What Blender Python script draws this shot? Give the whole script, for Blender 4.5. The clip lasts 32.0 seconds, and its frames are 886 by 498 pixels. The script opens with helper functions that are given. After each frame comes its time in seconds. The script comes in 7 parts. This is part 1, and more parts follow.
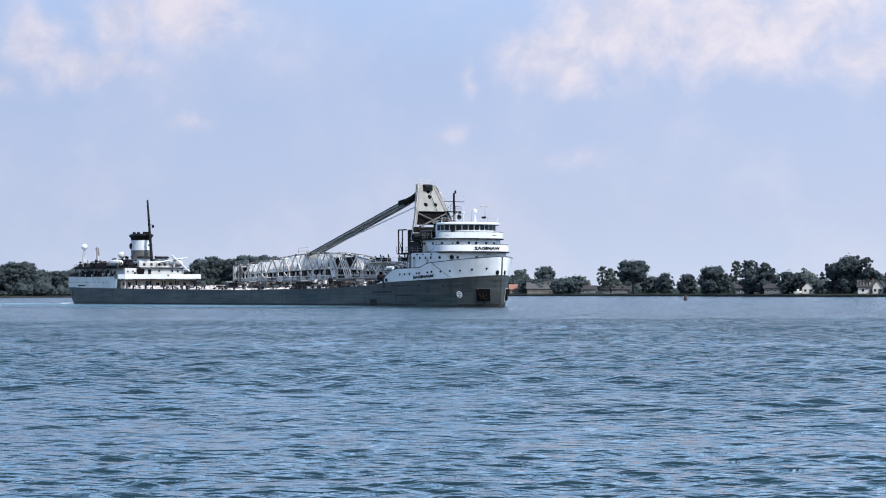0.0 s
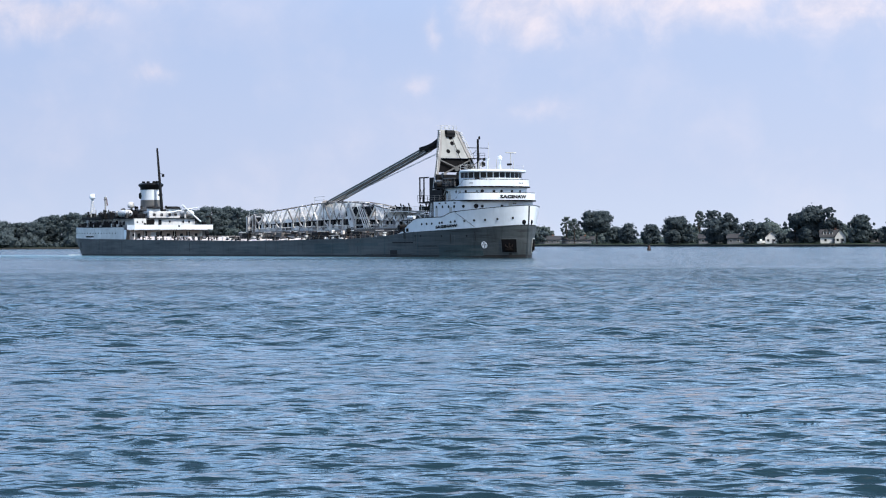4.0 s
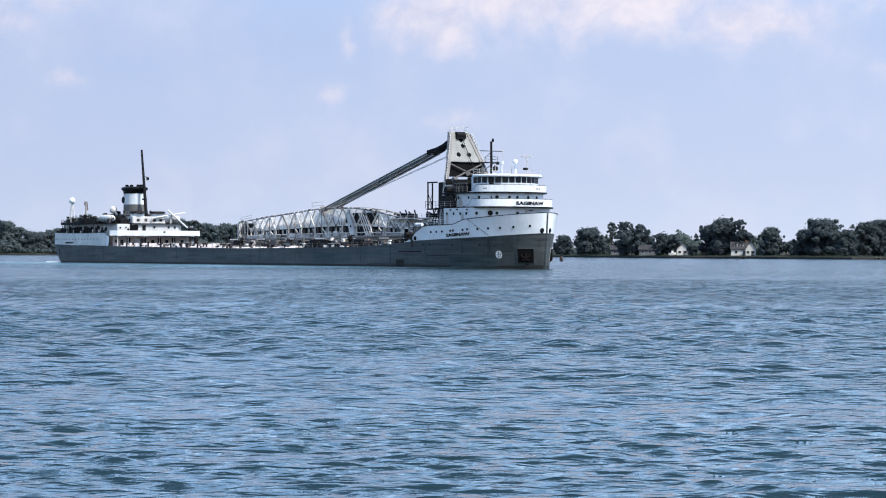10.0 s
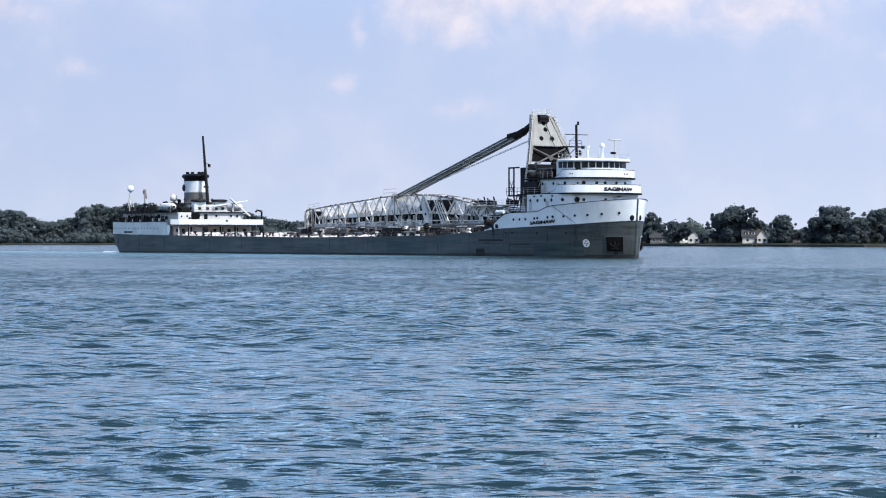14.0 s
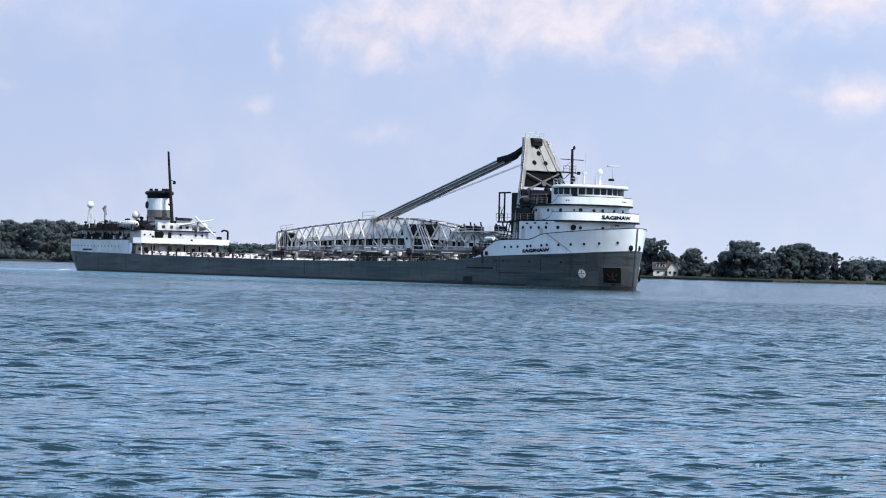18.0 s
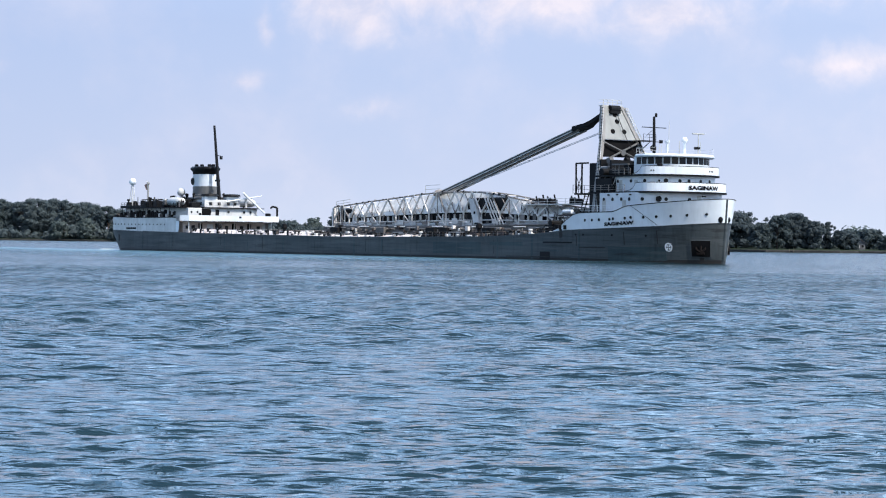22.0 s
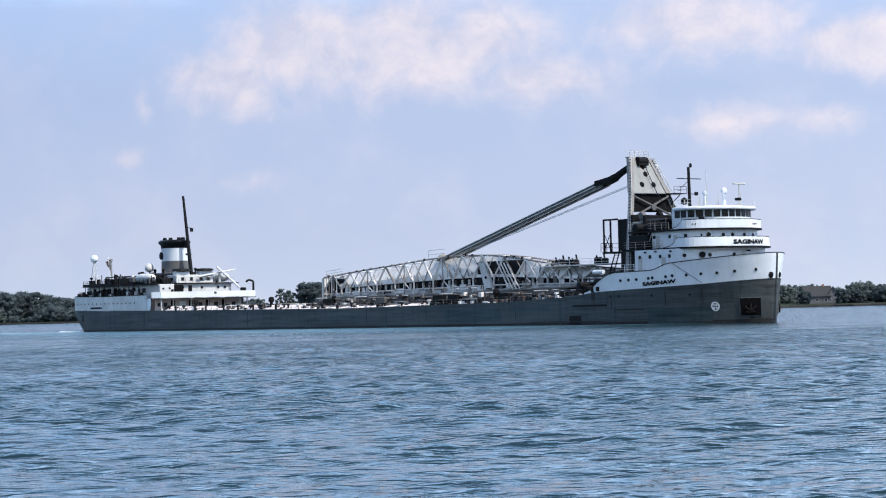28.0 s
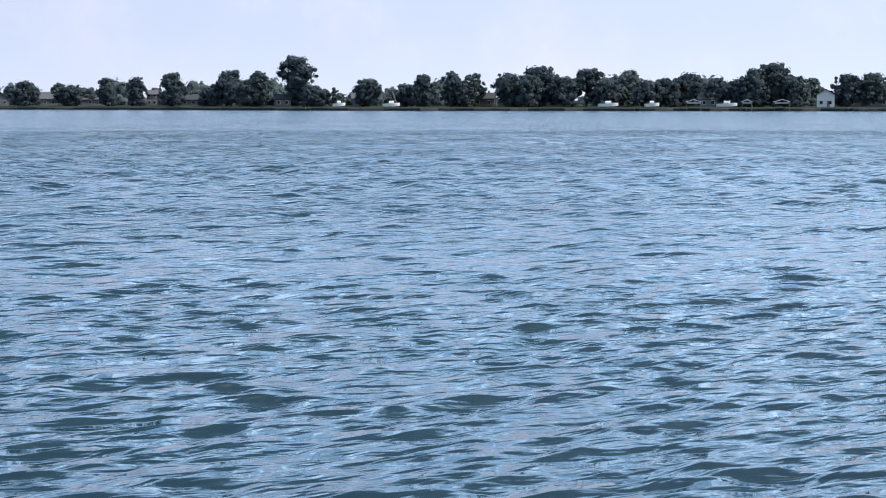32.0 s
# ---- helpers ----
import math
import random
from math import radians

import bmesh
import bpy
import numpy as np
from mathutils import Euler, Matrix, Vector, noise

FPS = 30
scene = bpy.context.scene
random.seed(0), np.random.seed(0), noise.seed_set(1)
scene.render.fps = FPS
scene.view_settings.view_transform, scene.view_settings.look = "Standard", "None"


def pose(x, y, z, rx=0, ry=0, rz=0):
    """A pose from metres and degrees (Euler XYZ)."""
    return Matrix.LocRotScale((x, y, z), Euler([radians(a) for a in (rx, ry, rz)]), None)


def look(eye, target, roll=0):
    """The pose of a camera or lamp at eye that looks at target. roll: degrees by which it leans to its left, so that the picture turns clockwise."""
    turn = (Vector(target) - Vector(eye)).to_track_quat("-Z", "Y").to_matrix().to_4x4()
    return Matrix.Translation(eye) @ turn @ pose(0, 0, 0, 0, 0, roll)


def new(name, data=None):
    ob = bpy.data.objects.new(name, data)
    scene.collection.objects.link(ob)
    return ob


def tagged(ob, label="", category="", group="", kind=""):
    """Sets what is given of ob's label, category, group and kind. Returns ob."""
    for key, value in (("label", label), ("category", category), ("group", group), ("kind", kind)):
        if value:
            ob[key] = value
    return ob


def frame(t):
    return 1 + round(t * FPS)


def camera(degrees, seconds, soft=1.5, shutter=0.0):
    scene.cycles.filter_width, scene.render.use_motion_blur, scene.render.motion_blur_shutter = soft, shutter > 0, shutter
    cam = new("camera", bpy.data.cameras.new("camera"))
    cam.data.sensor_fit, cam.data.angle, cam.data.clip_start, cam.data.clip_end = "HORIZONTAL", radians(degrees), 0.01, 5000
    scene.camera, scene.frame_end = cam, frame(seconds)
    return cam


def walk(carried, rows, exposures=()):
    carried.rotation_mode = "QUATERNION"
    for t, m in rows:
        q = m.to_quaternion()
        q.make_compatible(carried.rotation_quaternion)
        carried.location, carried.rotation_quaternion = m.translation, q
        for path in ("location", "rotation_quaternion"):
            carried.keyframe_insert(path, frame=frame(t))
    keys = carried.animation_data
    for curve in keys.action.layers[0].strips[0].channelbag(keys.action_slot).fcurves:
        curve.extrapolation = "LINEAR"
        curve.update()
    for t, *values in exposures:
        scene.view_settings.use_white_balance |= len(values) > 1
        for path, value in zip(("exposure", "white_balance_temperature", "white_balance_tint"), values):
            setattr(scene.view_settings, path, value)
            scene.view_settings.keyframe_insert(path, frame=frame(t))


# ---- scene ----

# ---------------------------------------------------------------- camera
EYE = Vector((0.0, 0.0, 2.93))


def aim(pan, tilt, roll):
    a, e = radians(pan), radians(tilt)
    way = Vector((math.sin(a) * math.cos(e), math.cos(a) * math.cos(e), math.sin(e)))
    return look(EYE, EYE + way * 100, roll)


# seconds, pan (clockwise from +y), tilt, roll of a camera held by hand on the near bank
PATH = [
    (0, -4.640, 1.191, -0.226), (0.5, -4.333, 0.991, -0.113), (1, -3.902, 0.980, -0.158), (1.5, -3.230, 1.099, -0.457), (2, -2.463, 1.144, -0.903),
    (2.5, -2.069, 0.955, -1.111), (3, -2.170, 0.575, -0.998), (3.5, -2.878, 0.120, -0.715), (4, -3.647, -0.183, -0.375), (4.5, -4.042, -0.287, -0.297),
    (6.5, -2.977, -0.362, -0.175), (7, -2.872, -0.498, -0.095), (7.5, -2.736, -0.652, -0.058), (8, -2.484, -0.747, 0.088), (8.5, -2.131, -0.662, 0.081),
    (9, -1.803, -0.437, 0.086), (9.5, -1.510, -0.158, 0.123), (10, -1.228, 0.074, 0.085), (10.5, -0.917, 0.222, 0.157), (11, -0.614, 0.272, 0.236),
    (11.5, -0.207, 0.363, 0.290), (12, 0.098, 0.455, 0.313), (12.5, 0.112, 0.564, 0.362), (13, -0.334, 0.479, 0.311), (13.5, -0.995, 0.157, 0.188),
    (14, -1.539, -0.241, -0.068), (14.5, -1.600, -0.485, -0.362), (16.5, -1.038, 0.455, 0.671), (17, -0.787, 0.566, 1.515), (17.5, -0.110, 0.628, 1.806),
    (18, 0.895, 0.501, 1.384), (18.5, 1.831, 0.100, 0.566), (19, 2.180, -0.527, -0.054), (19.5, 2.034, -1.131, -0.402), (20, 1.576, -1.392, -0.360),
    (20.5, 1.227, -1.185, -0.100), (21, 1.048, -0.797, 0.192), (21.5, 0.976, -0.472, 0.410), (22, 1.106, -0.216, 0.681), (22.5, 1.458, 0.033, 0.893),
    (23, 1.982, 0.261, 1.007), (23.5, 2.610, 0.506, 1.072), (24, 3.245, 0.678, 1.115), (24.5, 3.948, 0.649, 1.015), (26.5, 5.236, -0.372, 0.196),
    (27, 4.757, 0.153, -0.028), (27.5, 4.384, 0.942, -0.577), (28, 4.304, 1.681, -1.448), (28.5, 4.605, 2.067, -2.126), (29, 5.199, 2.056, -2.373),
    (29.5, 6.213, 1.608, -2.014), (30, 8.151, 0.873, -1.479), (30.5, 11.529, -0.133, -0.902), (31, 16.234, -1.327, -0.809), (31.5, 22.976, -2.687, -0.542),
    (32, 30.634, -4.068, 0.014),
]
cam = camera(24.25, 32.0, soft=1.1)
walk(cam, [(t, aim(p, e, r)) for t, p, e, r in PATH], [(0, 0.50), (2, 0.52), (4, 0.60), (9, 0.63), (10, 0.59), (13, 0.55), (14, 0.60), (17, 0.59), (19, 0.56), (20, 0.65), (22, 0.63), (24, 0.53), (27, 0.56), (28, 0.49), (29, 0.43), (30.5, 0.48), (31.5, 0.62), (32, 0.66)])

# seconds, place of the stern on the water, heading
COURSE = [
    (0, -139.22, 550.18, -52.43), (2, -131.26, 543.15, -53.06), (4, -123.45, 535.98, -53.65), (6, -115.77, 528.70, -54.19), (8, -108.21, 521.29, -54.68), (10, -100.79, 513.78, -55.12), (12, -93.48, 506.17, -55.52), (14, -86.29, 498.47, -55.87), (16, -79.21, 490.68, -56.18), (18, -72.24, 482.82, -56.43), (20, -65.36, 474.88, -56.65), (22, -58.57, 466.88, -56.81), (24, -51.87, 458.82, -56.93), (26, -45.25, 450.70, -57.00), (28, -38.70, 442.53, -57.02), (30, -32.22, 434.32, -57.00), (32, -25.80, 426.08, -56.93),
]

# ---------------------------------------------------------------- sky, sun
SUN_AZ, SUN_EL = 133.0, 52.0          # clockwise from +y, above the horizon
world = bpy.data.worlds.new("sky")
scene.world = world
world.use_nodes = True
wn, wl = world.node_tree.nodes, world.node_tree.links
sky = wn.new("ShaderNodeTexSky")
sky.sky_type, sky.sun_disc = "NISHITA", False
sky.sun_elevation, sky.sun_rotation = radians(SUN_EL), radians(SUN_AZ)
sky.air_density, sky.dust_density, sky.ozone_density = 1.0, 1.5, 1.5
wn["Background"].inputs["Strength"].default_value = 0.15
wl.new(sky.outputs["Color"], wn["Background"].inputs["Color"])

sun_data = bpy.data.lights.new("sun", "SUN")
sun_data.energy, sun_data.angle, sun_data.color = 4.0, radians(0.8), (1.0, 0.95, 0.88)
sun = new("sun", sun_data)
_a, _e = radians(SUN_AZ), radians(SUN_EL)
sun.matrix_world = look(Vector((math.sin(_a) * math.cos(_e), math.cos(_a) * math.cos(_e), math.sin(_e))) * 100, (0, 0, 0))

# ---------------------------------------------------------------- materials
class Nodes:
    """Short hand for one node tree."""

    def __init__(self, name):
        self.mat = bpy.data.materials.new(name)
        self.mat.use_nodes = True
        self.n, self.l = self.mat.node_tree.nodes, self.mat.node_tree.links
        self.bsdf = self.n["Principled BSDF"]

    def add(self, kind, **inputs):
        node = self.n.new(kind)
        for key, value in inputs.items():
            self.put(node, key.replace("_", " "), value)
        return node

    def put(self, node, key, value):
        socket = node.inputs[int(key)] if key.isdigit() else node.inputs[key]
        if hasattr(value, "is_output"):
            self.l.new(value, socket)
        else:
            socket.default_value = value

    def coords(self, scale=(1, 1, 1), rot=(0, 0, 0), loc=(0, 0, 0)):
        tc = self.n.new("ShaderNodeTexCoord")
        mp = self.n.new("ShaderNodeMapping")
        mp.inputs["Scale"].default_value, mp.inputs["Rotation"].default_value = scale, rot
        mp.inputs["Location"].default_value = loc
        self.l.new(tc.outputs["Object"], mp.inputs["Vector"])
        return mp.outputs["Vector"]

    def noise(self, scale, detail=4.0, vector=None, rough=0.55, distortion=0.0):
        node = self.add("ShaderNodeTexNoise", Scale=scale, Detail=detail, Roughness=rough, Distortion=distortion)
        if vector is not None:
            self.l.new(vector, node.inputs["Vector"])
        return node.outputs["Fac"]

    def ramp(self, fac, stops):
        node = self.n.new("ShaderNodeValToRGB")
        while len(node.color_ramp.elements) < len(stops):
            node.color_ramp.elements.new(0.5)
        for el, (pos, col) in zip(node.color_ramp.elements, stops):
            el.position = pos
            el.color = (*col, 1) if len(col) == 3 else col
        self.l.new(fac, node.inputs["Fac"])
        return node.outputs["Color"]

    def mix(self, fac, a, b, blend="MIX"):
        node = self.n.new("ShaderNodeMix")
        node.data_type, node.blend_type = "RGBA", blend
        for socket, value in ((node.inputs[0], fac), (node.inputs[6], a), (node.inputs[7], b)):
            if hasattr(value, "is_output"):
                self.l.new(value, socket)
            else:
                socket.default_value = (*value, 1) if isinstance(value, tuple) and len(value) == 3 else value
        return node.outputs[2]

    def math(self, op, a, b=0.0):
        node = self.n.new("ShaderNodeMath")
        node.operation = op
        for socket, value in zip(node.inputs, (a, b)):
            if hasattr(value, "is_output"):
                self.l.new(value, socket)
            else:
                socket.default_value = value
        return node.outputs[0]

    def bump(self, height, strength, distance):
        node = self.add("ShaderNodeBump", Strength=strength, Distance=distance)
        self.l.new(height, node.inputs["Height"])
        self.l.new(node.outputs["Normal"], self.bsdf.inputs["Normal"])
        return node


def paint(name, color, rough=0.5, wear=(0.16, 0.09, 0.06), amount=0.25, scale=0.35, metal=0.0, streak=0.0):
    """Painted steel: slow fading, run-down streaks, small rust."""
    m = Nodes(name)
    slow = m.noise(scale, 3, m.coords())
    run = m.noise(1.0, 5, m.coords((1.3, 1.3, 0.09)))
    fine = m.noise(5.0, 6, m.coords())
    shade = tuple(c * 0.72 for c in color)
    c = m.mix(m.ramp(slow, [(0.3, (0, 0, 0)), (0.75, (1, 1, 1))]), color, shade)
    if streak:
        c = m.mix(m.math("MULTIPLY", m.ramp(run, [(0.52, (0, 0, 0)), (0.78, (1, 1, 1))]), streak), c, tuple(x * 0.55 for x in color))
    spots = m.math("MULTIPLY", m.ramp(fine, [(0.63, (0, 0, 0)), (0.74, (1, 1, 1))]), amount)
    c = m.mix(spots, c, wear)
    m.put(m.bsdf, "Base Color", c)
    m.put(m.bsdf, "Metallic", metal)
    m.put(m.bsdf, "Specular IOR Level", 0.1 if max(color) < 0.02 else 0.22 if max(color) < 0.1 else 0.45)
    m.l.new(m.ramp(slow, [(0.2, (rough * 0.8,) * 3), (0.8, (min(1, rough * 1.25),) * 3)]), m.bsdf.inputs["Roughness"])
    m.bump(fine, 0.15, 0.02)
    return m.mat


def plain(name, color, rough=0.6, metal=0.0, var=0.25, scale=2.0):
    m = Nodes(name)
    n = m.noise(scale, 5, m.coords())
    m.put(m.bsdf, "Base Color", m.mix(m.ramp(n, [(0.3, (0, 0, 0)), (0.7, (1, 1, 1))]), color, tuple(c * (1 - var) for c in color)))
    m.put(m.bsdf, "Roughness", rough)
    m.put(m.bsdf, "Metallic", metal)
    m.bump(n, 0.2, 0.03)
    return m.mat


def hull_paint(name, pale, dark):
    """Old dark hull paint: long scrapes, faded fields, run-down streaks, rust at the scrapes."""
    m = Nodes(name)
    field = m.noise(0.10, 4, m.coords((0.5, 1, 2.2)), 0.6)
    scrape = m.noise(0.9, 6, m.coords((0.10, 0.3, 2.0)), 0.65)
    run = m.noise(1.0, 5, m.coords((1.1, 1.1, 0.10)), 0.6)
    fine = m.noise(4.0, 6, m.coords((0.6, 1, 1)), 0.65)
    c = m.mix(m.ramp(field, [(0.34, (0, 0, 0)), (0.62, (1, 1, 1))]), pale, dark)
    c = m.mix(m.math("MULTIPLY", m.ramp(run, [(0.50, (0, 0, 0)), (0.72, (1, 1, 1))]), 0.55), c, tuple(x * 0.45 for x in dark))
    c = m.mix(m.math("MULTIPLY", m.ramp(scrape, [(0.53, (0, 0, 0)), (0.66, (1, 1, 1))]), 0.45), c, (0.085, 0.095, 0.10))
    c = m.mix(m.math("MULTIPLY", m.ramp(scrape, [(0.34, (1, 1, 1)), (0.45, (0, 0, 0))]), 0.7), c, (0.010, 0.012, 0.013))
    c = m.mix(m.math("MULTIPLY", m.ramp(fine, [(0.64, (0, 0, 0)), (0.74, (1, 1, 1))]), 0.3), c, (0.085, 0.055, 0.042))
    m.put(m.bsdf, "Base Color", c)
    m.put(m.bsdf, "Specular IOR Level", 0.3)
    m.l.new(m.ramp(field, [(0.3, (0.42,) * 3), (0.7, (0.6,) * 3)]), m.bsdf.inputs["Roughness"])
    m.bump(scrape, 0.25, 0.04)
    return m.mat


HULL = hull_paint("hull_grey_paint", (0.051, 0.061, 0.065), (0.034, 0.043, 0.048))
PATCH = hull_paint("hull_patch_paint", (0.030, 0.050, 0.056), (0.020, 0.036, 0.043))
BOOT = paint("boot_top_stain", (0.02, 0.02, 0.02), 0.55, (0.09, 0.05, 0.04), 0.3, 0.3)
WHITE = paint("white_ship_paint", (0.69, 0.745, 0.80), 0.35, (0.35, 0.25, 0.18), 0.3, 0.2, 0, 0.38)
OFFWHITE = paint("aged_white_paint", (0.58, 0.59, 0.595), 0.5, (0.26, 0.16, 0.11), 0.55, 0.4, 0, 0.6)
TRUSS = paint("truss_white_paint", (0.74, 0.715, 0.69), 0.5, (0.24, 0.13, 0.085), 0.8, 0.9, 0, 0.5)
BELT = paint("belt_cover_white", (0.84, 0.82, 0.80), 0.5, (0.30, 0.22, 0.18), 0.7, 0.9, 0, 0.6)
MASTGREY = paint("strap_grey_paint", (0.25, 0.255, 0.255), 0.5, (0.2, 0.12, 0.08), 0.3, 0.5, 0, 0.3)
STRAP = paint("dark_strap_steel", (0.23, 0.23, 0.225), 0.55, (0.16, 0.12, 0.09), 0.35, 0.5, 0, 0.4)
COAMING = paint("pale_coaming_paint", (0.74, 0.67, 0.65), 0.6, (0.28, 0.15, 0.11), 0.7, 0.8, 0, 0.5)
ANCHORRUST = paint("rusty_anchor_iron", (0.009, 0.007, 0.007), 0.8, (0.015, 0.010, 0.009), 0.5, 1.2)
PALE = paint("pale_grey_paint", (0.46, 0.47, 0.455), 0.5, (0.3, 0.2, 0.14), 0.25, 0.4, 0, 0.3)
CHORD = paint("weathered_chord_steel", (0.235, 0.215, 0.20), 0.6, (0.12, 0.075, 0.055), 0.6, 0.6)
FRAMEGREY = paint("frame_grey_paint", (0.235, 0.245, 0.24), 0.55, (0.2, 0.13, 0.09), 0.35, 0.5, 0, 0.35)
LEGGREY = paint("dirty_leg_paint", (0.21, 0.205, 0.20), 0.6, (0.12, 0.075, 0.05), 0.6, 0.5, 0, 0.6)
FUNNELGREY = paint("funnel_grey_paint", (0.10, 0.10, 0.10), 0.5, (0.12, 0.09, 0.07), 0.25, 0.5, 0, 0.4)
DECKDARK = paint("dirty_deck_steel", (0.105, 0.10, 0.098), 0.7, (0.22, 0.18, 0.16), 0.5, 0.7, 0, 0.4)
GEAR = paint("dark_machinery", (0.009, 0.0095, 0.011), 0.55, (0.10, 0.055, 0.04), 0.25, 0.6)
BLACK = paint("black_ship_paint", (0.009, 0.0095, 0.011), 0.4, (0.06, 0.04, 0.03), 0.15, 0.4)
RUST = paint("red_oxide_deck", (0.066, 0.053, 0.050), 0.7, (0.10, 0.05, 0.04), 0.5, 0.3)
SALMON = paint("buff_house_paint", (0.55, 0.49, 0.47), 0.6, (0.25, 0.14, 0.1), 0.4, 0.4)
CABLE = plain("galvanised_wire", (0.42, 0.43, 0.44), 0.5, 0.5)
GLASS = plain("dark_window_glass", (0.008, 0.009, 0.011), 0.3, 0.0, 0.2)
GLASS.node_tree.nodes["Principled BSDF"].inputs["Specular IOR Level"].default_value = 0.25
# near-black for letters and panel; also paints the darkness inside openings
VOID = plain("dark_recess", (0.008, 0.008, 0.009), 0.9)
VOID.node_tree.nodes["Principled BSDF"].inputs["Specular IOR Level"].default_value = 0.03

# ---------------------------------------------------------------- mesh helpers
def mesh_of(name, verts, faces, material, smooth=False):
    me = bpy.data.meshes.new(name)
    me.from_pydata([tuple(v) for v in verts], [], [tuple(f) for f in faces])
    me.materials.append(material)
    if smooth:
        me.polygons.foreach_set("use_smooth", [True] * len(me.polygons))
    me.update()
    return me


class Geo:
    """Collects boxes, tubes and lofts for one mesh."""

    def __init__(self):
        self.v, self.f = [], []

    def quad_strip(self, rings, closed=True, caps=False):
        base, n = len(self.v), len(rings[0])
        for ring in rings:
            self.v.extend(tuple(p) for p in ring)
        for i in range(len(rings) - 1):
            for j in range(n if closed else n - 1):
                k = (j + 1) % n
                a, b = base + i * n, base + (i + 1) * n
                self.f.append((a + j, a + k, b + k, b + j))
        if caps:
            self.f.append(tuple(base + j for j in reversed(range(n))))
            self.f.append(tuple(base + (len(rings) - 1) * n + j for j in range(n)))
        return self

    def box(self, x0, x1, y0, y1, z0, z1, bevel=0.0):
        if not bevel:
            self.quad_strip([[(x0, y0, z), (x1, y0, z), (x1, y1, z), (x0, y1, z)] for z in (z0, z1)], True, True)
            return self
        b = bevel

        def loop(e, z):
            return [(x0 + e + b, y0 + e, z), (x1 - e - b, y0 + e, z), (x1 - e, y0 + e + b, z), (x1 - e, y1 - e - b, z),
                    (x1 - e - b, y1 - e, z), (x0 + e + b, y1 - e, z), (x0 + e, y1 - e - b, z), (x0 + e, y0 + e + b, z)]
        return self.quad_strip([loop(b, z0), loop(0, z0 + b), loop(0, z1 - b), loop(b, z1)], True, True)

    def tube(self, p, q, r, n=6, r2=None):
        p, q = Vector(p), Vector(q)
        d = (q - p).normalized()
        u = d.orthogonal().normalized()
        w = d.cross(u)
        rings = []
        for c, rad in ((p, r), (q, r if r2 is None else r2)):
            rings.append([c + (u * math.cos(2 * math.pi * k / n) + w * math.sin(2 * math.pi * k / n)) * rad for k in range(n)])
        return self.quad_strip(rings, True, True)

    def pipe(self, points, r, n=6):
        """A round bar along a line of points that runs lengthwise (x)."""
        rings = [[(p[0], p[1] + r * math.cos(2 * math.pi * k / n), p[2] + r * math.sin(2 * math.pi * k / n)) for k in range(n)] for p in points]
        return self.quad_strip(rings, True, True)

    def lathe(self, cx, cy, profile, n=20, sx=1.0, sy=1.0, dx=0.0):
        """profile: radius and height pairs. dx: shift along x for each metre of height."""
        z0 = profile[0][1]
        rings = [[(cx + dx * (z - z0) + sx * r * math.cos(2 * math.pi * k / n), cy + sy * r * math.sin(2 * math.pi * k / n), z)
                  for k in range(n)] for r, z in profile]
        return self.quad_strip(rings, True, True)

    def slab(self, outline, z0, z1):
        """A flat plate with the given outline (x, y), counter-clockwise."""
        return self.quad_strip([[(x, y, z) for x, y in outline] for z in (z0, z1)], True, True)

    def wall(self, line, z0, z1, thick, closed=False):
        """A standing wall of some thickness along a line of (x, y); z0, z1 numbers or functions of x, y."""
        pts = [Vector((x, y)) for x, y in line]
        rings = []
        for i, p in enumerate(pts):
            a, b = pts[max(i - 1, 0)], pts[min(i + 1, len(pts) - 1)]
            t = (b - a).normalized()
            nrm = Vector((-t.y, t.x)) * thick
            lo = z0(p.x, p.y) if callable(z0) else z0
            hi = z1(p.x, p.y) if callable(z1) else z1
            rings.append([(p.x, p.y, lo), (p.x + nrm.x, p.y + nrm.y, lo), (p.x + nrm.x, p.y + nrm.y, hi), (p.x, p.y, hi)])
        return self.quad_strip(rings, True, True)


def part(name, geo, material, parent, label="", smooth=False):
    ob = new(name, mesh_of(name, geo.v, geo.f, material, smooth))
    ob.parent = parent
    return tagged(ob, label)


def thing(name, place, label, category, group="", kind=""):
    ob = new(name)
    ob.matrix_world = place
    return tagged(ob, label, category, group, kind)


def lerp_table(table, x):
    for (a, u), (b, w) in zip(table, table[1:]):
        if x <= b:
            return u + (w - u) * max(0.0, (x - a)) / (b - a)
    return table[-1][1]


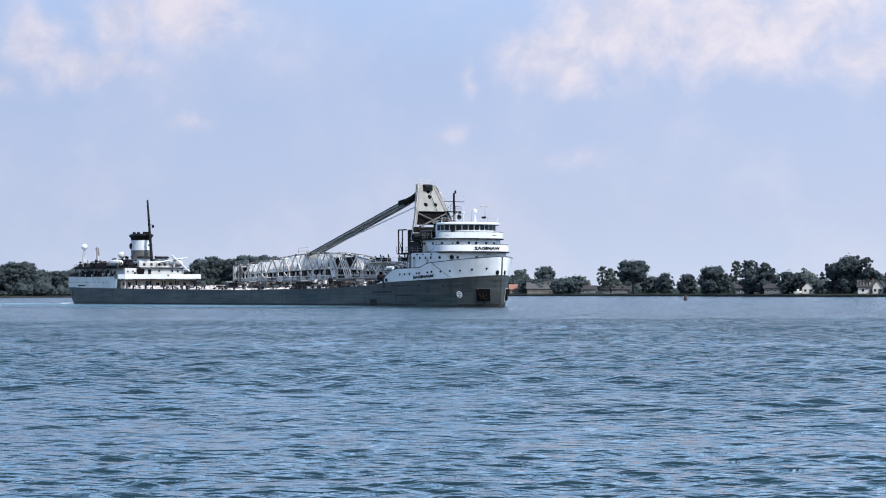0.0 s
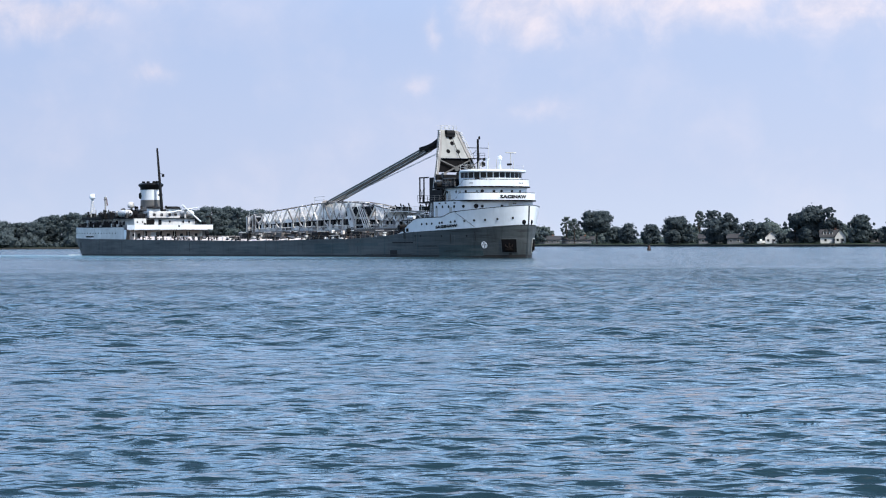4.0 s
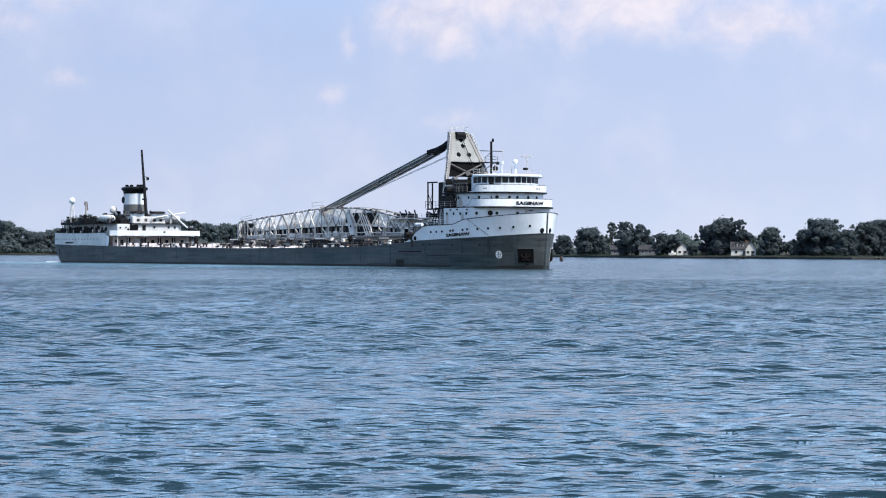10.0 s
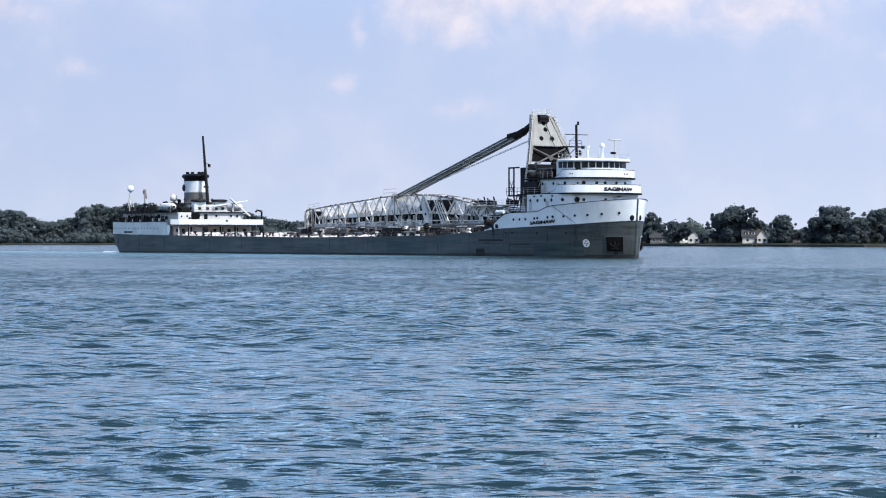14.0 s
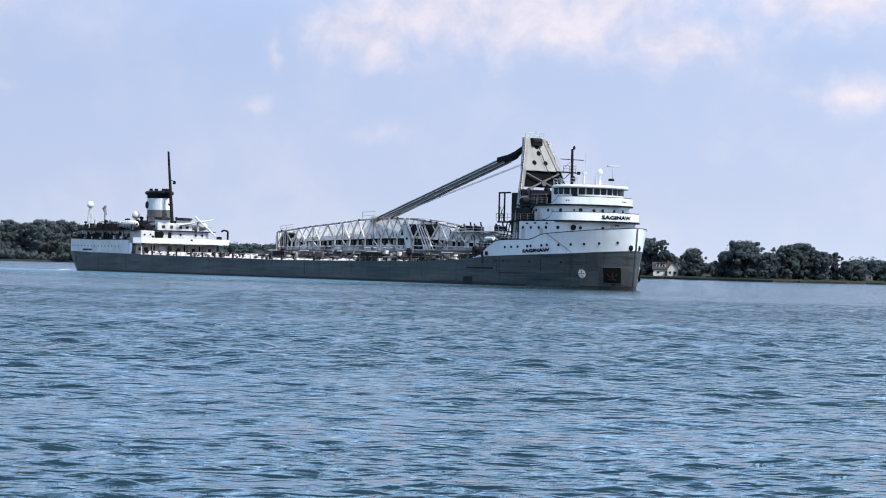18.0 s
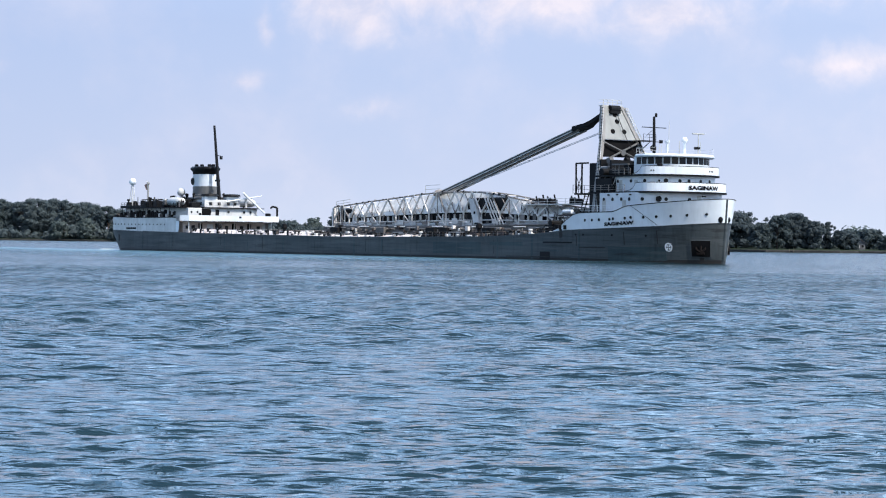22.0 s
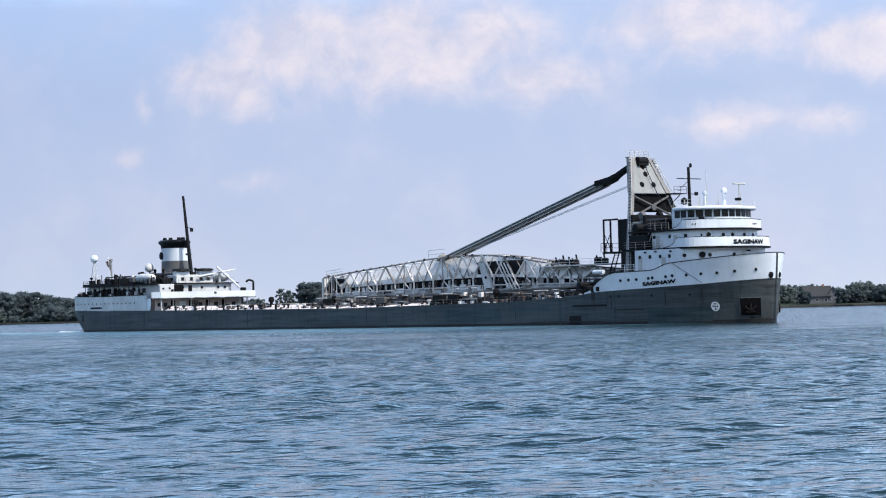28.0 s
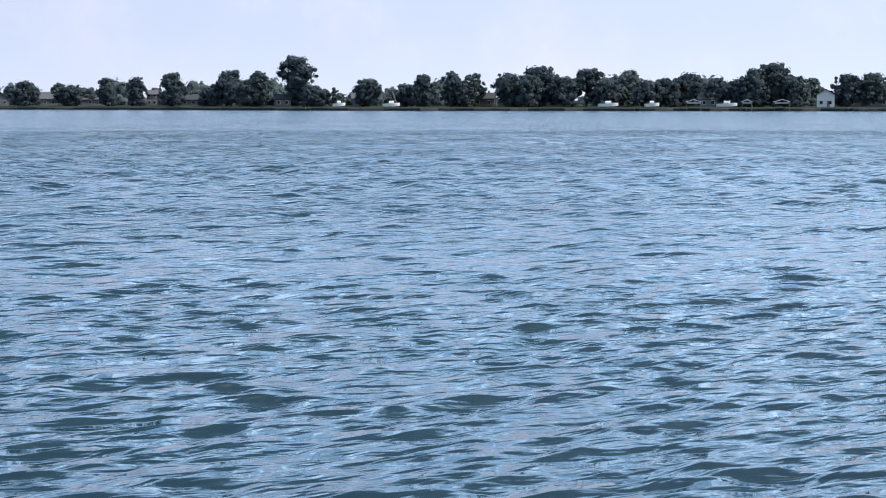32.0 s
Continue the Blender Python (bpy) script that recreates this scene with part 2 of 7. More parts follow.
# ---------------------------------------------------------------- water
def water_material():
    m = Nodes("river_water")
    flat = m.coords((0.36, 1.0, 1.0), (0, 0, radians(6)))
    mid = m.noise(2.0, 2, flat, 0.55, 0.6)
    ridge = m.math("ABSOLUTE", m.math("SUBTRACT", m.noise(1.0, 3, flat, 0.6, 0.4), 0.5))
    small = m.noise(4.4, 3, flat, 0.6, 0.4)
    h = m.math("ADD", m.math("SUBTRACT", mid, m.math("MULTIPLY", ridge, 0.8)), m.math("MULTIPLY", small, 0.42))
    gust = m.noise(0.05, 9, m.coords((0.35, 1.0, 1.0)), 0.72)
    m.put(m.bsdf, "Base Color", m.mix(gust, (0.007, 0.018, 0.027), (0.009, 0.028, 0.036)))
    m.put(m.bsdf, "IOR", 1.34)
    sep = m.n.new("ShaderNodeSeparateXYZ")
    m.l.new(m.coords(), sep.inputs[0])
    channel = m.ramp(m.math("MULTIPLY", sep.outputs["Y"], 0.0025), [(0.08, (0, 0, 0)), (0.4, (1, 1, 1))])   # rougher out in the channel
    m.put(m.bsdf, "Roughness", m.math("ADD", m.math("MULTIPLY", channel, 0.11), 0.045))
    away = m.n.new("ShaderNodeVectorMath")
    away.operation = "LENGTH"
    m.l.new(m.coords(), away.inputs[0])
    lean = m.math("MAXIMUM", m.math("SUBTRACT", m.math("MULTIPLY", away.outputs["Value"], 1.2), 50.0), 0.0)   # shading normals tipped to the near bank so far water reflects higher sky
    lean_cut = m.math("MAXIMUM", m.math("SUBTRACT", m.math("MULTIPLY", away.outputs["Value"], 0.75), 165.0), 0.0)   # tilt eased farther out to brighten the reflection there
    lean = m.math("SUBTRACT", lean, lean_cut)
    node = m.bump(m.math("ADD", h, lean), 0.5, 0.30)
    ripple = m.add("ShaderNodeBump", Strength=1.0, Distance=0.088)                # cat's-paw ripples on the waves
    cats = m.math("ADD", m.noise(5.0, 2, m.coords((0.30, 1.0, 1.0), (0, 0, radians(-7))), 0.55, 0.3),
                  m.math("MULTIPLY", m.noise(2.4, 1, m.coords((0.34, 1.0, 1.0), (0, 0, radians(12))), 0.5, 0.3), 1.6))
    m.l.new(cats, ripple.inputs["Height"])
    m.l.new(m.ramp(gust, [(0.36, (0.5, 0.5, 0.5)), (0.62, (1, 1, 1))]), ripple.inputs["Strength"])
    m.l.new(ripple.outputs["Normal"], node.inputs["Normal"])
    groups = m.math("ADD", m.math("MULTIPLY", m.noise(1.0, 3, m.coords((0.5, 0.10, 1.0)), 0.62, 1.6), 0.6),
                    m.math("MULTIPLY", m.noise(1.0, 3, m.coords((0.9, 0.22, 1.0)), 0.65, 0.5), 0.4))          # groups of waves
    streak = m.ramp(groups, [(0.40, (0, 0, 0)), (0.60, (1, 1, 1))])
    breeze = m.ramp(gust, [(0.38, (0.24, 0.24, 0.24)), (0.62, (0.72, 0.72, 0.72))])
    breeze = m.math("MULTIPLY", breeze, m.math("ADD", m.math("MULTIPLY", channel, 0.78), 0.22))
    bands = m.ramp(m.noise(1.0, 3, m.coords((0.003, 0.022, 1.0)), 0.6, 0.5), [(0.38, (0.45, 0.45, 0.45)), (0.58, (1, 1, 1))])      # calm lanes far out
    far_out = m.ramp(m.math("MULTIPLY", sep.outputs["Y"], 0.001), [(0.35, (0, 0, 0)), (0.6, (1, 1, 1))])
    breeze = m.mix(far_out, breeze, m.math("MULTIPLY", breeze, bands))
    m.l.new(m.math("MINIMUM", m.math("ADD", breeze, m.math("MULTIPLY", channel, m.math("SUBTRACT", m.math("MULTIPLY", streak, 0.85), 0.15))), 1.0), node.inputs["Strength"])
    return m.mat


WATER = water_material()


def chop(x, y, far, seed=21, n=100, short=0.18, long=2.2, steep=0.0063, pivot=0.45, fall=0.85, spread=24):
    """Short wind chop: many trains of waves with pointed crests; far fades the shortest out."""
    rng = np.random.default_rng(seed)
    dx, dy, z = np.zeros_like(x), np.zeros_like(x), np.zeros_like(x)
    for k in range(n):
        lam = short * (long / short) ** ((k + 0.5) / n)
        a = radians(rng.normal(6, spread))
        amp = steep * lam * (pivot / lam) ** fall * rng.uniform(0.6, 1.35) * np.clip((lam - far * 0.9) / (0.2 * max(1.0, lam)), 0, 1)
        sx, sy = math.sin(a), math.cos(a)
        ph = (x * sx + y * sy) * 2 * np.pi / lam + rng.uniform(0, 6.28)
        z += amp * np.sin(ph)
        dx += 0.85 * amp * sx * np.cos(ph)
        dy += 0.85 * amp * sy * np.cos(ph)
    return dx, dy, z


def ring_step(R):
    """Spacing of the rings of the water sheet, as a share of their radius."""
    return 0.0016 if R < 50 else 0.0024 if R < 80 else 0.0036 if R < 120 else 0.0064


def build_water():
    cy = -12.0
    r = [0.02, 6.0, 13.0, 19.0]
    while r[-1] < 430:
        r.append(r[-1] * (1 + ring_step(r[-1])))
    while r[-1] < 5200:
        r.append(r[-1] * 1.06)
    r = np.array(r)
    fine = np.radians(np.linspace(-24, 50, 600))
    ang = np.concatenate([np.radians(np.linspace(-180, -26, 24)), fine, np.radians(np.linspace(52, 180, 20))])
    R, A = np.meshgrid(r, ang, indexing="ij")
    X, Y = R * np.sin(A), cy + R * np.cos(A)
    gap = R * np.where(R < 50, 0.0016, np.where(R < 80, 0.0024, np.where(R < 120, 0.0036, 0.0060))) * np.where(R < 120, 3.4, 1.8)
    env = np.clip((430 - R) / 300, 0, 1) * np.clip((R - 19) / 2, 0, 1) * ((A > fine[0]) & (A < fine[-1]))
    gust = 0.85 + 0.3 * np.sin(X * 0.031 + 1.3) * np.sin(Y * 0.047 + X * 0.012)
    dx, dy, dz = chop(X, Y, gap)
    k = env * gust
    wx, wy, wz = chop(X, Y, gap, 22, 26, 1.2, 3.4, 0.0074, 1.8, 0.6, 30)      # longer waves out in the channel
    deep = np.clip((R - 38) / 50, 0, 1) * np.clip((600 - R) / 250, 0, 1) * ((A > fine[0]) & (A < fine[-1]))
    verts = np.stack([X + dx * k + wx * deep, Y + dy * k + wy * deep, dz * k + wz * deep], 2).reshape(-1, 3)
    nr, na = R.shape
    i, j = np.meshgrid(np.arange(nr - 1), np.arange(na - 1), indexing="ij")
    a = (i * na + j).ravel()
    faces = np.stack([a, a + 1, a + na + 1, a + na], 1).astype(np.int32)
    me = bpy.data.meshes.new("water")
    me.vertices.add(len(verts))
    me.vertices.foreach_set("co", verts.astype(np.float32).ravel())
    me.loops.add(faces.size)
    me.loops.foreach_set("vertex_index", faces.ravel())
    me.polygons.add(len(faces))
    me.polygons.foreach_set("loop_start", np.arange(0, faces.size, 4, dtype=np.int32))
    me.polygons.foreach_set("use_smooth", np.ones(len(faces), dtype=bool))
    me.materials.append(WATER)
    me.update(calc_edges=True)
    me.validate()
    return tagged(new("water", me), "choppy blue green river water with short wind waves", "water", kind="structure")


water = build_water()

# ---------------------------------------------------------------- far bank
SHORE = [(-180, 1500), (-40, 1550), (-10, 1480), (-3, 1380), (2, 1120), (5, 960), (10, 850), (16, 880), (22, 810), (28, 720), (45, 690), (60, 700), (180, 900)]


def shore(az):
    return lerp_table(SHORE, az)


def at_shore(az, back=0.0):
    d = shore(az) + back
    return Vector((d * math.sin(radians(az)), d * math.cos(radians(az)), 0.0))


def ground_material():
    m = Nodes("bank_grass")
    n = m.noise(0.05, 4, m.coords())
    f = m.noise(1.5, 5, m.coords())
    m.put(m.bsdf, "Base Color", m.mix(f, m.mix(n, (0.018, 0.029, 0.018), (0.030, 0.040, 0.026)), (0.024, 0.032, 0.021)))
    m.put(m.bsdf, "Roughness", 0.95)
    m.put(m.bsdf, "Specular IOR Level", 0.03)
    m.bump(f, 0.4, 0.2)
    return m.mat


GRASS = ground_material()
STONE = plain("seawall_stone", (0.045, 0.045, 0.045), 0.85, 0, 0.5, 0.4)
STONE.node_tree.nodes["Principled BSDF"].inputs["Specular IOR Level"].default_value = 0.05


def build_bank():
    azs = [-62 + 0.5 * k for k in range(255)]
    g = Geo()
    rings = []
    for az in azs:
        j = 3.0 * math.sin(az * 3.1) + 2.0 * math.sin(az * 7.7)
        ring = [(*at_shore(az, back + j)[:2], z) for back, z in ((1.2, 1.0), (6, 1.15), (40, 1.6), (120, 2.0), (500, 2.2), (2600, 2.2))]
        rings.append(ring)
    g.quad_strip(rings, False)
    ground = new("ground", mesh_of("ground", g.v, g.f, GRASS, True))
    tagged(ground, "low grassy river bank with lawns", "ground", kind="structure")
    g = Geo()
    rings = []
    for az in azs:
        j = 3.0 * math.sin(az * 3.1) + 2.0 * math.sin(az * 7.7)
        rings.append([(*at_shore(az, back + j)[:2], z) for back, z in ((0, -0.6), (0.1, 0.75), (0.5, 1.02), (1.6, 1.02))])
    g.quad_strip(rings, False)
    tagged(new("seawall", mesh_of("seawall", g.v, g.f, STONE)), "low dark stone seawall along the far bank", "seawall", kind="structure")


build_bank()


def build_near_bank():
    """The grassy bank under and behind the eye."""
    g = Geo()
    xs = [-5000, -1500, -400, -120, -60, -30, -12, 0, 12, 30, 60, 120, 400, 1500, 5000]
    rings = []
    for k, x in enumerate(xs):
        e = 2.6 + 0.8 * math.sin(k * 2.1) - 0.004 * min(abs(x), 400)
        rings.append([(x, e, -0.8), (x, e - 0.4, 0.7), (x, e - 1.2, 0.95), (x, e - 20, 1.1), (x, -300, 1.3), (x, -5000, 1.5)])
    g.quad_strip(rings, False)
    tagged(new("ground", mesh_of("ground", g.v, g.f, GRASS, True)), "grassy near river bank", "ground", kind="structure")


build_near_bank()

# ---------------------------------------------------------------- sky backdrop with clouds
# azimuth, elevation, half width, half height (degrees), density of each cloud bank
CLOUDS = [
    (-15.9, 6.8, 1.1, 1.1, 0.9), (-14.4, 6.3, 1.6, 0.6, 0.75), (-13.6, 7.5, 0.88, 1.1, 0.8), (-11.7, 7.9, 1.6, 1.2, 0.95), (-16.9, 5.6, 0.8, 0.5, 0.5), (-11.6, 4.7, 0.7, 0.4, 0.35),
    (-4.4, 4.5, 0.7, 0.4, 0.35), (-3.9, 6, 0.4, 0.6, 0.35), (-1.5, 6.6, 1.6, 1, 0.95), (0.9, 7.4, 2.8, 1.4, 1), (3.4, 7.3, 2.8, 1.5, 1), (5.6, 7.5, 2, 1.2, 0.85),
    (7, 6.3, 2.2, 0.8, 0.55), (11.6, 7.7, 2.9, 1.2, 0.85), (15.8, 6.9, 2, 0.88, 0.85), (12.2, 5, 2.2, 0.5, 0.5), (15, 5, 1.2, 0.5, 0.45), (-0.9, 3.6, 1, 0.35, 0.25),
    (21.5, 5.4, 3, 0.6, 0.5),
]


def build_sky():
    m = Nodes("sky_glow")
    m.n.remove(m.bsdf)
    tc = m.n.new("ShaderNodeTexCoord")
    uv = tc.outputs["UV"]                      # u: azimuth / 100, v: elevation / 100
    sep = m.n.new("ShaderNodeSeparateXYZ")
    m.l.new(uv, sep.inputs[0])
    v = sep.outputs["Y"]
    # glow rises above 9 degrees, out of view, to tint the water's reflections
    base = m.ramp(m.math("MULTIPLY", v, 3.0), [(0.0, (0.645, 0.73, 0.915)), (0.06, (0.58, 0.665, 0.88)), (0.18, (0.505, 0.622, 0.89)), (0.27, (0.515, 0.675, 1.0)),
                                               (0.38, (0.61, 1.03, 1.66)), (0.6, (0.55, 1.05, 1.8)), (1.0, (0.30, 0.58, 1.0))])
    mp = m.n.new("ShaderNodeMapping")
    mp.inputs["Scale"].default_value = (100, 100, 1)
    m.l.new(uv, mp.inputs["Vector"])
    warp = m.n.new("ShaderNodeTexNoise")
    warp.inputs["Scale"].default_value, warp.inputs["Detail"].default_value = 0.55, 6.0
    m.l.new(mp.outputs[0], warp.inputs["Vector"])
    off = m.n.new("ShaderNodeVectorMath")
    off.operation = "MULTIPLY_ADD"
    m.l.new(warp.outputs["Color"], off.inputs[0])
    off.inputs[1].default_value, off.inputs[2].default_value = (1.6, 1.2, 0), (-0.8, -0.6, 0)
    pos = m.n.new("ShaderNodeVectorMath")
    m.l.new(mp.outputs[0], pos.inputs[0])
    m.l.new(off.outputs[0], pos.inputs[1])
    total = None
    for az, el, w, h, dens in CLOUDS:
        mm = m.n.new("ShaderNodeMapping")
        mm.inputs["Scale"].default_value = (1 / (1.7 * w), 1 / (1.7 * h), 1)
        mm.inputs["Location"].default_value = (-az / (1.7 * w), -el / (1.7 * h), 0)
        m.l.new(pos.outputs[0], mm.inputs["Vector"])
        gr = m.n.new("ShaderNodeTexGradient")
        gr.gradient_type = "QUADRATIC_SPHERE"
        m.l.new(mm.outputs[0], gr.inputs[0])
        c = m.math("MULTIPLY", gr.outputs["Fac"], dens * 2.4)
        total = c if total is None else m.math("MAXIMUM", total, c)
    fray = m.noise(1.3, 7, mp.outputs[0], 0.6)
    wisps = m.noise(0.25, 5, mp.outputs[0], 0.55)
    lump = m.noise(0.7, 8, mp.outputs[0], 0.62, 0.3)
    edge = m.math("ADD", m.math("MULTIPLY", total, 0.75), m.math("MULTIPLY", m.math("SUBTRACT", lump, 0.5), 1.15))
    crisp = m.math("MULTIPLY", m.ramp(edge, [(0.10, (0, 0, 0)), (0.5, (0.55, 0.55, 0.55)), (1.0, (1, 1, 1))]), m.math("MINIMUM", m.math("MULTIPLY", total, 3.0), 0.9))
    soft = m.math("MULTIPLY", m.math("MINIMUM", total, 1.0), m.math("ADD", fray, 0.3))
    mask = m.math("ADD", m.math("MULTIPLY", crisp, 0.62), m.math("MULTIPLY", soft, 0.42))
    mask = m.math("MINIMUM", m.math("ADD", mask, m.math("MULTIPLY", m.ramp(wisps, [(0.45, (0, 0, 0)), (0.75, (1, 1, 1))]), 0.35)), 0.92)
    mask = m.math("MULTIPLY", mask, m.ramp(m.math("MULTIPLY", v, 10.0), [(0.88, (1, 1, 1)), (1.0, (0, 0, 0))]))
    # unseen bright cumulus added above the view to brighten the water's reflections
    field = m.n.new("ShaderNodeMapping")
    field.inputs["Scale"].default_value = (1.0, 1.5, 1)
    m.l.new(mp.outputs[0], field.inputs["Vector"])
    added_clouds = m.ramp(m.noise(0.22, 6, field.outputs[0], 0.55), [(0.47, (0, 0, 0)), (0.62, (1, 1, 1))])
    added_clouds = m.math("MULTIPLY", added_clouds, m.ramp(m.math("MULTIPLY", v, 5.0), [(0.42, (0, 0, 0)), (0.60, (1, 1, 1))]))
    base = m.mix(added_clouds, base, (1.5, 2.12, 2.95))
    col = m.mix(mask, base, m.mix(m.ramp(lump, [(0.38, (0, 0, 0)), (0.62, (1, 1, 1))]), (0.69, 0.71, 0.88), (0.93, 0.86, 0.94)))
    sunward = m.ramp(m.math("ADD", m.math("MULTIPLY", sep.outputs["X"], 1.2), 0.3), [(0.06, (0.86, 0.88, 0.91)), (0.42, (0.98, 0.98, 0.98)), (0.85, (1.16, 1.15, 1.12))])
    col = m.mix(1.0, col, sunward, "MULTIPLY")
    em = m.n.new("ShaderNodeEmission")
    m.l.new(col, em.inputs["Color"])
    em.inputs["Strength"].default_value = 0.695
    m.l.new(em.outputs[0], m.n["Material Output"].inputs["Surface"])
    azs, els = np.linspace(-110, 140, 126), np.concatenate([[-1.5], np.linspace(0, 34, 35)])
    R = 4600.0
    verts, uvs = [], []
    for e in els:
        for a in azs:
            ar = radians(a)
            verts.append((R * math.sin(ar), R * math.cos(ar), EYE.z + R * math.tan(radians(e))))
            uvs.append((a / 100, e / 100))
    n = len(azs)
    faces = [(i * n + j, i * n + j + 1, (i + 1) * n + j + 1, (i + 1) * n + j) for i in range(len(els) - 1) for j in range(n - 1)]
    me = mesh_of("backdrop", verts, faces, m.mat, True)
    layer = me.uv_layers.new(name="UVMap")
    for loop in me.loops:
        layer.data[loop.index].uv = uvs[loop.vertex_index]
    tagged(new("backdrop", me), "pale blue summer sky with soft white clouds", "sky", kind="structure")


build_sky()

# ---------------------------------------------------------------- lake freighter
# ship space: x forward from the stern, y to port, z up from the waterline
HALF = 10.97
SHEER = [(0, 4.75), (14, 4.5), (23, 4.3), (46, 4.0), (78, 3.7), (103, 3.5), (130, 3.62), (150, 3.78), (162, 4.25), (170, 4.85), (178, 5.15), (186, 5.5), (195, 6.15)]


def stem_x(z):
    return 193.7 + 0.075 * max(z, -1)


def stern_x(z):
    return 5.6 - 6.0 * min(1.0, max(0.0, z / 4.2)) ** 0.8


def half_breadth(x, z):
    lift = min(1.0, max(0.0, z / 9.5))
    if x > 166:
        u = min(1.0, (x - 166) / (stem_x(z) - 166))
        return HALF * max(0.0, 1 - u ** 2.1) ** (0.84 - 0.26 * lift)
    if x < 18:
        u = min(1.0, (18 - x) / (18 - stern_x(z)))
        return HALF * max(0.0, 1 - u ** 5.0) ** 0.5
    return HALF


def stations(n=96):
    out = []
    for k in range(n + 1):
        t = k / n
        s = t + 0.115 * math.sin(2 * math.pi * t) * -1
        out.append(min(1, max(0, s)))
    return out


def station_x(s, z):
    return stern_x(z) + (stem_x(z) - stern_x(z)) * s


def hull_skin(lo, hi, s0=0.0, s1=1.0, levels=8, n=96, out=0.0):
    """Both sides of the hull between two height functions of x."""
    g = Geo()
    ss = [s0 + (s1 - s0) * s for s in stations(n)]
    for side in (-1, 1):
        rings = []
        for s in ss:
            xm = station_x(s, 3.0)
            a, b = lo(xm), hi(xm)
            ring = []
            for k in range(levels + 1):
                z = a + (b - a) * k / levels
                x = station_x(s, z)
                ring.append((x, side * (half_breadth(x, z) + out), z))
            rings.append(ring if side < 0 else ring[::-1])
        g.quad_strip(rings, False)
    return g


def sheer(x):
    return lerp_table(SHEER, x)


FC_TOP = [(166.5, 4.75), (168, 5.3), (169.5, 6.4), (171.2, 7.3), (172.5, 7.55), (179.0, 7.7), (180.0, 7.95), (180.8, 8.4), (181.8, 8.62), (195, 9.75)]


def fc_top(x):
    return lerp_table(FC_TOP, x)


def s_of(x, z=3.0):
    return (x - stern_x(z)) / (stem_x(z) - stern_x(z))


freighter = thing("lake_freighter", pose(0, 0, 0), "long grey and white self-unloading lake freighter under way on the river", "ship")


def deck_outline(x0, x1, z, n=40, inset=0.0):
    xs = [x0 + (x1 - x0) * k / n for k in range(n + 1)]
    right = [(x, -max(0.02, half_breadth(x, z) - inset)) for x in xs]
    return right + [(x, -y) for x, y in reversed(right)]


def build_hull():
    hull = part("hull", hull_skin(lambda x: -2.5, sheer), HULL, freighter, "dark grey painted steel hull", True)
    part("boot_top", hull_skin(lambda x: -1.0, lambda x: 0.55, levels=2, out=0.02), BOOT, hull, "black stained band at the waterline", True)
    fore = part("forecastle_plating", hull_skin(sheer, fc_top, s_of(166.5), 1.0, 6, 60), WHITE, freighter, "white painted forecastle plating", True)
    part("cap_rail", hull_skin(lambda x: fc_top(x) - 0.06, lambda x: fc_top(x) + 0.06, s_of(167.0), 1.0, 1, 60, out=0.04), GEAR, fore, "dark capping rail")
    aft = part("stern_plating", hull_skin(sheer, lambda x: 7.25 + 0.35 * max(0, 1 - x / 20), 0.0, s_of(38.5), 4, 50), OFFWHITE, freighter, "weathered white stern plating", True)
    g = Geo()
    xs = [24 + (170 - 24) * k / 60 for k in range(61)]
    g.quad_strip([[(x, -HALF + 0.05, sheer(x) - 0.3), (x, 0, sheer(x) + 0.05), (x, HALF - 0.05, sheer(x) - 0.3)] for x in xs], False)
    part("main_deck", g, RUST, freighter, "red oxide main deck")
    g = Geo().slab(deck_outline(166.5, 192.6, 6.4, 30, 0.5), 7.1, 7.3)
    part("forecastle_deck", g, RUST, freighter)
    g = Geo().slab(deck_outline(0.6, 39, 6, 30, 0.1), 6.35, 6.55)
    part("poop_deck", g, RUST, freighter)
    return hull, fore, aft


HULLPARTS = build_hull()



FORE, AFT = HULLPARTS[1], HULLPARTS[2]


# ---- shared pieces
def house_outline(xa, xf, a, b, n=24):
    """Square aft, an ellipse in front; from starboard aft round to port aft."""
    pts = [(xa, -b), (xf - a, -b)]
    for k in range(1, n):
        t = -math.pi / 2 + math.pi * k / n
        pts.append((xf - a + a * math.cos(t), b * math.sin(t)))
    return pts + [(xf - a, b), (xa, b)]


def along(line, s):
    """Point and outward normal s metres from the middle of a line of points (to port positive)."""
    pts = [Vector(p) for p in line]
    lens = [(q - p).length for p, q in zip(pts, pts[1:])]
    s += sum(lens) / 2
    for p, q, d in zip(pts, pts[1:], lens):
        if s <= d or q is pts[-1]:
            t = (q - p).normalized()
            return p + t * s, Vector((t.y, -t.x))
        s -= d


def disc(p, nrm, z, r, depth=0.06, n=12):
    """A short round plug standing out of a wall."""
    g = Geo()
    c = Vector((p[0], p[1], z))
    d = Vector((nrm[0], nrm[1], 0)).normalized()
    return g.tube(c - d * 0.15, c + d * depth, r, n)


def ports_on(line, arcs, z, r, parent, name="porthole"):
    for s in arcs:
        p, nrm = along(line, s)
        rim = part(name, disc(p, nrm, z, r, 0.05), GEAR, parent)
        part("pane", disc(p, nrm, z, r * 0.86, 0.075), GLASS, rim)


def hull_point(x, z, out=0.0):
    return Vector((x, -(half_breadth(x, z) + out), z))


def hull_normal(x, z):
    e = 0.2
    dx = half_breadth(x + e, z) - half_breadth(x - e, z)
    return Vector((-dx / (2 * e), -1.0, 0)).normalized()


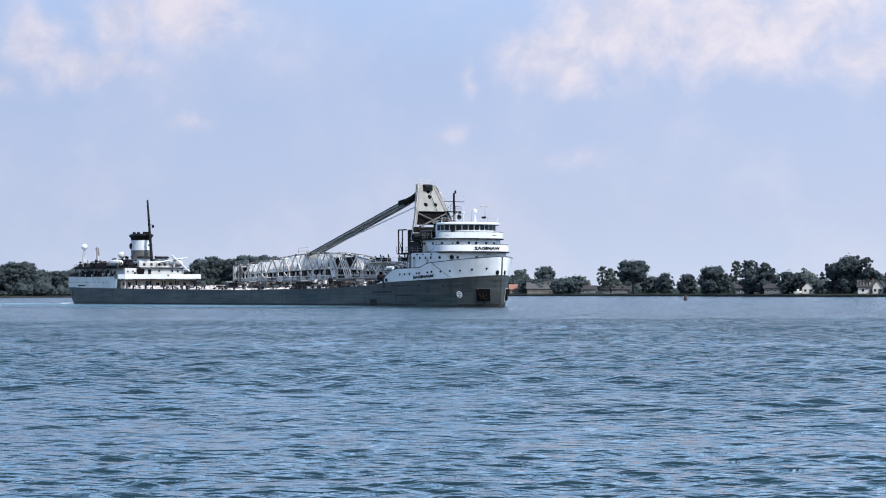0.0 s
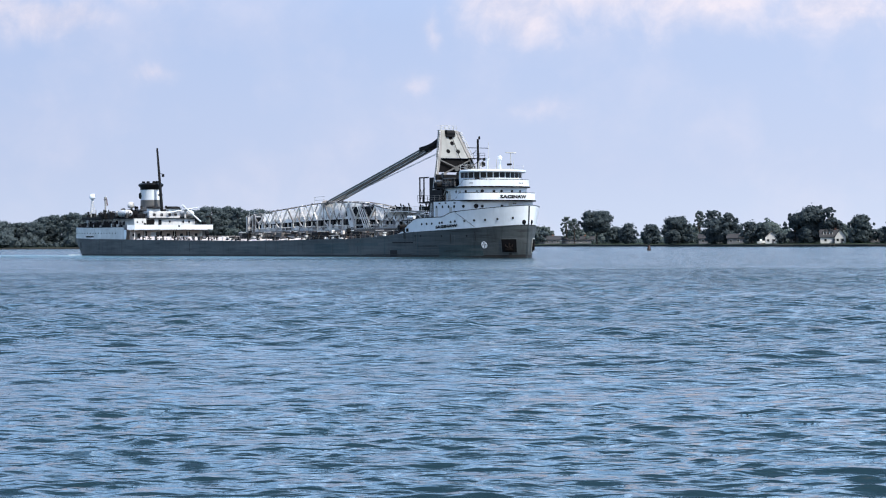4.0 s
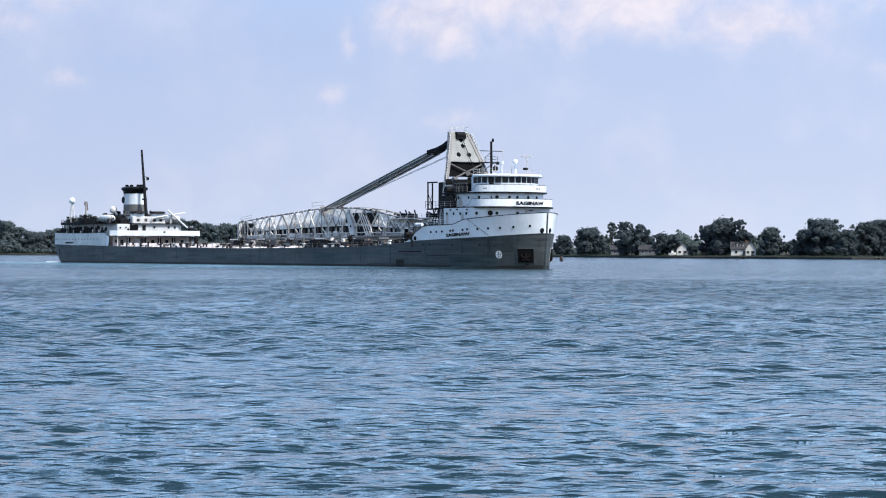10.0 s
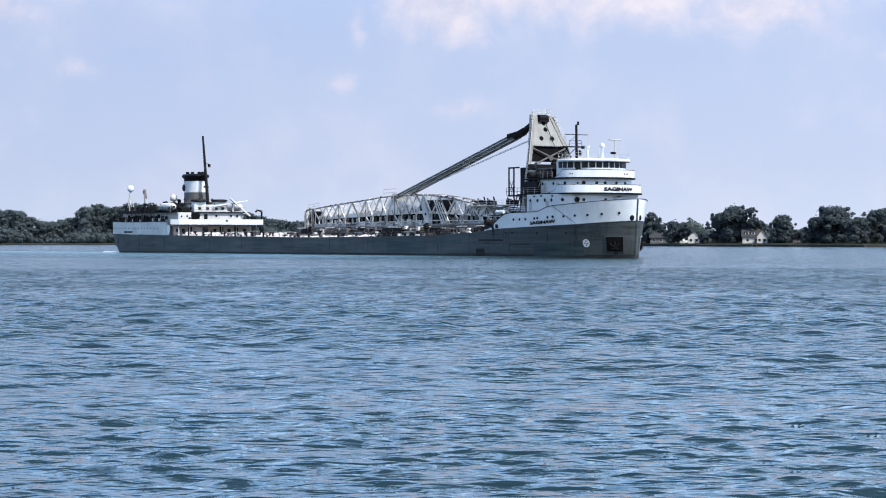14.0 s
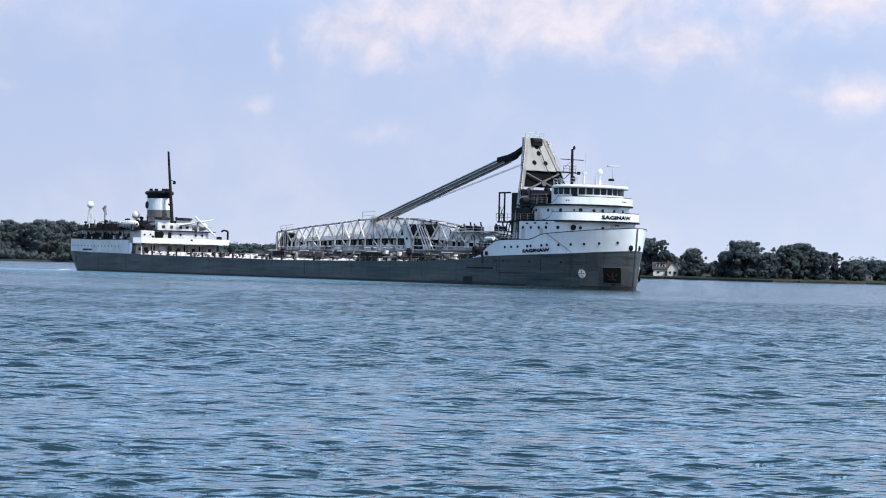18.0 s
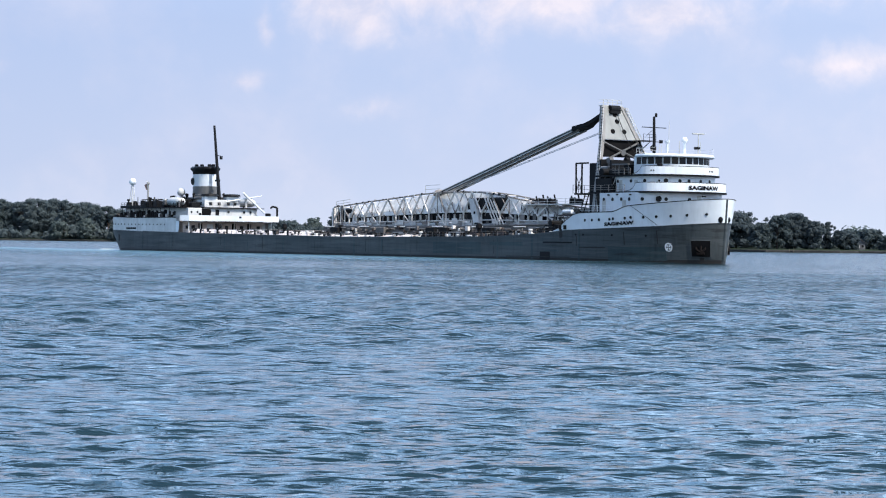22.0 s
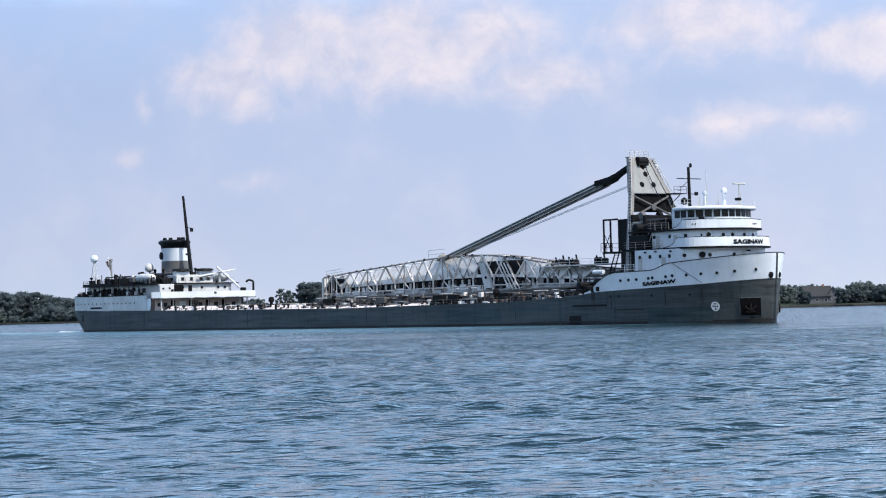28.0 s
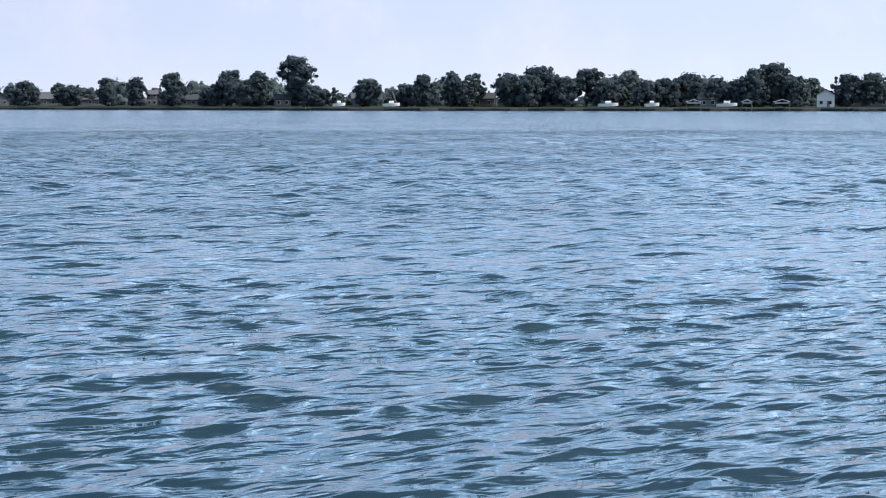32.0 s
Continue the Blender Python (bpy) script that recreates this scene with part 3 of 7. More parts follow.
def hull_patch(x0, x1, z0, z1, out, nx=8, nz=2, skew=0.0):
    """A piece of plating laid on the starboard side of the hull."""
    g = Geo()
    rings = []
    for i in range(nx + 1):
        x = x0 + (x1 - x0) * i / nx
        dz = skew * (x - x0)
        rings.append([hull_point(x, z0 + dz, -0.05)] + [hull_point(x, z0 + dz + (z1 - z0) * k / nz, out) for k in range(nz + 1)]
                     + [hull_point(x, z1 + dz, -0.05)])
    g.quad_strip(rings, False)
    for ring in (rings[0], rings[-1]):
        b = len(g.v)
        g.v.extend(tuple(p) for p in ring)
        g.f.append(tuple(range(b, b + len(ring))))
    return g


def letters(text, width, mapper, material, parent, label):
    """Block letters laid on a curved wall: each letter one part. mapper takes metres along and up."""
    curve = bpy.data.curves.new("letter_source", "FONT")
    curve.body, curve.resolution_u, curve.offset = text, 2, 0.055
    ob = new("letter_source", curve)
    me = bpy.data.meshes.new_from_object(ob.evaluated_get(bpy.context.evaluated_depsgraph_get()))
    bpy.data.objects.remove(ob)
    bm = bmesh.new()
    bm.from_mesh(me)
    bmesh.ops.triangulate(bm, faces=bm.faces[:])
    xs = [v.co.x for v in bm.verts]
    k = width / (max(xs) - min(xs))
    x0 = min(xs)
    left = set(bm.verts)
    while left:                                   # one connected piece at a time
        seed = min(left, key=lambda v: v.index)
        todo, isle = [seed], {seed}
        while todo:
            v = todo.pop()
            for e in v.link_edges:
                w = e.other_vert(v)
                if w not in isle:
                    isle.add(w)
                    todo.append(w)
        left -= isle
        order = {v: i for i, v in enumerate(isle)}
        g = Geo()
        g.v = [tuple(mapper((v.co.x - x0) * k, v.co.y * k)) for v in order]
        g.f = [tuple(order[v] for v in f.verts) for f in bm.faces if f.verts[0] in isle]
        if g.f:
            part("letter", g, material, parent, label)
    bm.free()


def rail(points, height, parent, material, step=2.0, bars=2, r=0.035, posts=True):
    """A guard rail along a line of 3D points; bars joined, every post a part."""
    g = Geo()
    for k in range(1, bars + 1):
        h = Vector((0, 0, height * k / bars))
        for p, q in zip(points, points[1:]):
            g.tube(Vector(p) + h, Vector(q) + h, r, 4)
    bar = part("guard_rail", g, material, parent)
    if posts:
        for p, q in zip(points, points[1:]):
            p, q = Vector(p), Vector(q)
            n = max(1, int((q - p).length / step))
            for k in range(n):
                c = p.lerp(q, k / n)
                part("post", Geo().tube(c, c + Vector((0, 0, height)), r * 1.2, 4), material, bar)
    return bar


# ---- hull details
def hull_details():
    hull = HULLPARTS[0]
    for x, z in ((173.8, 6.4), (175.25, 6.44), (176.65, 6.48), (178.65, 6.58), (179.3, 6.64), (181.4, 6.74), (182.4, 6.84), (184.45, 6.88),
                 (186.45, 6.97), (188.5, 7.05), (190.6, 7.2), (192.8, 7.36)):
        p, nrm = hull_point(x, z), hull_normal(x, z)
        rim = part("porthole", disc(p, nrm, z, 0.22, 0.04), GEAR, FORE)
        part("pane", disc(p, nrm, z, 0.19, 0.06), GLASS, rim)
    letters("SAGINAW", 5.5, lambda u, v: hull_point(177.75 + u * 0.955, 5.55 + 0.055 * u + v * 0.60, 0.16), VOID, FORE, "black painted letter")
    # anchor pocket on both bows
    for side in (-1, 1):
        g = Geo()
        ring = [(190.75, 3.45), (192.85, 3.45), (192.65, 1.05), (190.6, 1.1)]
        outer = [Vector((x, side * (half_breadth(x, z) + 0.17), z)) for x, z in ring]
        big = [Vector((x + dx, side * (half_breadth(x + dx, z + dz) + 0.15), z + dz)) for (x, z), (dx, dz) in
               zip(ring, ((-0.18, 0.16), (0.16, 0.16), (0.16, -0.16), (-0.18, -0.16)))]
        g.quad_strip([big, outer, [p + Vector((-0.3, -side * 0.5, 0)) * 0.3 for p in outer]], True)
        pocket = part("anchor_pocket", g, PALE if side > 0 else HULL, hull, "recessed anchor pocket")
        # flat black quad paints the pocket's inner shade
        b = Geo()
        b.v = [tuple(p + Vector((0, side * 0.02, 0))) for p in outer]
        b.f = [(0, 1, 2, 3)]
        part("recess", b, VOID, pocket)
        c = sum(outer, Vector()) / 4
        t = (outer[1] - outer[0]).normalized()
        up = Vector((0, 0, 1))
        o = Vector((0.35, side * 0.8, 0)).normalized() * 0.10
        a = Geo()
        a.tube(c + o + up * 0.45, c + o - up * 0.55, 0.2, 6)
        for sg in (-1, 1):
            a.tube(c + o - up * 0.55, c + o + t * 0.62 * sg - up * 0.15, 0.24, 6, 0.16)
            a.tube(c + o + t * 0.62 * sg - up * 0.15, c + o + t * 0.70 * sg + up * 0.25, 0.2, 6, 0.06)
        a.tube(c + o - up * 0.75 - t * 0.6, c + o - up * 0.75 + t * 0.6, 0.2, 6)
        part("anchor", a, ANCHORRUST, pocket, "rusty stockless anchor")
    # bow thruster mark: white ring with a cross
    def on_bow(r, a, out):
        return hull_point(187.7 + 0.78 * r * math.cos(a), 2.42 + r * math.sin(a), out)
    g = Geo()
    turn = [2 * math.pi * k / 24 for k in range(24)]
    g.quad_strip([[on_bow(r, a, o) for a in turn] for r, o in ((0.64, 0.02), (0.64, 0.06), (0.50, 0.06), (0.50, 0.02))])
    mark = part("thruster_mark", g, WHITE, hull, "white circled cross painted on the bow")
    for k in range(4):
        a = math.pi / 4 + k * math.pi / 2
        b = Geo()
        b.v = [tuple(on_bow(r, a + w, 0.06)) for r, w in ((0.10, -0.5), (0.46, -0.40), (0.46, 0.40), (0.10, 0.5))]
        b.f = [(0, 1, 2, 3)]
        part("blade", b, WHITE, mark)
    part("repair_plate", hull_patch(178.2, 187.3, 0.1, 2.42, 0.025, 12), PATCH, hull, "darker blue grey repainted plating")
    part("repair_plate", hull_patch(149.5, 158.5, 2.35, 2.95, 0.02, 6), PATCH, hull)
    part("repair_plate", hull_patch(133.0, 147.0, 0.9, 2.9, 0.015, 6), PATCH, hull)
    part("side_door", hull_patch(163.1, 165.65, 0.2, 1.5, 0.04, 3), BLACK, hull, "dark square side opening")
    part("fender_bar", hull_patch(164.0, 171.0, 2.85, 3.08, 0.10, 5), BLACK, hull, "scraped dark fender bar")
    part("fender_bar", hull_patch(154.0, 170.5, 0.62, 0.74, 0.06, 8), BOOT, hull)
    part("fender_bar", hull_patch(172.6, 177.6, 2.2, 2.32, 0.06, 5), BOOT, hull)
    part("scupper", hull_patch(168.0, 168.7, 3.7, 5.0, 0.03, 2), BOOT, hull)
    rng = random.Random(11)
    x = 10.0
    while x < 186:
        top = sheer(x) - 0.15
        part("plate_seam", hull_patch(x, x + rng.choice((0.16, 0.24, 0.4)), 0.3, top, 0.022, 1, 4), PATCH if rng.random() < 0.6 else HULL, hull)
        x += rng.choice((9.3, 11.6, 13.9))
    for x in (171.8, 173.4, 179.0, 184.6):
        z = 3.9 + 0.3 * rng.random()
        part("overboard_outlet", disc(hull_point(x, z), hull_normal(x, z), z, 0.16, 0.05), BLACK, hull)
    for z in (1.9, 3.0):
        part("plate_strake", hull_patch(24, 186, z, z + 0.05, 0.015, 40, 1), HULL, hull)
    g = Geo()
    xs = [22 + 146 * k / 50 for k in range(51)]
    for side in (-1, 1):
        g.quad_strip([[(x, side * (HALF - 0.12), sheer(x) - 0.28), (x, side * (HALF + 0.07), sheer(x) - 0.28), (x, side * (HALF + 0.07), sheer(x) + 0.06),
                       (x, side * (HALF - 0.12), sheer(x) + 0.06)] for x in xs], True, True)
    part("gunwale", g, HULL, hull)
    for x, z, w, h in ((191.4, 0.35, 0.5, 0.7), (186.2, 2.9, 0.10, 2.0), (181.0, 2.7, 0.12, 1.9), (171.9, 2.4, 0.10, 1.6), (150.6, 1.0, 0.14, 2.3), (128.0, 1.3, 0.10, 2.0),
                       (111.5, 0.9, 0.16, 2.4), (96.0, 1.5, 0.10, 1.9), (74.0, 1.1, 0.14, 2.3), (57.0, 1.6, 0.10, 2.0), (36.0, 1.2, 0.16, 2.6), (22.4, 1.5, 0.10, 2.4)):
        part("rust_run", hull_patch(x, x + w, z, z + h, 0.018, 1, 3), BOOT, hull, "dark rust run below a scupper")
    for k in range(15):
        x = 26 + 10.4 * k + 3 * rng.random()
        z = 0.5 + 2.2 * rng.random()
        L = 1.2 + 4.5 * rng.random()
        if x + L < 186:
            part("scrape", hull_patch(x, x + L, z, z + 0.05 + 0.12 * rng.random(), 0.016, 3, 1), rng.choice((PATCH, PATCH, HULL)), hull, "scraped paint along the hull")
    # bow rollers and stem bar
    for side in (-1, 1):
        g = Geo().lathe(193.75, side * 0.75, [(0.15, 6.1), (0.36, 6.3), (0.42, 6.6), (0.36, 6.9), (0.15, 7.1)], 12)
        part("bow_fairlead", g, BLACK, FORE, "black roller fairlead at the stem")
    g = Geo()
    zs = [-1 + 10.6 * k / 14 for k in range(15)]
    g.quad_strip([[(stem_x(z) + 0.10, -0.09, z), (stem_x(z) + 0.10, 0.09, z), (stem_x(z) - 0.25, 0.3, z), (stem_x(z) - 0.25, -0.3, z)] for z in zs], True, True)
    part("stem_bar", g, HULL, hull)
    g = hull_skin(lambda x: fc_top(x) - 0.05, lambda x: fc_top(x) + 0.04, s_of(167), 1.0, 1, 60, 0.04)
    part("bulwark_cap", g, FUNNELGREY, FORE, "grey cap rail")
    g = hull_skin(lambda x: sheer(x) - 0.06, lambda x: sheer(x) + 0.06, s_of(166.5), 1.0, 1, 60, 0.045)
    part("rubbing_strake", g, HULL, FORE)
    g = Geo()
    line = [hull_point(182.6 + 3.9 * k / 10, 8.6 - 2.9 * k / 10 + 0.25 * (k / 10) * (1 - k / 10), 0.07) for k in range(11)]
    for p, q in zip(line, line[1:]):
        g.tube(p, q, 0.03, 4)
    part("mooring_line", g, GEAR, FORE, "dark rope hanging over the forecastle")
    # stern
    for k in range(16):
        x = 6.0 + 1.75 * k
        p, nrm = hull_point(x, 5.85), hull_normal(x, 5.85)
        part("porthole", disc(p, nrm, 5.85 - 0.008 * k, 0.17, 0.05), GLASS, AFT)
    part("stern_name_bar", hull_patch(13.8, 18.6, 4.75, 5.15, 0.03, 5), BLACK, AFT, "dark lettered bar, too small to read")
    part("stern_opening", hull_patch(9.6, 10.5, 2.2, 3.6, 0.03, 2), BLACK, hull)
    g = hull_skin(lambda x: 7.17 + 0.35 * max(0, 1 - x / 20), lambda x: 7.32 + 0.35 * max(0, 1 - x / 20), 0.0, s_of(38.5), 1, 50, 0.05)
    part("bulwark_cap", g, GEAR, AFT)
    # freeing ports beside the forecastle break
    for x in (168.2, 169.4):
        g = Geo().tube((x, -10.9, 5.0), (x, -10.9, 5.65), 0.3, 8)
        part("bollard", g, BLACK, FORE)


hull_details()


# ---- forward houses
TEXAS = house_outline(176.8, 187.2, 4.4, 6.9)
FCH = house_outline(174.5, 187.6, 4.6, 8.2)
BAND2 = house_outline(180.2, 188.9, 5.0, 8.0)
BAND1 = house_outline(180.8, 187.8, 5.0, 7.4)
WHEEL = house_outline(180.0, 186.6, 4.3, 6.0)


def band_wall(line, z0, z1, cut, parent, name, label):
    """A bulwark that sweeps down in a curve at its after ends."""
    def top(x, y):
        d = (x - line[0][0]) / cut
        return z1 if d > 1 else z0 + 0.06 + (z1 - z0 - 0.06) * (1 - math.sqrt(max(0, 1 - max(0, d) ** 2)))
    a, b = Vector(line[0]), Vector(line[1])
    n = 10
    fine = [tuple(a.lerp(b, k / n)) for k in range(n)] + list(line[1:-1]) + [tuple(Vector(line[-2]).lerp(Vector(line[-1]), k / n)) for k in range(n + 1)]
    band = part(name, Geo().wall(fine, z0, top, 0.08), WHITE, parent, label)
    part("cap_rail", Geo().wall([(x, y) for x, y in fine], lambda x, y: top(x, y) - 0.05, lambda x, y: top(x, y) + 0.06, 0.14), GEAR, band)
    return band


def wheelhouse_glass(parent):
    line, n = WHEEL, 16
    for k in range(n):
        s0, s1 = -9.9 + 19.8 * k / n, -9.9 + 19.8 * (k + 1) / n
        (p, na), (q, nb) = along(line, s0 + 0.12), along(line, s1 - 0.12)
        g = Geo()
        out = (na + nb).normalized() * 0.05
        inn = -out * 2
        g.quad_strip([[(*(p + o), 14.98), (*(q + o), 14.98), (*(q + o), 15.98), (*(p + o), 15.98)] for o in (inn, out)], True, True)
        win = part("window", g, BLACK, parent, "dark wheelhouse window")
        g = Geo()
        m = out * 1.25
        e = (q - p).normalized() * 0.07
        g.v = [(*(p + m + e), 15.07), (*(q + m - e), 15.07), (*(q + m - e), 15.9), (*(p + m + e), 15.9)]
        g.f = [(0, 1, 2, 3)]
        part("pane", g, GLASS, win)


def forward_houses():
    h1 = part("forecastle_house", Geo().slab(FCH, 7.4, 10.62), WHITE, freighter, "white lower deckhouse with portholes")
    ports_on(FCH, (-17.7, -15.6, -13.5, -11.6, -8.9, -5.3, -1.4, 4.0), 9.62, 0.28, h1)
    p, nrm = along(FCH, -6.45)
    part("ventilator", disc(p, nrm, 9.65, 0.44, 0.45, 14), GEAR, h1, "dark round ventilator cowl")
    p, nrm = along(FCH, 0.45)
    t = Vector((-nrm.y, nrm.x))
    part("door", Geo().quad_strip([[(*(p + t * a + nrm * 0.05), z) for a, z in ((-0.4, 8.2), (0.4, 8.2), (0.4, 10.2), (-0.4, 10.2))],
                                   [(*(p + t * a - nrm * 0.1), z) for a, z in ((-0.4, 8.2), (0.4, 8.2), (0.4, 10.2), (-0.4, 10.2))]], True, True), PALE, h1)
    for s in (1.1, 1.6):
        p, nrm = along(FCH, s)
        part("light_fitting", disc(p, nrm, 10.15, 0.10, 0.25, 8), GEAR, h1)
    for x in (175.6, 180.4):
        part("door", Geo().box(x - 0.4, x + 0.4, -8.27, -8.15, 7.7, 9.5, 0.03), PALE, h1, "grey steel weather door")
    for x, z in ((176.8, 10.3), (178.9, 10.35), (182.0, 10.3)):
        part("deck_lamp", Geo().box(x - 0.14, x + 0.14, -8.5, -8.2, z - 0.12, z + 0.1, 0.03), GEAR, h1)
    d1 = part("texas_deck", Geo().slab(house_outline(171.5, 189.02, 5.05, 8.12), 10.54, 10.80), GEAR, freighter, "dark edged texas deck")
    h2 = part("texas_house", Geo().slab(TEXAS, 10.7, 13.22), WHITE, freighter, "white middle deckhouse with portholes")
    ports_on(TEXAS, (-14.5, -11.35, -8.25, -2.75, -1.2, 1.15, 3.4), 12.42, 0.27, h2)
    ports_on(TEXAS, (-4.95,), 12.45, 0.33, h2)
    ports_on(TEXAS, (-5.95,), 12.42, 0.16, h2)
    for x in (178.0, 181.6):
        part("door", Geo().box(x - 0.38, x + 0.38, -6.97, -6.85, 10.85, 12.6, 0.03), PALE, h2, "grey steel weather door")
    for dx in (0.0, 0.7):
        part("ladder", Geo().tube((174.4 + dx, -7.6, 7.6), (176.0 + dx, -7.6, 10.7), 0.06, 4).tube((175.2 + dx, -7.2, 10.8), (176.6 + dx, -7.2, 13.3), 0.06, 4), OFFWHITE, h2)
    d2 = part("bridge_deck", Geo().slab(house_outline(172.5, 187.92, 5.05, 7.52), 13.14, 13.38), GEAR, freighter, "dark edged bridge deck")
    b2 = band_wall(BAND2, 10.78, 12.12, 2.6, d1, "bulwark", "white curved bulwark with the ship's name")
    b1 = band_wall(BAND1, 13.36, 14.6, 2.4, d2, "bulwark", "white curved bridge bulwark")
    letters("SAGINAW", 6.2, lambda u, v: Vector((*(along(BAND2, -2.62 + u)[0] + along(BAND2, -2.62 + u)[1] * 0.05), 11.08 + v * 0.62)), VOID, b2, "black painted letter")
    for s, w in ((2.6, 0.22), (3.05, 0.22), (3.5, 0.22), (-7.6, 0.2), (-7.2, 0.2)):
        p, nrm = along(BAND1, s)
        part("small_mark", disc(p, nrm, 13.95, w * 0.6, 0.04, 6), GEAR, b1)
    wh = part("wheelhouse", Geo().slab(WHEEL, 13.3, 16.1), WHITE, freighter, "white wheelhouse with a band of dark windows")
    wheelhouse_glass(wh)
    p, nrm = along(WHEEL, -5.6)
    part("searchlight", Geo().box(p.x + 0.5, p.x + 1.2, p.y - 0.8, p.y - 0.1, 14.4, 15.0, 0.1), GEAR, wh)
    oval = [(182.5 + 4.85 * math.cos(a) * (1 if math.cos(a) > 0 else 1.05), 6.75 * math.sin(a)) for a in [2 * math.pi * k / 44 for k in range(44)]]
    small = [(182.5 + (x - 182.5) * 0.97, y * 0.97) for x, y in oval]
    g = Geo().quad_strip([[(x, y, z) for x, y in o] for o, z in ((small, 15.98), (oval, 16.08), (oval, 16.34), (small, 16.5))], True, True)
    roof = part("wheelhouse_roof", g, WHITE, freighter, "white overhanging wheelhouse roof", True)
    rail([(x, y, 16.5) for x, y in small[6:39:4]], 0.95, roof, OFFWHITE, 3.0, 2, 0.022)
    # side walkway rails aft of the bulwarks
    rail([(180.2, -8.0, 10.78), (174.5, -8.0, 10.78), (172.0, -8.0, 10.78)], 1.05, d1, CHORD, 1.6, 3, 0.03)
    rail([(180.8, -7.4, 13.36), (176.5, -7.4, 13.36)], 1.05, d2, CHORD, 1.4, 3, 0.03)
    rail([(180.6, -9.0, 7.6), (176.0, -9.8, 7.6), (172.6, -10.4, 7.6)], 1.05, FORE, WHITE, 1.6, 3, 0.03)
    # fore mast and aerials on the roof
    mast = part("fore_mast", Geo().tube((177.6, 0, 13.3), (177.45, 0, 22.6), 0.28, 8, 0.20), BLACK, freighter, "black steel fore mast")
    part("yard", Geo().tube((177.5, -2.4, 20.9), (177.5, 2.4, 20.9), 0.07, 6), BLACK, mast)
    part("mast_lamp", Geo().lathe(177.75, 0.15, [(0.1, 22.5), (0.2, 22.6), (0.2, 23.0), (0.08, 23.15)], 8), BLACK, mast)
    part("cross_tree", Geo().tube((177.5, -0.2, 18.7), (177.5, 1.6, 18.7), 0.06, 5).box(177.3, 177.7, 1.2, 1.6, 18.5, 19.0), BLACK, mast)
    part("cross_tree", Geo().tube((177.5, -1.5, 19.6), (177.5, 0.2, 20.9), 0.04, 5), BLACK, mast)
    for x, y, h in ((180.9, 0.1, 5.4), (181.6, -2.0, 1.5), (182.3, 1.0, 2.2), (184.2, 3.6, 2.0), (180.0, 3.0, 1.7), (183.0, -3.6, 1.6)):
        part("whip_aerial", Geo().tube((x, y, 16.45), (x, y, 16.5 + h), 0.07, 5, 0.04), PALE, roof)
    part("radar_post", Geo().tube((180.4, 0.2, 16.45), (180.4, 0.2, 18.6), 0.24, 8, 0.15).box(180.1, 180.7, -0.1, 0.5, 18.4, 18.9, 0.08), WHITE, roof)
    dome = part("satellite_post", Geo().tube((183.6, 0.9, 16.45), (183.6, 0.9, 18.4), 0.28, 8, 0.2), WHITE, roof)
    part("satellite_dome", Geo().lathe(183.6, 0.9, [(0.1, 18.2), (0.42, 18.4), (0.48, 18.75), (0.36, 19.1), (0.1, 19.25)], 12), WHITE, dome, "white satellite dome", True)
    rp = part("radar_pole", Geo().tube((185.3, 2.2, 16.45), (185.3, 2.2, 19.6), 0.08, 6), PALE, roof)
    part("radar_scanner", Geo().box(185.15, 185.45, 1.0, 3.4, 19.6, 19.82, 0.05), PALE, rp, "long pale radar scanner bar")
    part("horn", Geo().box(185.1, 186.0, 1.4, 2.0, 17.3, 17.7, 0.08), GEAR, rp)


forward_houses()


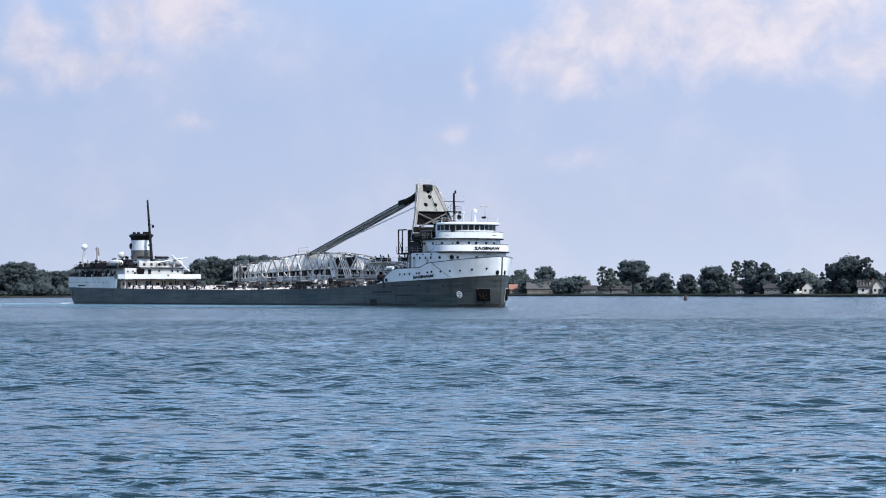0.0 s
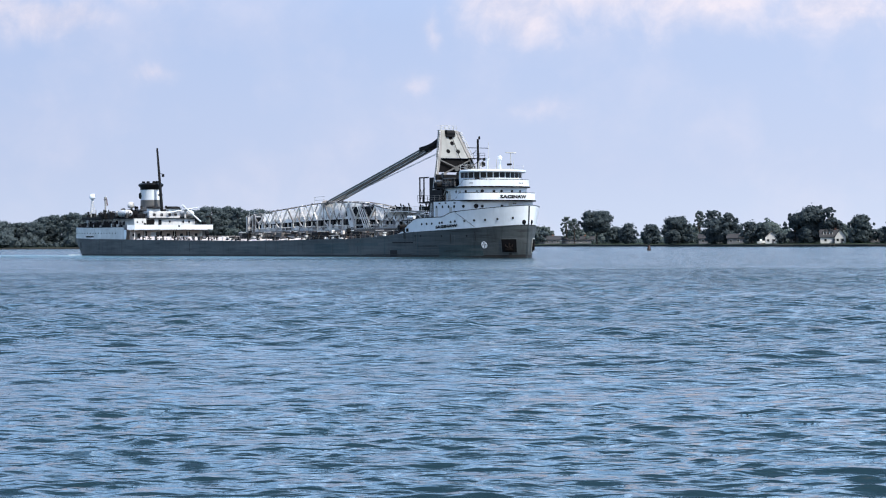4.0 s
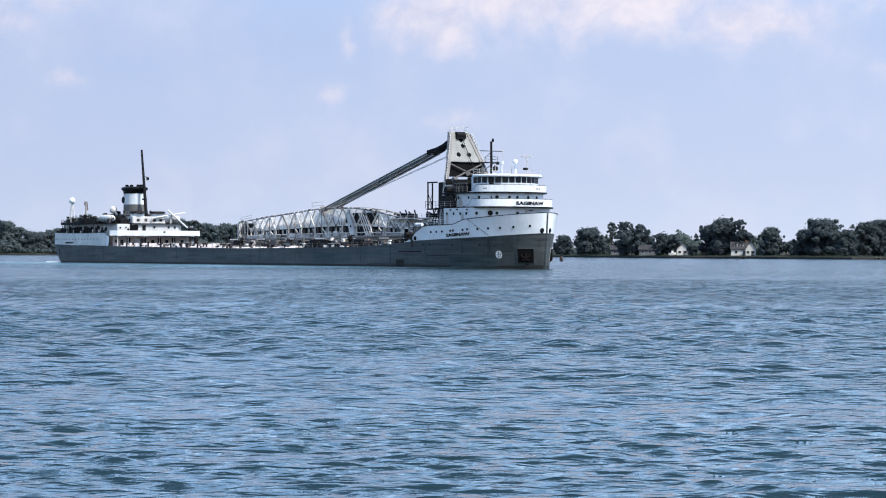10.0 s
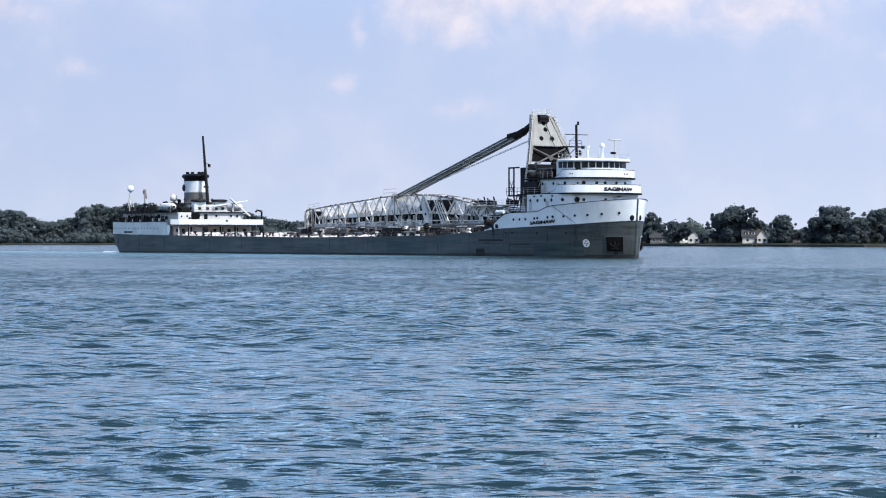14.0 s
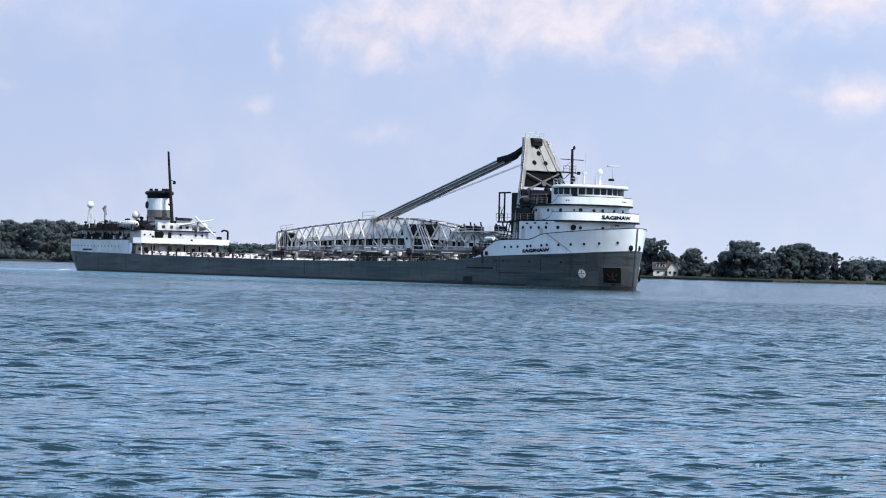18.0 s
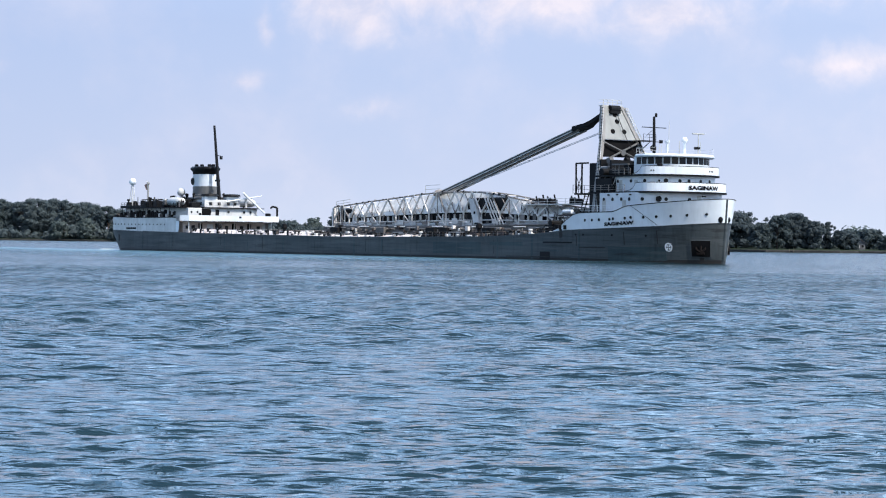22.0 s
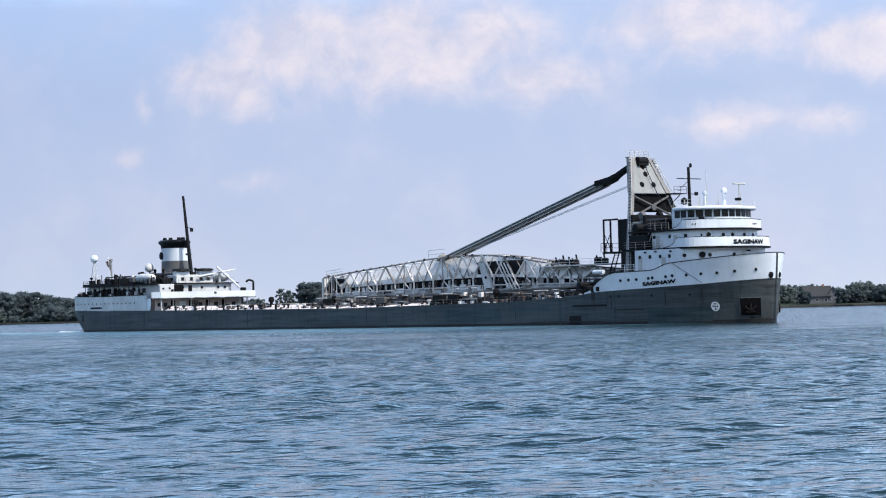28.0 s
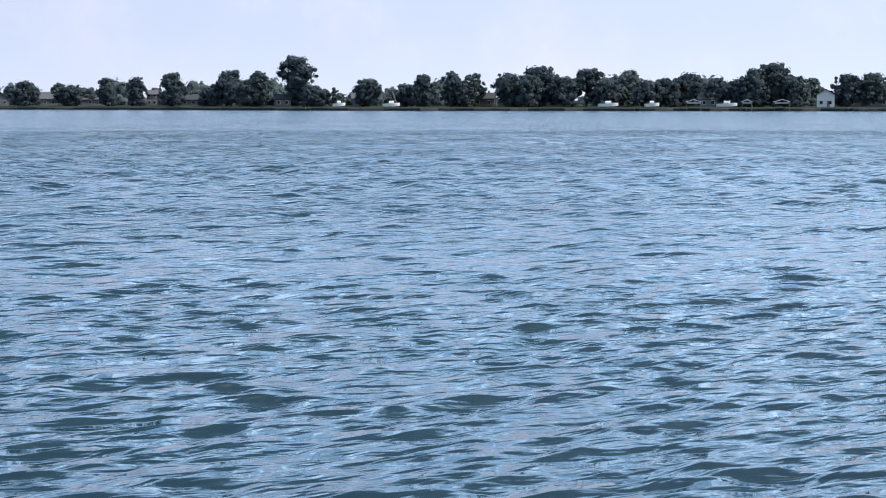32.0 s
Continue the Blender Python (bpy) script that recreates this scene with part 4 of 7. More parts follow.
# ---- A-frame and machinery
def a_frame():
    def at(z, side, inset=0.0):
        k = (25.5 - z) / 6.2
        x = 166.9 + 2.42 * k if z > 19.3 else 169.3 + 2.6 * (19.3 - z) / 10.7
        return Vector((x, side * (1.75 + 1.93 * k - inset), z))
    # head plate, a thick slab leaning aft
    g = Geo()
    g.quad_strip([[at(24.7, -1), at(24.7, 1), at(24.7, 1) - Vector((0.7, 0, 0)), at(24.7, -1) - Vector((0.7, 0, 0))],
                  [at(19.3, -1), at(19.3, 1), at(19.3, 1) - Vector((0.9, 0, 0)), at(19.3, -1) - Vector((0.9, 0, 0))]], True, True)
    head = part("a_frame_head", g, FRAMEGREY, freighter, "pale grey A-frame head plate with lightening holes")
    nrm = Vector((1, 0, 0.39)).normalized()
    # holes are solid black plugs; their inner darkness is in the colour
    for y, z in ((0.0, 23.3), (0.15, 22.2), (-1.15, 20.6), (1.15, 20.6)):
        k = (25.5 - z) / 6.2
        c = Vector((166.9 + 2.42 * k, y, z))
        part("lightening_hole", Geo().tube(c - nrm * 0.2, c + nrm * 0.05, 0.42, 12), VOID, head)
    part("sheave_block", Geo().tube((167.6, -0.9, 24.2), (167.6, 0.9, 24.2), 0.6, 14).box(166.9, 168.1, -1.0, 1.0, 23.5, 24.0), GEAR, head, "dark cable sheave")
    part("fall_rope", Geo().tube((168.0, 0.2, 23.6), (169.6, 0.9, 19.6), 0.06, 4).tube((169.6, 0.9, 19.6), (170.6, 2.2, 16.6), 0.06, 4), GEAR, head, "dark rope hanging from the sheave")
    part("head_platform", Geo().box(166.1, 167.2, -1.9, 1.9, 24.7, 24.82), PALE, head)
    rail([(167.2, -1.9, 24.8), (167.2, 1.9, 24.8), (166.1, 1.9, 24.8), (166.1, -1.9, 24.8)], 0.9, head, PALE, 0.9, 2, 0.03)
    for side in (-1, 1):
        g = Geo()
        rings = []
        for z in (24.7, 19.35, 19.2, 7.6):
            p = at(z, side) - Vector((0.0 if z > 19.3 or side < 0 else 0.55, 0, 0))
            w = 0.5 if z > 19.3 else 0.42 if side < 0 else 0.16
            rings.append([p + Vector((0.12, -side * w, 0)), p + Vector((0.12, side * 0.12, 0)), p + Vector((-0.6, side * 0.12, 0)), p + Vector((-0.6, -side * w, 0))])
        g.quad_strip(rings, True, True)
        leg = part("a_frame_leg", g, LEGGREY, freighter, "pale grey leg with a rung ladder")
        # ladder on the outside
        lad = Geo()
        off = Vector((0.35, side * 0.2, 0))
        a, b = at(24.6, side) + off, at(8.2, side) + off
        lad.tube(a + Vector((0.22, 0, 0)), b + Vector((0.22, 0, 0)), 0.04, 4).tube(a - Vector((0.22, 0, 0)), b - Vector((0.22, 0, 0)), 0.04, 4)
        ladder = part("ladder", lad, OFFWHITE, leg)
        for k in range(34):
            c = a.lerp(b, (k + 0.5) / 34)
            part("rung", Geo().tube(c - Vector((0.24, 0, 0)), c + Vector((0.24, 0, 0)), 0.05, 4), GEAR, ladder)
    # forward raking stair with rails down the port edge
    g = Geo()
    for o in (0.25, 0.75):
        g.tube(at(24.5, 1) + Vector((0.2, o, 0)), at(19.0, 1) + Vector((0.2, o, 0)), 0.06, 5)
    st = part("stair", g, PALE, head)
    for k in range(14):
        c = at(24.4 - 0.4 * k, 1) + Vector((0.2, 0.25, 0))
        part("tread", Geo().tube(c, c + Vector((0, 0.5, 0)), 0.05, 4), PALE, st)
    part("side_platform", Geo().box(168.6, 170.6, 3.6, 6.2, 19.2, 19.32).tube((169.4, 3.7, 17.4), (169.4, 6.0, 19.2), 0.07, 5), GEAR, head)
    rail([(170.6, 3.6, 19.32), (170.6, 6.2, 19.32), (168.6, 6.2, 19.32)], 1.0, head, GEAR, 1.2, 2, 0.03)
    part("side_block", Geo().lathe(170.2, 6.0, [(0.1, 17.6), (0.5, 17.8), (0.5, 18.4), (0.1, 18.7)], 10), GEAR, head)
    # braces and panels between the legs
    back = Vector((0.5, 0, 0))
    b = part("back_panel", Geo().quad_strip([[at(19.25, -1, 0.3) - back, at(19.25, 1, 0.3) - back, at(19.25, 1, 0.3) - back * 1.6, at(19.25, -1, 0.3) - back * 1.6],
                                             [at(16.5, -1, 0.3) - back, at(16.5, 1, 0.3) - back, at(16.5, 1, 0.3) - back * 1.6, at(16.5, -1, 0.3) - back * 1.6]], True, True), VOID, freighter, "dark panel under the A-frame head")
    for s0, s1 in ((-1, 1), (1, -1)):
        part("cross_brace", Geo().tube(at(18.9, s0, 0.2), at(15.5, s1, 0.2), 0.17, 6), FUNNELGREY, b)
        part("cross_brace", Geo().tube(at(15.3, s0, 0.2) - back, at(11.2, s1, 0.4) - back, 0.15, 6), GEAR, b)
    c = (at(17, -1) + at(17, 1)) / 2
    part("gusset", Geo().tube(c + Vector((0.1, 0, 0.2)), c + Vector((0.25, 0, 0.2)), 0.5, 8), FUNNELGREY, b)
    part("edge_girder", Geo().tube(at(19.3, 1) + Vector((-0.3, 0.3, 0)), at(15.6, 1) + Vector((-0.9, 0.9, 0)), 0.22, 6), GEAR, b)
    part("cross_beam", Geo().box(169.9, 170.5, -4.9, 4.9, 15.35, 15.75, 0.08), MASTGREY, b, "grey cross beam")
    part("winch_house", Geo().box(168.2, 172.4, -3.2, 4.6, 10.8, 14.6, 0.1), GEAR, freighter, "dark winch house under the A-frame")
    part("machinery_casing", Geo().box(168.6, 172.6, -5.6, 5.6, 7.4, 10.7, 0.1), GEAR, freighter, "dark machinery casing between the legs")
    part("winch_frame", Geo().box(170.6, 171.0, -5.2, 5.6, 14.6, 16.0).box(173.4, 173.8, -5.4, 5.0, 13.3, 15.8).box(171.0, 173.4, 4.2, 5.4, 13.4, 16.9, 0.2), GEAR, freighter, "dark winch frame below the cross braces")
    for k, (y, h, r) in enumerate(((-4.2, 16.3, 0.5), (-2.6, 15.9, 0.7), (-0.8, 16.4, 0.45), (1.0, 16.0, 0.65), (2.6, 16.6, 0.5), (3.8, 16.1, 0.6))):
        part("winch_sheave", Geo().tube((172.0, y - 0.35, h - r), (172.0, y + 0.35, h - r), r, 12).box(171.6, 172.4, y - 0.15, y + 0.15, 13.4, h - r), GEAR if k % 3 else FUNNELGREY, freighter)
    part("winch_drum", Geo().tube((170.8, -2.6, 14.2), (170.8, 2.2, 14.2), 0.75, 14), GEAR, freighter)
    part("winch_motor", Geo().box(171.2, 172.9, -5.6, -3.4, 13.5, 14.9, 0.12), MASTGREY, freighter)
    part("winch_bed", Geo().box(172.6, 176.6, -7.6, -2.0, 10.8, 12.9, 0.1), GEAR, freighter, "dark machinery block aft of the deckhouse")
    part("winch_gear", Geo().tube((173.6, -7.2, 13.9), (173.6, -3.0, 13.9), 0.6, 12).box(174.6, 178.6, -6.6, -3.4, 13.4, 14.3, 0.15), GEAR, freighter)
    part("locker", Geo().box(177.2, 178.4, -5.8, -4.2, 13.36, 15.0, 0.08), GEAR, freighter, "dark locker behind the wheelhouse")
    for x, y in ((176.2, -6.6), (177.4, -6.8), (179.4, -6.6)):
        part("post", Geo().tube((x, y, 13.36), (x, y, 15.0), 0.08, 5), FUNNELGREY, freighter)
    part("shelter_beam", Geo().box(175.8, 179.6, -6.9, -6.5, 14.9, 15.1), FUNNELGREY, freighter)
    for k in range(5):
        part("pipe", Geo().tube((171.6 + 0.5 * k, -6.0 + 0.3 * k, 10.8), (170.8 + 0.7 * k, -4.2 + 0.7 * k, 13.2 + 0.3 * k), 0.11, 5), MASTGREY, freighter)
    # hoist cabin slung on the after side
    cab = part("hoist_cabin", Geo().box(167.3, 170.0, -4.6, -1.9, 10.9, 15.5, 0.08), GEAR, freighter, "tall dark hoist cabin beside the leg")
    part("platform", Geo().box(164.0, 171.0, -5.0, -1.6, 10.55, 10.8), GEAR, cab)
    for x, y in ((164.2, -4.8), (164.2, -1.8), (165.7, -4.8)):
        part("frame_post", Geo().box(x - 0.1, x + 0.1, y - 0.1, y + 0.1, 10.8, 15.6), GEAR, cab)
    part("frame_beam", Geo().box(164.1, 167.3, -4.9, -4.7, 15.4, 15.65).box(164.1, 167.3, -1.9, -1.7, 15.4, 15.65), GEAR, cab)
    part("frame_brace", Geo().tube((164.2, -4.8, 11), (165.7, -4.8, 13.6), 0.05, 4).tube((165.7, -4.8, 11), (164.2, -4.8, 13.6), 0.05, 4), GEAR, cab)
    rail([(165.7, -5.0, 10.8), (163.7, -5.0, 10.8), (163.7, -1.6, 10.8)], 1.3, cab, GEAR, 1.0, 2, 0.035)
    for dx in (0.0, 0.9):
        part("stair_stringer", Geo().tube((164.5 + dx, -4.4, 7.0), (166.1 + dx, -4.4, 10.6), 0.09, 4), GEAR, cab)
    for k in range(8):
        part("tread", Geo().box(164.6 + 0.2 * k, 165.6 + 0.2 * k, -4.6, -4.2, 7.3 + 0.42 * k, 7.36 + 0.42 * k), GEAR, cab)
    # slewing column
    col = part("slewing_column", Geo().lathe(165.2, 0, [(1.6, 6.0), (1.6, 7.2), (1.2, 7.4), (1.2, 11.5)], 16), GEAR, freighter, "dark slewing column of the boom")
    part("white_drum", Geo().tube((166.0, -8.6, 7.8), (168.2, -8.6, 7.8), 0.32, 12), WHITE, freighter, "white deck drum")
    part("deck_winch", Geo().box(161.6, 164.2, -8.4, -6.8, 4.3, 5.9, 0.2).tube((162.8, -8.8, 6.0), (162.8, -6.4, 6.0), 0.5, 12), GEAR, freighter, "dark mooring winch")


a_frame()


# ---- unloading boom
TOPCH = [(84, 9.1), (90, 9.5), (98.6, 10.15), (107, 10.67), (115, 11.25), (123, 11.62), (129, 11.6), (134, 11.38), (140.5, 10.75), (146, 9.95), (151.4, 9.25), (156.6, 8.75), (163, 8.2)]
LOWCH = [(84, 5.55), (123, 5.5), (137, 5.72), (151, 5.88), (163, 6.1)]


def boom():
    def top(x):
        return lerp_table(TOPCH, x)

    def low(x):
        return lerp_table(LOWCH, x)
    def mid(x):
        return low(x) * 0.62 + top(x) * 0.38
    half = 1.75
    xs = [85.5 + 75.6 * k / 28 for k in range(29)]
    frame_ob = part("boom", Geo().box(84.6, 85.4, -half, half, 5.5, 9.2, 0.1), TRUSS, freighter, "long white lattice conveyor boom stowed along the deck")
    for side in (-1, 1):
        y = side * half
        for f, r, nm in ((top, 0.15, "upper_chord"), (low, 0.17, "lower_chord")):
            g = Geo().pipe([(a, y, f(a)) for a in xs], r, 6)
            part(nm, g, CHORD, frame_ob, "weathered grey chord")
        g = Geo().pipe([(a, y, low(a) * 0.83 + top(a) * 0.17) for a in xs], 0.10, 4)
        part("side_rail", g, TRUSS, frame_ob)
        for k in range(0, 28, 2):
            a, m, b = xs[k], xs[k + 1], xs[k + 2]
            part("brace", Geo().tube((a, y, mid(a)), (m, y, top(m)), 0.18, 5), TRUSS, frame_ob)
            part("brace", Geo().tube((m, y, top(m)), (b, y, mid(b)), 0.18, 5), TRUSS if k % 6 else CHORD, frame_ob)
            part("upright", Geo().tube((a, y, low(a)), (a, y, mid(a)), 0.15, 5), TRUSS, frame_ob)
            for sg in (-1, 1):                        # splayed foot of each pair of braces
                part("gusset", Geo().quad_strip([[(a, y - 0.04, mid(a) - 0.5), (a + 0.45 * sg, y - 0.04, mid(a) + 0.35), (a, y - 0.04, mid(a) + 0.35)],
                                                 [(a, y + 0.04, mid(a) - 0.5), (a + 0.45 * sg, y + 0.04, mid(a) + 0.35), (a, y + 0.04, mid(a) + 0.35)]], True, True), TRUSS, frame_ob)
            if k % 4 == 0:
                part("upright", Geo().tube((m, y, low(m)), (m, y, top(m)), 0.09, 5), CHORD, frame_ob)
                part("brace", Geo().tube((m, y * 0.97, mid(m)), (b, y * 0.97, low(b)), 0.11, 5), TRUSS, frame_ob)
            if k % 6:
                part("brace", Geo().tube((a, y * 0.95, top(a)), (m, y * 0.95, mid(m)), 0.08, 5), CHORD, frame_ob)
                part("brace", Geo().tube((m, y * 0.95, mid(m)), (b, y * 0.95, top(b)), 0.08, 5), CHORD if k % 4 else TRUSS, frame_ob)
    for k in range(0, 29, 2):
        a = xs[k]
        part("tie", Geo().tube((a, -half, top(a)), (a, half, top(a)), 0.08, 4), TRUSS, frame_ob)
        part("tie", Geo().tube((a, -half, low(a)), (a, half, low(a)), 0.1, 4), TRUSS, frame_ob)
    g = Geo()
    rings = []
    for x in [90 + 70 * k / 30 for k in range(31)]:
        lo, hi = low(x) * 0.60 + top(x) * 0.40, top(x) - 0.3
        rings.append([(x, -1.55, lo), (x, 1.55, lo), (x, 1.45, lo * 0.7 + hi * 0.3), (x, 0.35, hi + 0.1), (x, -0.35, hi + 0.1), (x, -1.45, lo * 0.7 + hi * 0.3)])
    g.quad_strip(rings, True, True)
    part("belt_cover", g, BELT, frame_ob, "white rounded belt cover")
    g = Geo()
    rings = []
    for x in [86 + 76 * k / 20 for k in range(21)]:
        lo, hi = low(x) * 0.84 + top(x) * 0.16, low(x) * 0.58 + top(x) * 0.42
        rings.append([(x, -0.95, lo), (x, 0.95, lo), (x, 0.95, hi), (x, -0.95, hi)])
    g.quad_strip(rings, True, True)
    part("conveyor", g, GEAR, frame_ob, "dark conveyor trough")
    for k in range(1, 42):
        x = 85.5 + 1.8 * k
        z = low(x) * 0.72 + top(x) * 0.28
        part("idler_bracket", Geo().box(x - 0.14, x + 0.14, -1.25, 1.25, z - 0.6, z + 0.45), TRUSS if k % 3 else DECKDARK, frame_ob)
    g = Geo()
    rings = []
    for x in [88 + 70 * k / 20 for k in range(21)]:
        z = low(x) + 0.2
        rings.append([(x, -1.6, z), (x, 1.6, z), (x, 1.2, z + 0.5), (x, -1.2, z + 0.5)])
    g.quad_strip(rings, True, True)
    part("return_belt", g, OFFWHITE, frame_ob, "dirty return belt guard")
    rng = random.Random(17)
    x = 92.0
    while x < 158:
        w = 0.6 + 1.8 * rng.random()
        z = low(x) + 0.15 + 0.3 * rng.random()
        part("guard_plate", Geo().box(x, x + w, -1.72, -1.64, z, z + 0.5 + 0.9 * rng.random()), rng.choice((BELT, CHORD, TRUSS, OFFWHITE, CHORD, DECKDARK)), frame_ob)
        x += w + 0.4 + 2.4 * rng.random()
    # hoses, brackets and stays on the boom side
    for k in range(64):
        x = 88 + 1.12 * k + 0.6 * rng.random()
        z0 = low(x) + (top(x) - low(x)) * (0.05 + 0.55 * rng.random())
        dx, dz = 1.6 * (rng.random() - 0.5), 0.4 + 1.0 * rng.random()
        part("stay", Geo().tube((x, -1.82, z0), (x + dx, -1.82, min(z0 + dz, top(x) - 0.2)), 0.05 + 0.05 * rng.random(), 4), rng.choice((GEAR, CHORD, RUST, CHORD, FUNNELGREY)), frame_ob)
    for k in range(34):
        x = 86.4 + 2.2 * k + 1.2 * rng.random()
        part("chord_clamp", Geo().box(x - 0.16, x + 0.16, -1.94, -1.6, top(x) - 0.10, top(x) + 0.12 + 0.14 * rng.random()), rng.choice((GEAR, CHORD, GEAR, TRUSS)), frame_ob)
    # tip cage, walkways, chute
    part("tip_pulley", Geo().tube((86.0, -1.3, 7.4), (86.0, 1.3, 7.4), 0.75, 14), GEAR, frame_ob)
    part("tip_hood", Geo().box(83.8, 85.2, -1.5, 1.5, 6.0, 8.6, 0.3), DECKDARK, frame_ob, "dirty discharge hood at the boom tip")
    part("tip_machinery", Geo().box(86.2, 91.5, -1.3, 1.3, 6.0, 8.9, 0.2), GEAR, frame_ob, "dark machinery at the boom tip")
    for k in range(6):
        x = 85.6 + 0.8 * k
        part("cage_bar", Geo().tube((x, -1.9, 5.6), (x, -1.9, 9.2 + 0.055 * (x - 85)), 0.09, 5), TRUSS if k % 2 else CHORD, frame_ob)
    rail([(86.5, -1.9, 9.25), (91.5, -1.9, 9.6)], 1.0, frame_ob, PALE, 2.4, 2, 0.04)
    rail([(117.0, -1.9, 11.4), (121.5, -1.9, 11.5)], 1.4, frame_ob, PALE, 4.0, 2, 0.045)
    part("sheave_housing", Geo().lathe(118.6, 0, [(1.1, 11.0), (1.1, 11.5), (0.75, 12.0), (0.2, 12.15)], 14), CHORD, frame_ob, "", True)
    g = Geo().quad_strip([[(130.6, -2.0, 10.2), (131.8, -2.0, 10.4), (131.8, -1.4, 10.4), (130.6, -1.4, 10.2)],
                          [(131.4, -2.05, 7.8), (133.2, -2.05, 7.8), (133.2, -1.4, 7.8), (131.4, -1.4, 7.8)],
                          [(132.2, -2.05, 6.2), (133.9, -2.05, 6.2), (133.9, -1.4, 6.2), (132.2, -1.4, 6.2)]], True, True)
    chute = part("loading_chute", g, OFFWHITE, frame_ob, "weathered white slanting chute plate")
    # black plug coloured as the dark inside of a hole
    part("inspection_hole", Geo().tube((132.4, -2.0, 7.9), (132.4, -2.1, 7.9), 0.25, 10), VOID, chute)
    # solid dark box so the gap behind the struts reads dark
    part("chute_gap", Geo().box(129.4, 140.6, -1.5, 1.5, 5.8, 10.5, 0.2), GEAR, frame_ob, "dark transfer gap in the boom")
    for k in range(4):
        part("strut", Geo().tube((135.2 + 0.9 * k, -2.0, 10.6 - 0.25 * k), (138.2 + 0.9 * k, -2.0, 5.9), 0.12, 5), TRUSS, frame_ob)
    for k in range(10):
        x = (147.2, 147.9, 148.8, 149.6, 151.0, 151.9, 152.6, 157.4, 158.3, 159.2)[k]
        r = (0.5, 0.35, 0.55, 0.4, 0.45, 0.3, 0.5, 0.45, 0.5, 0.35)[k]
        yy = -0.8 + 0.7 * (k % 3)
        part("drive_unit", Geo().box(x - r, x + r * 0.7, yy - r, yy + r, 9.2, 9.6 + r * (1 + 0.5 * (k % 2)), 0.1).tube((x, yy, 9.5), (x + 0.5, yy - 0.7, 10.2 + 0.3 * (k % 3)), 0.14, 6), GEAR, frame_ob)
    part("drive_platform", Geo().box(146, 163.2, -2.3, 2.3, 9.1, 9.25), TRUSS, frame_ob)
    rail([(146.0, -2.3, 9.25), (163.2, -2.3, 9.0)], 1.0, frame_ob, TRUSS, 2.2, 2, 0.03)
    part("hopper_house", Geo().box(156.5, 163.8, -1.5, 1.5, 6.4, 8.3, 0.15), DECKDARK, frame_ob, "dirty steel hopper house at the boom foot")
    part("cowl", Geo().box(160.0, 166.0, -4.2, -2.4, 4.9, 6.9, 0.5), GEAR, frame_ob)
    # stowage saddle and dark gear below
    for x in (87.5, 104, 121, 138, 152):
        part("saddle", Geo().box(x - 0.25, x + 0.25, -1.6, 1.6, 3.4, low(x)).box(x - 0.8, x + 0.8, -1.9, 1.9, 5.0, 5.2), GEAR, freighter, "dark boom saddle on deck")
    # suspension straps
    strap = []
    for side in (-1, 1):
        g = Geo()
        a, b = Vector((119.6, side * 0.85, 11.2)), Vector((159.4, side * 0.75, 21.35))
        w = Vector((0, 0.28, 0))
        u = Vector((-0.08, 0, 0.33))
        g.quad_strip([[a - w - u, a + w - u, a + w + u, a - w + u], [b - w - u, b + w - u, b + w + u, b - w + u]], True, True)
        strap.append(part("boom_strap", g, STRAP, freighter, "grey steel suspension strap"))
        part("strap_edge", Geo().tube(a + u - w, b + u - w, 0.05, 4).tube(a - u * 0.2 - w, b - u * 0.2 - w, 0.06, 4), TRUSS, strap[-1], "pale strap edge")
        part("strap_web", Geo().tube(a + u * 0.45 - w * 1.05, b + u * 0.45 - w * 1.05, 0.05, 4).tube(a - u * 0.75 - w * 1.05, b - u * 0.75 - w * 1.05, 0.05, 4), GEAR, strap[-1])
    part("hoist_block", Geo().quad_strip([[(158.4, -1.3, 20.95), (158.4, 1.3, 20.95), (158.4, 1.3, 21.75), (158.4, -1.3, 21.75)],
                                          [(161.2, -1.0, 21.6), (161.2, 1.0, 21.6), (161.2, 1.0, 22.2), (161.2, -1.0, 22.2)],
                                          [(162.4, -0.6, 22.1), (162.4, 0.6, 22.1), (162.4, 0.6, 22.7), (162.4, -0.6, 22.7)],
                                          [(166.0, -0.5, 23.7), (166.0, 0.5, 23.7), (166.0, 0.5, 24.2), (166.0, -0.5, 24.2)]], True, True), GEAR, freighter, "dark hoist block at the mast head")
    part("hoist_cable", Geo().tube((121.5, 0.0, 11.6), (166.4, -1.2, 20.7), 0.05, 4).tube((128.0, -0.6, 12.6), (166.4, -1.5, 20.4), 0.06, 4), CABLE, freighter)


boom()


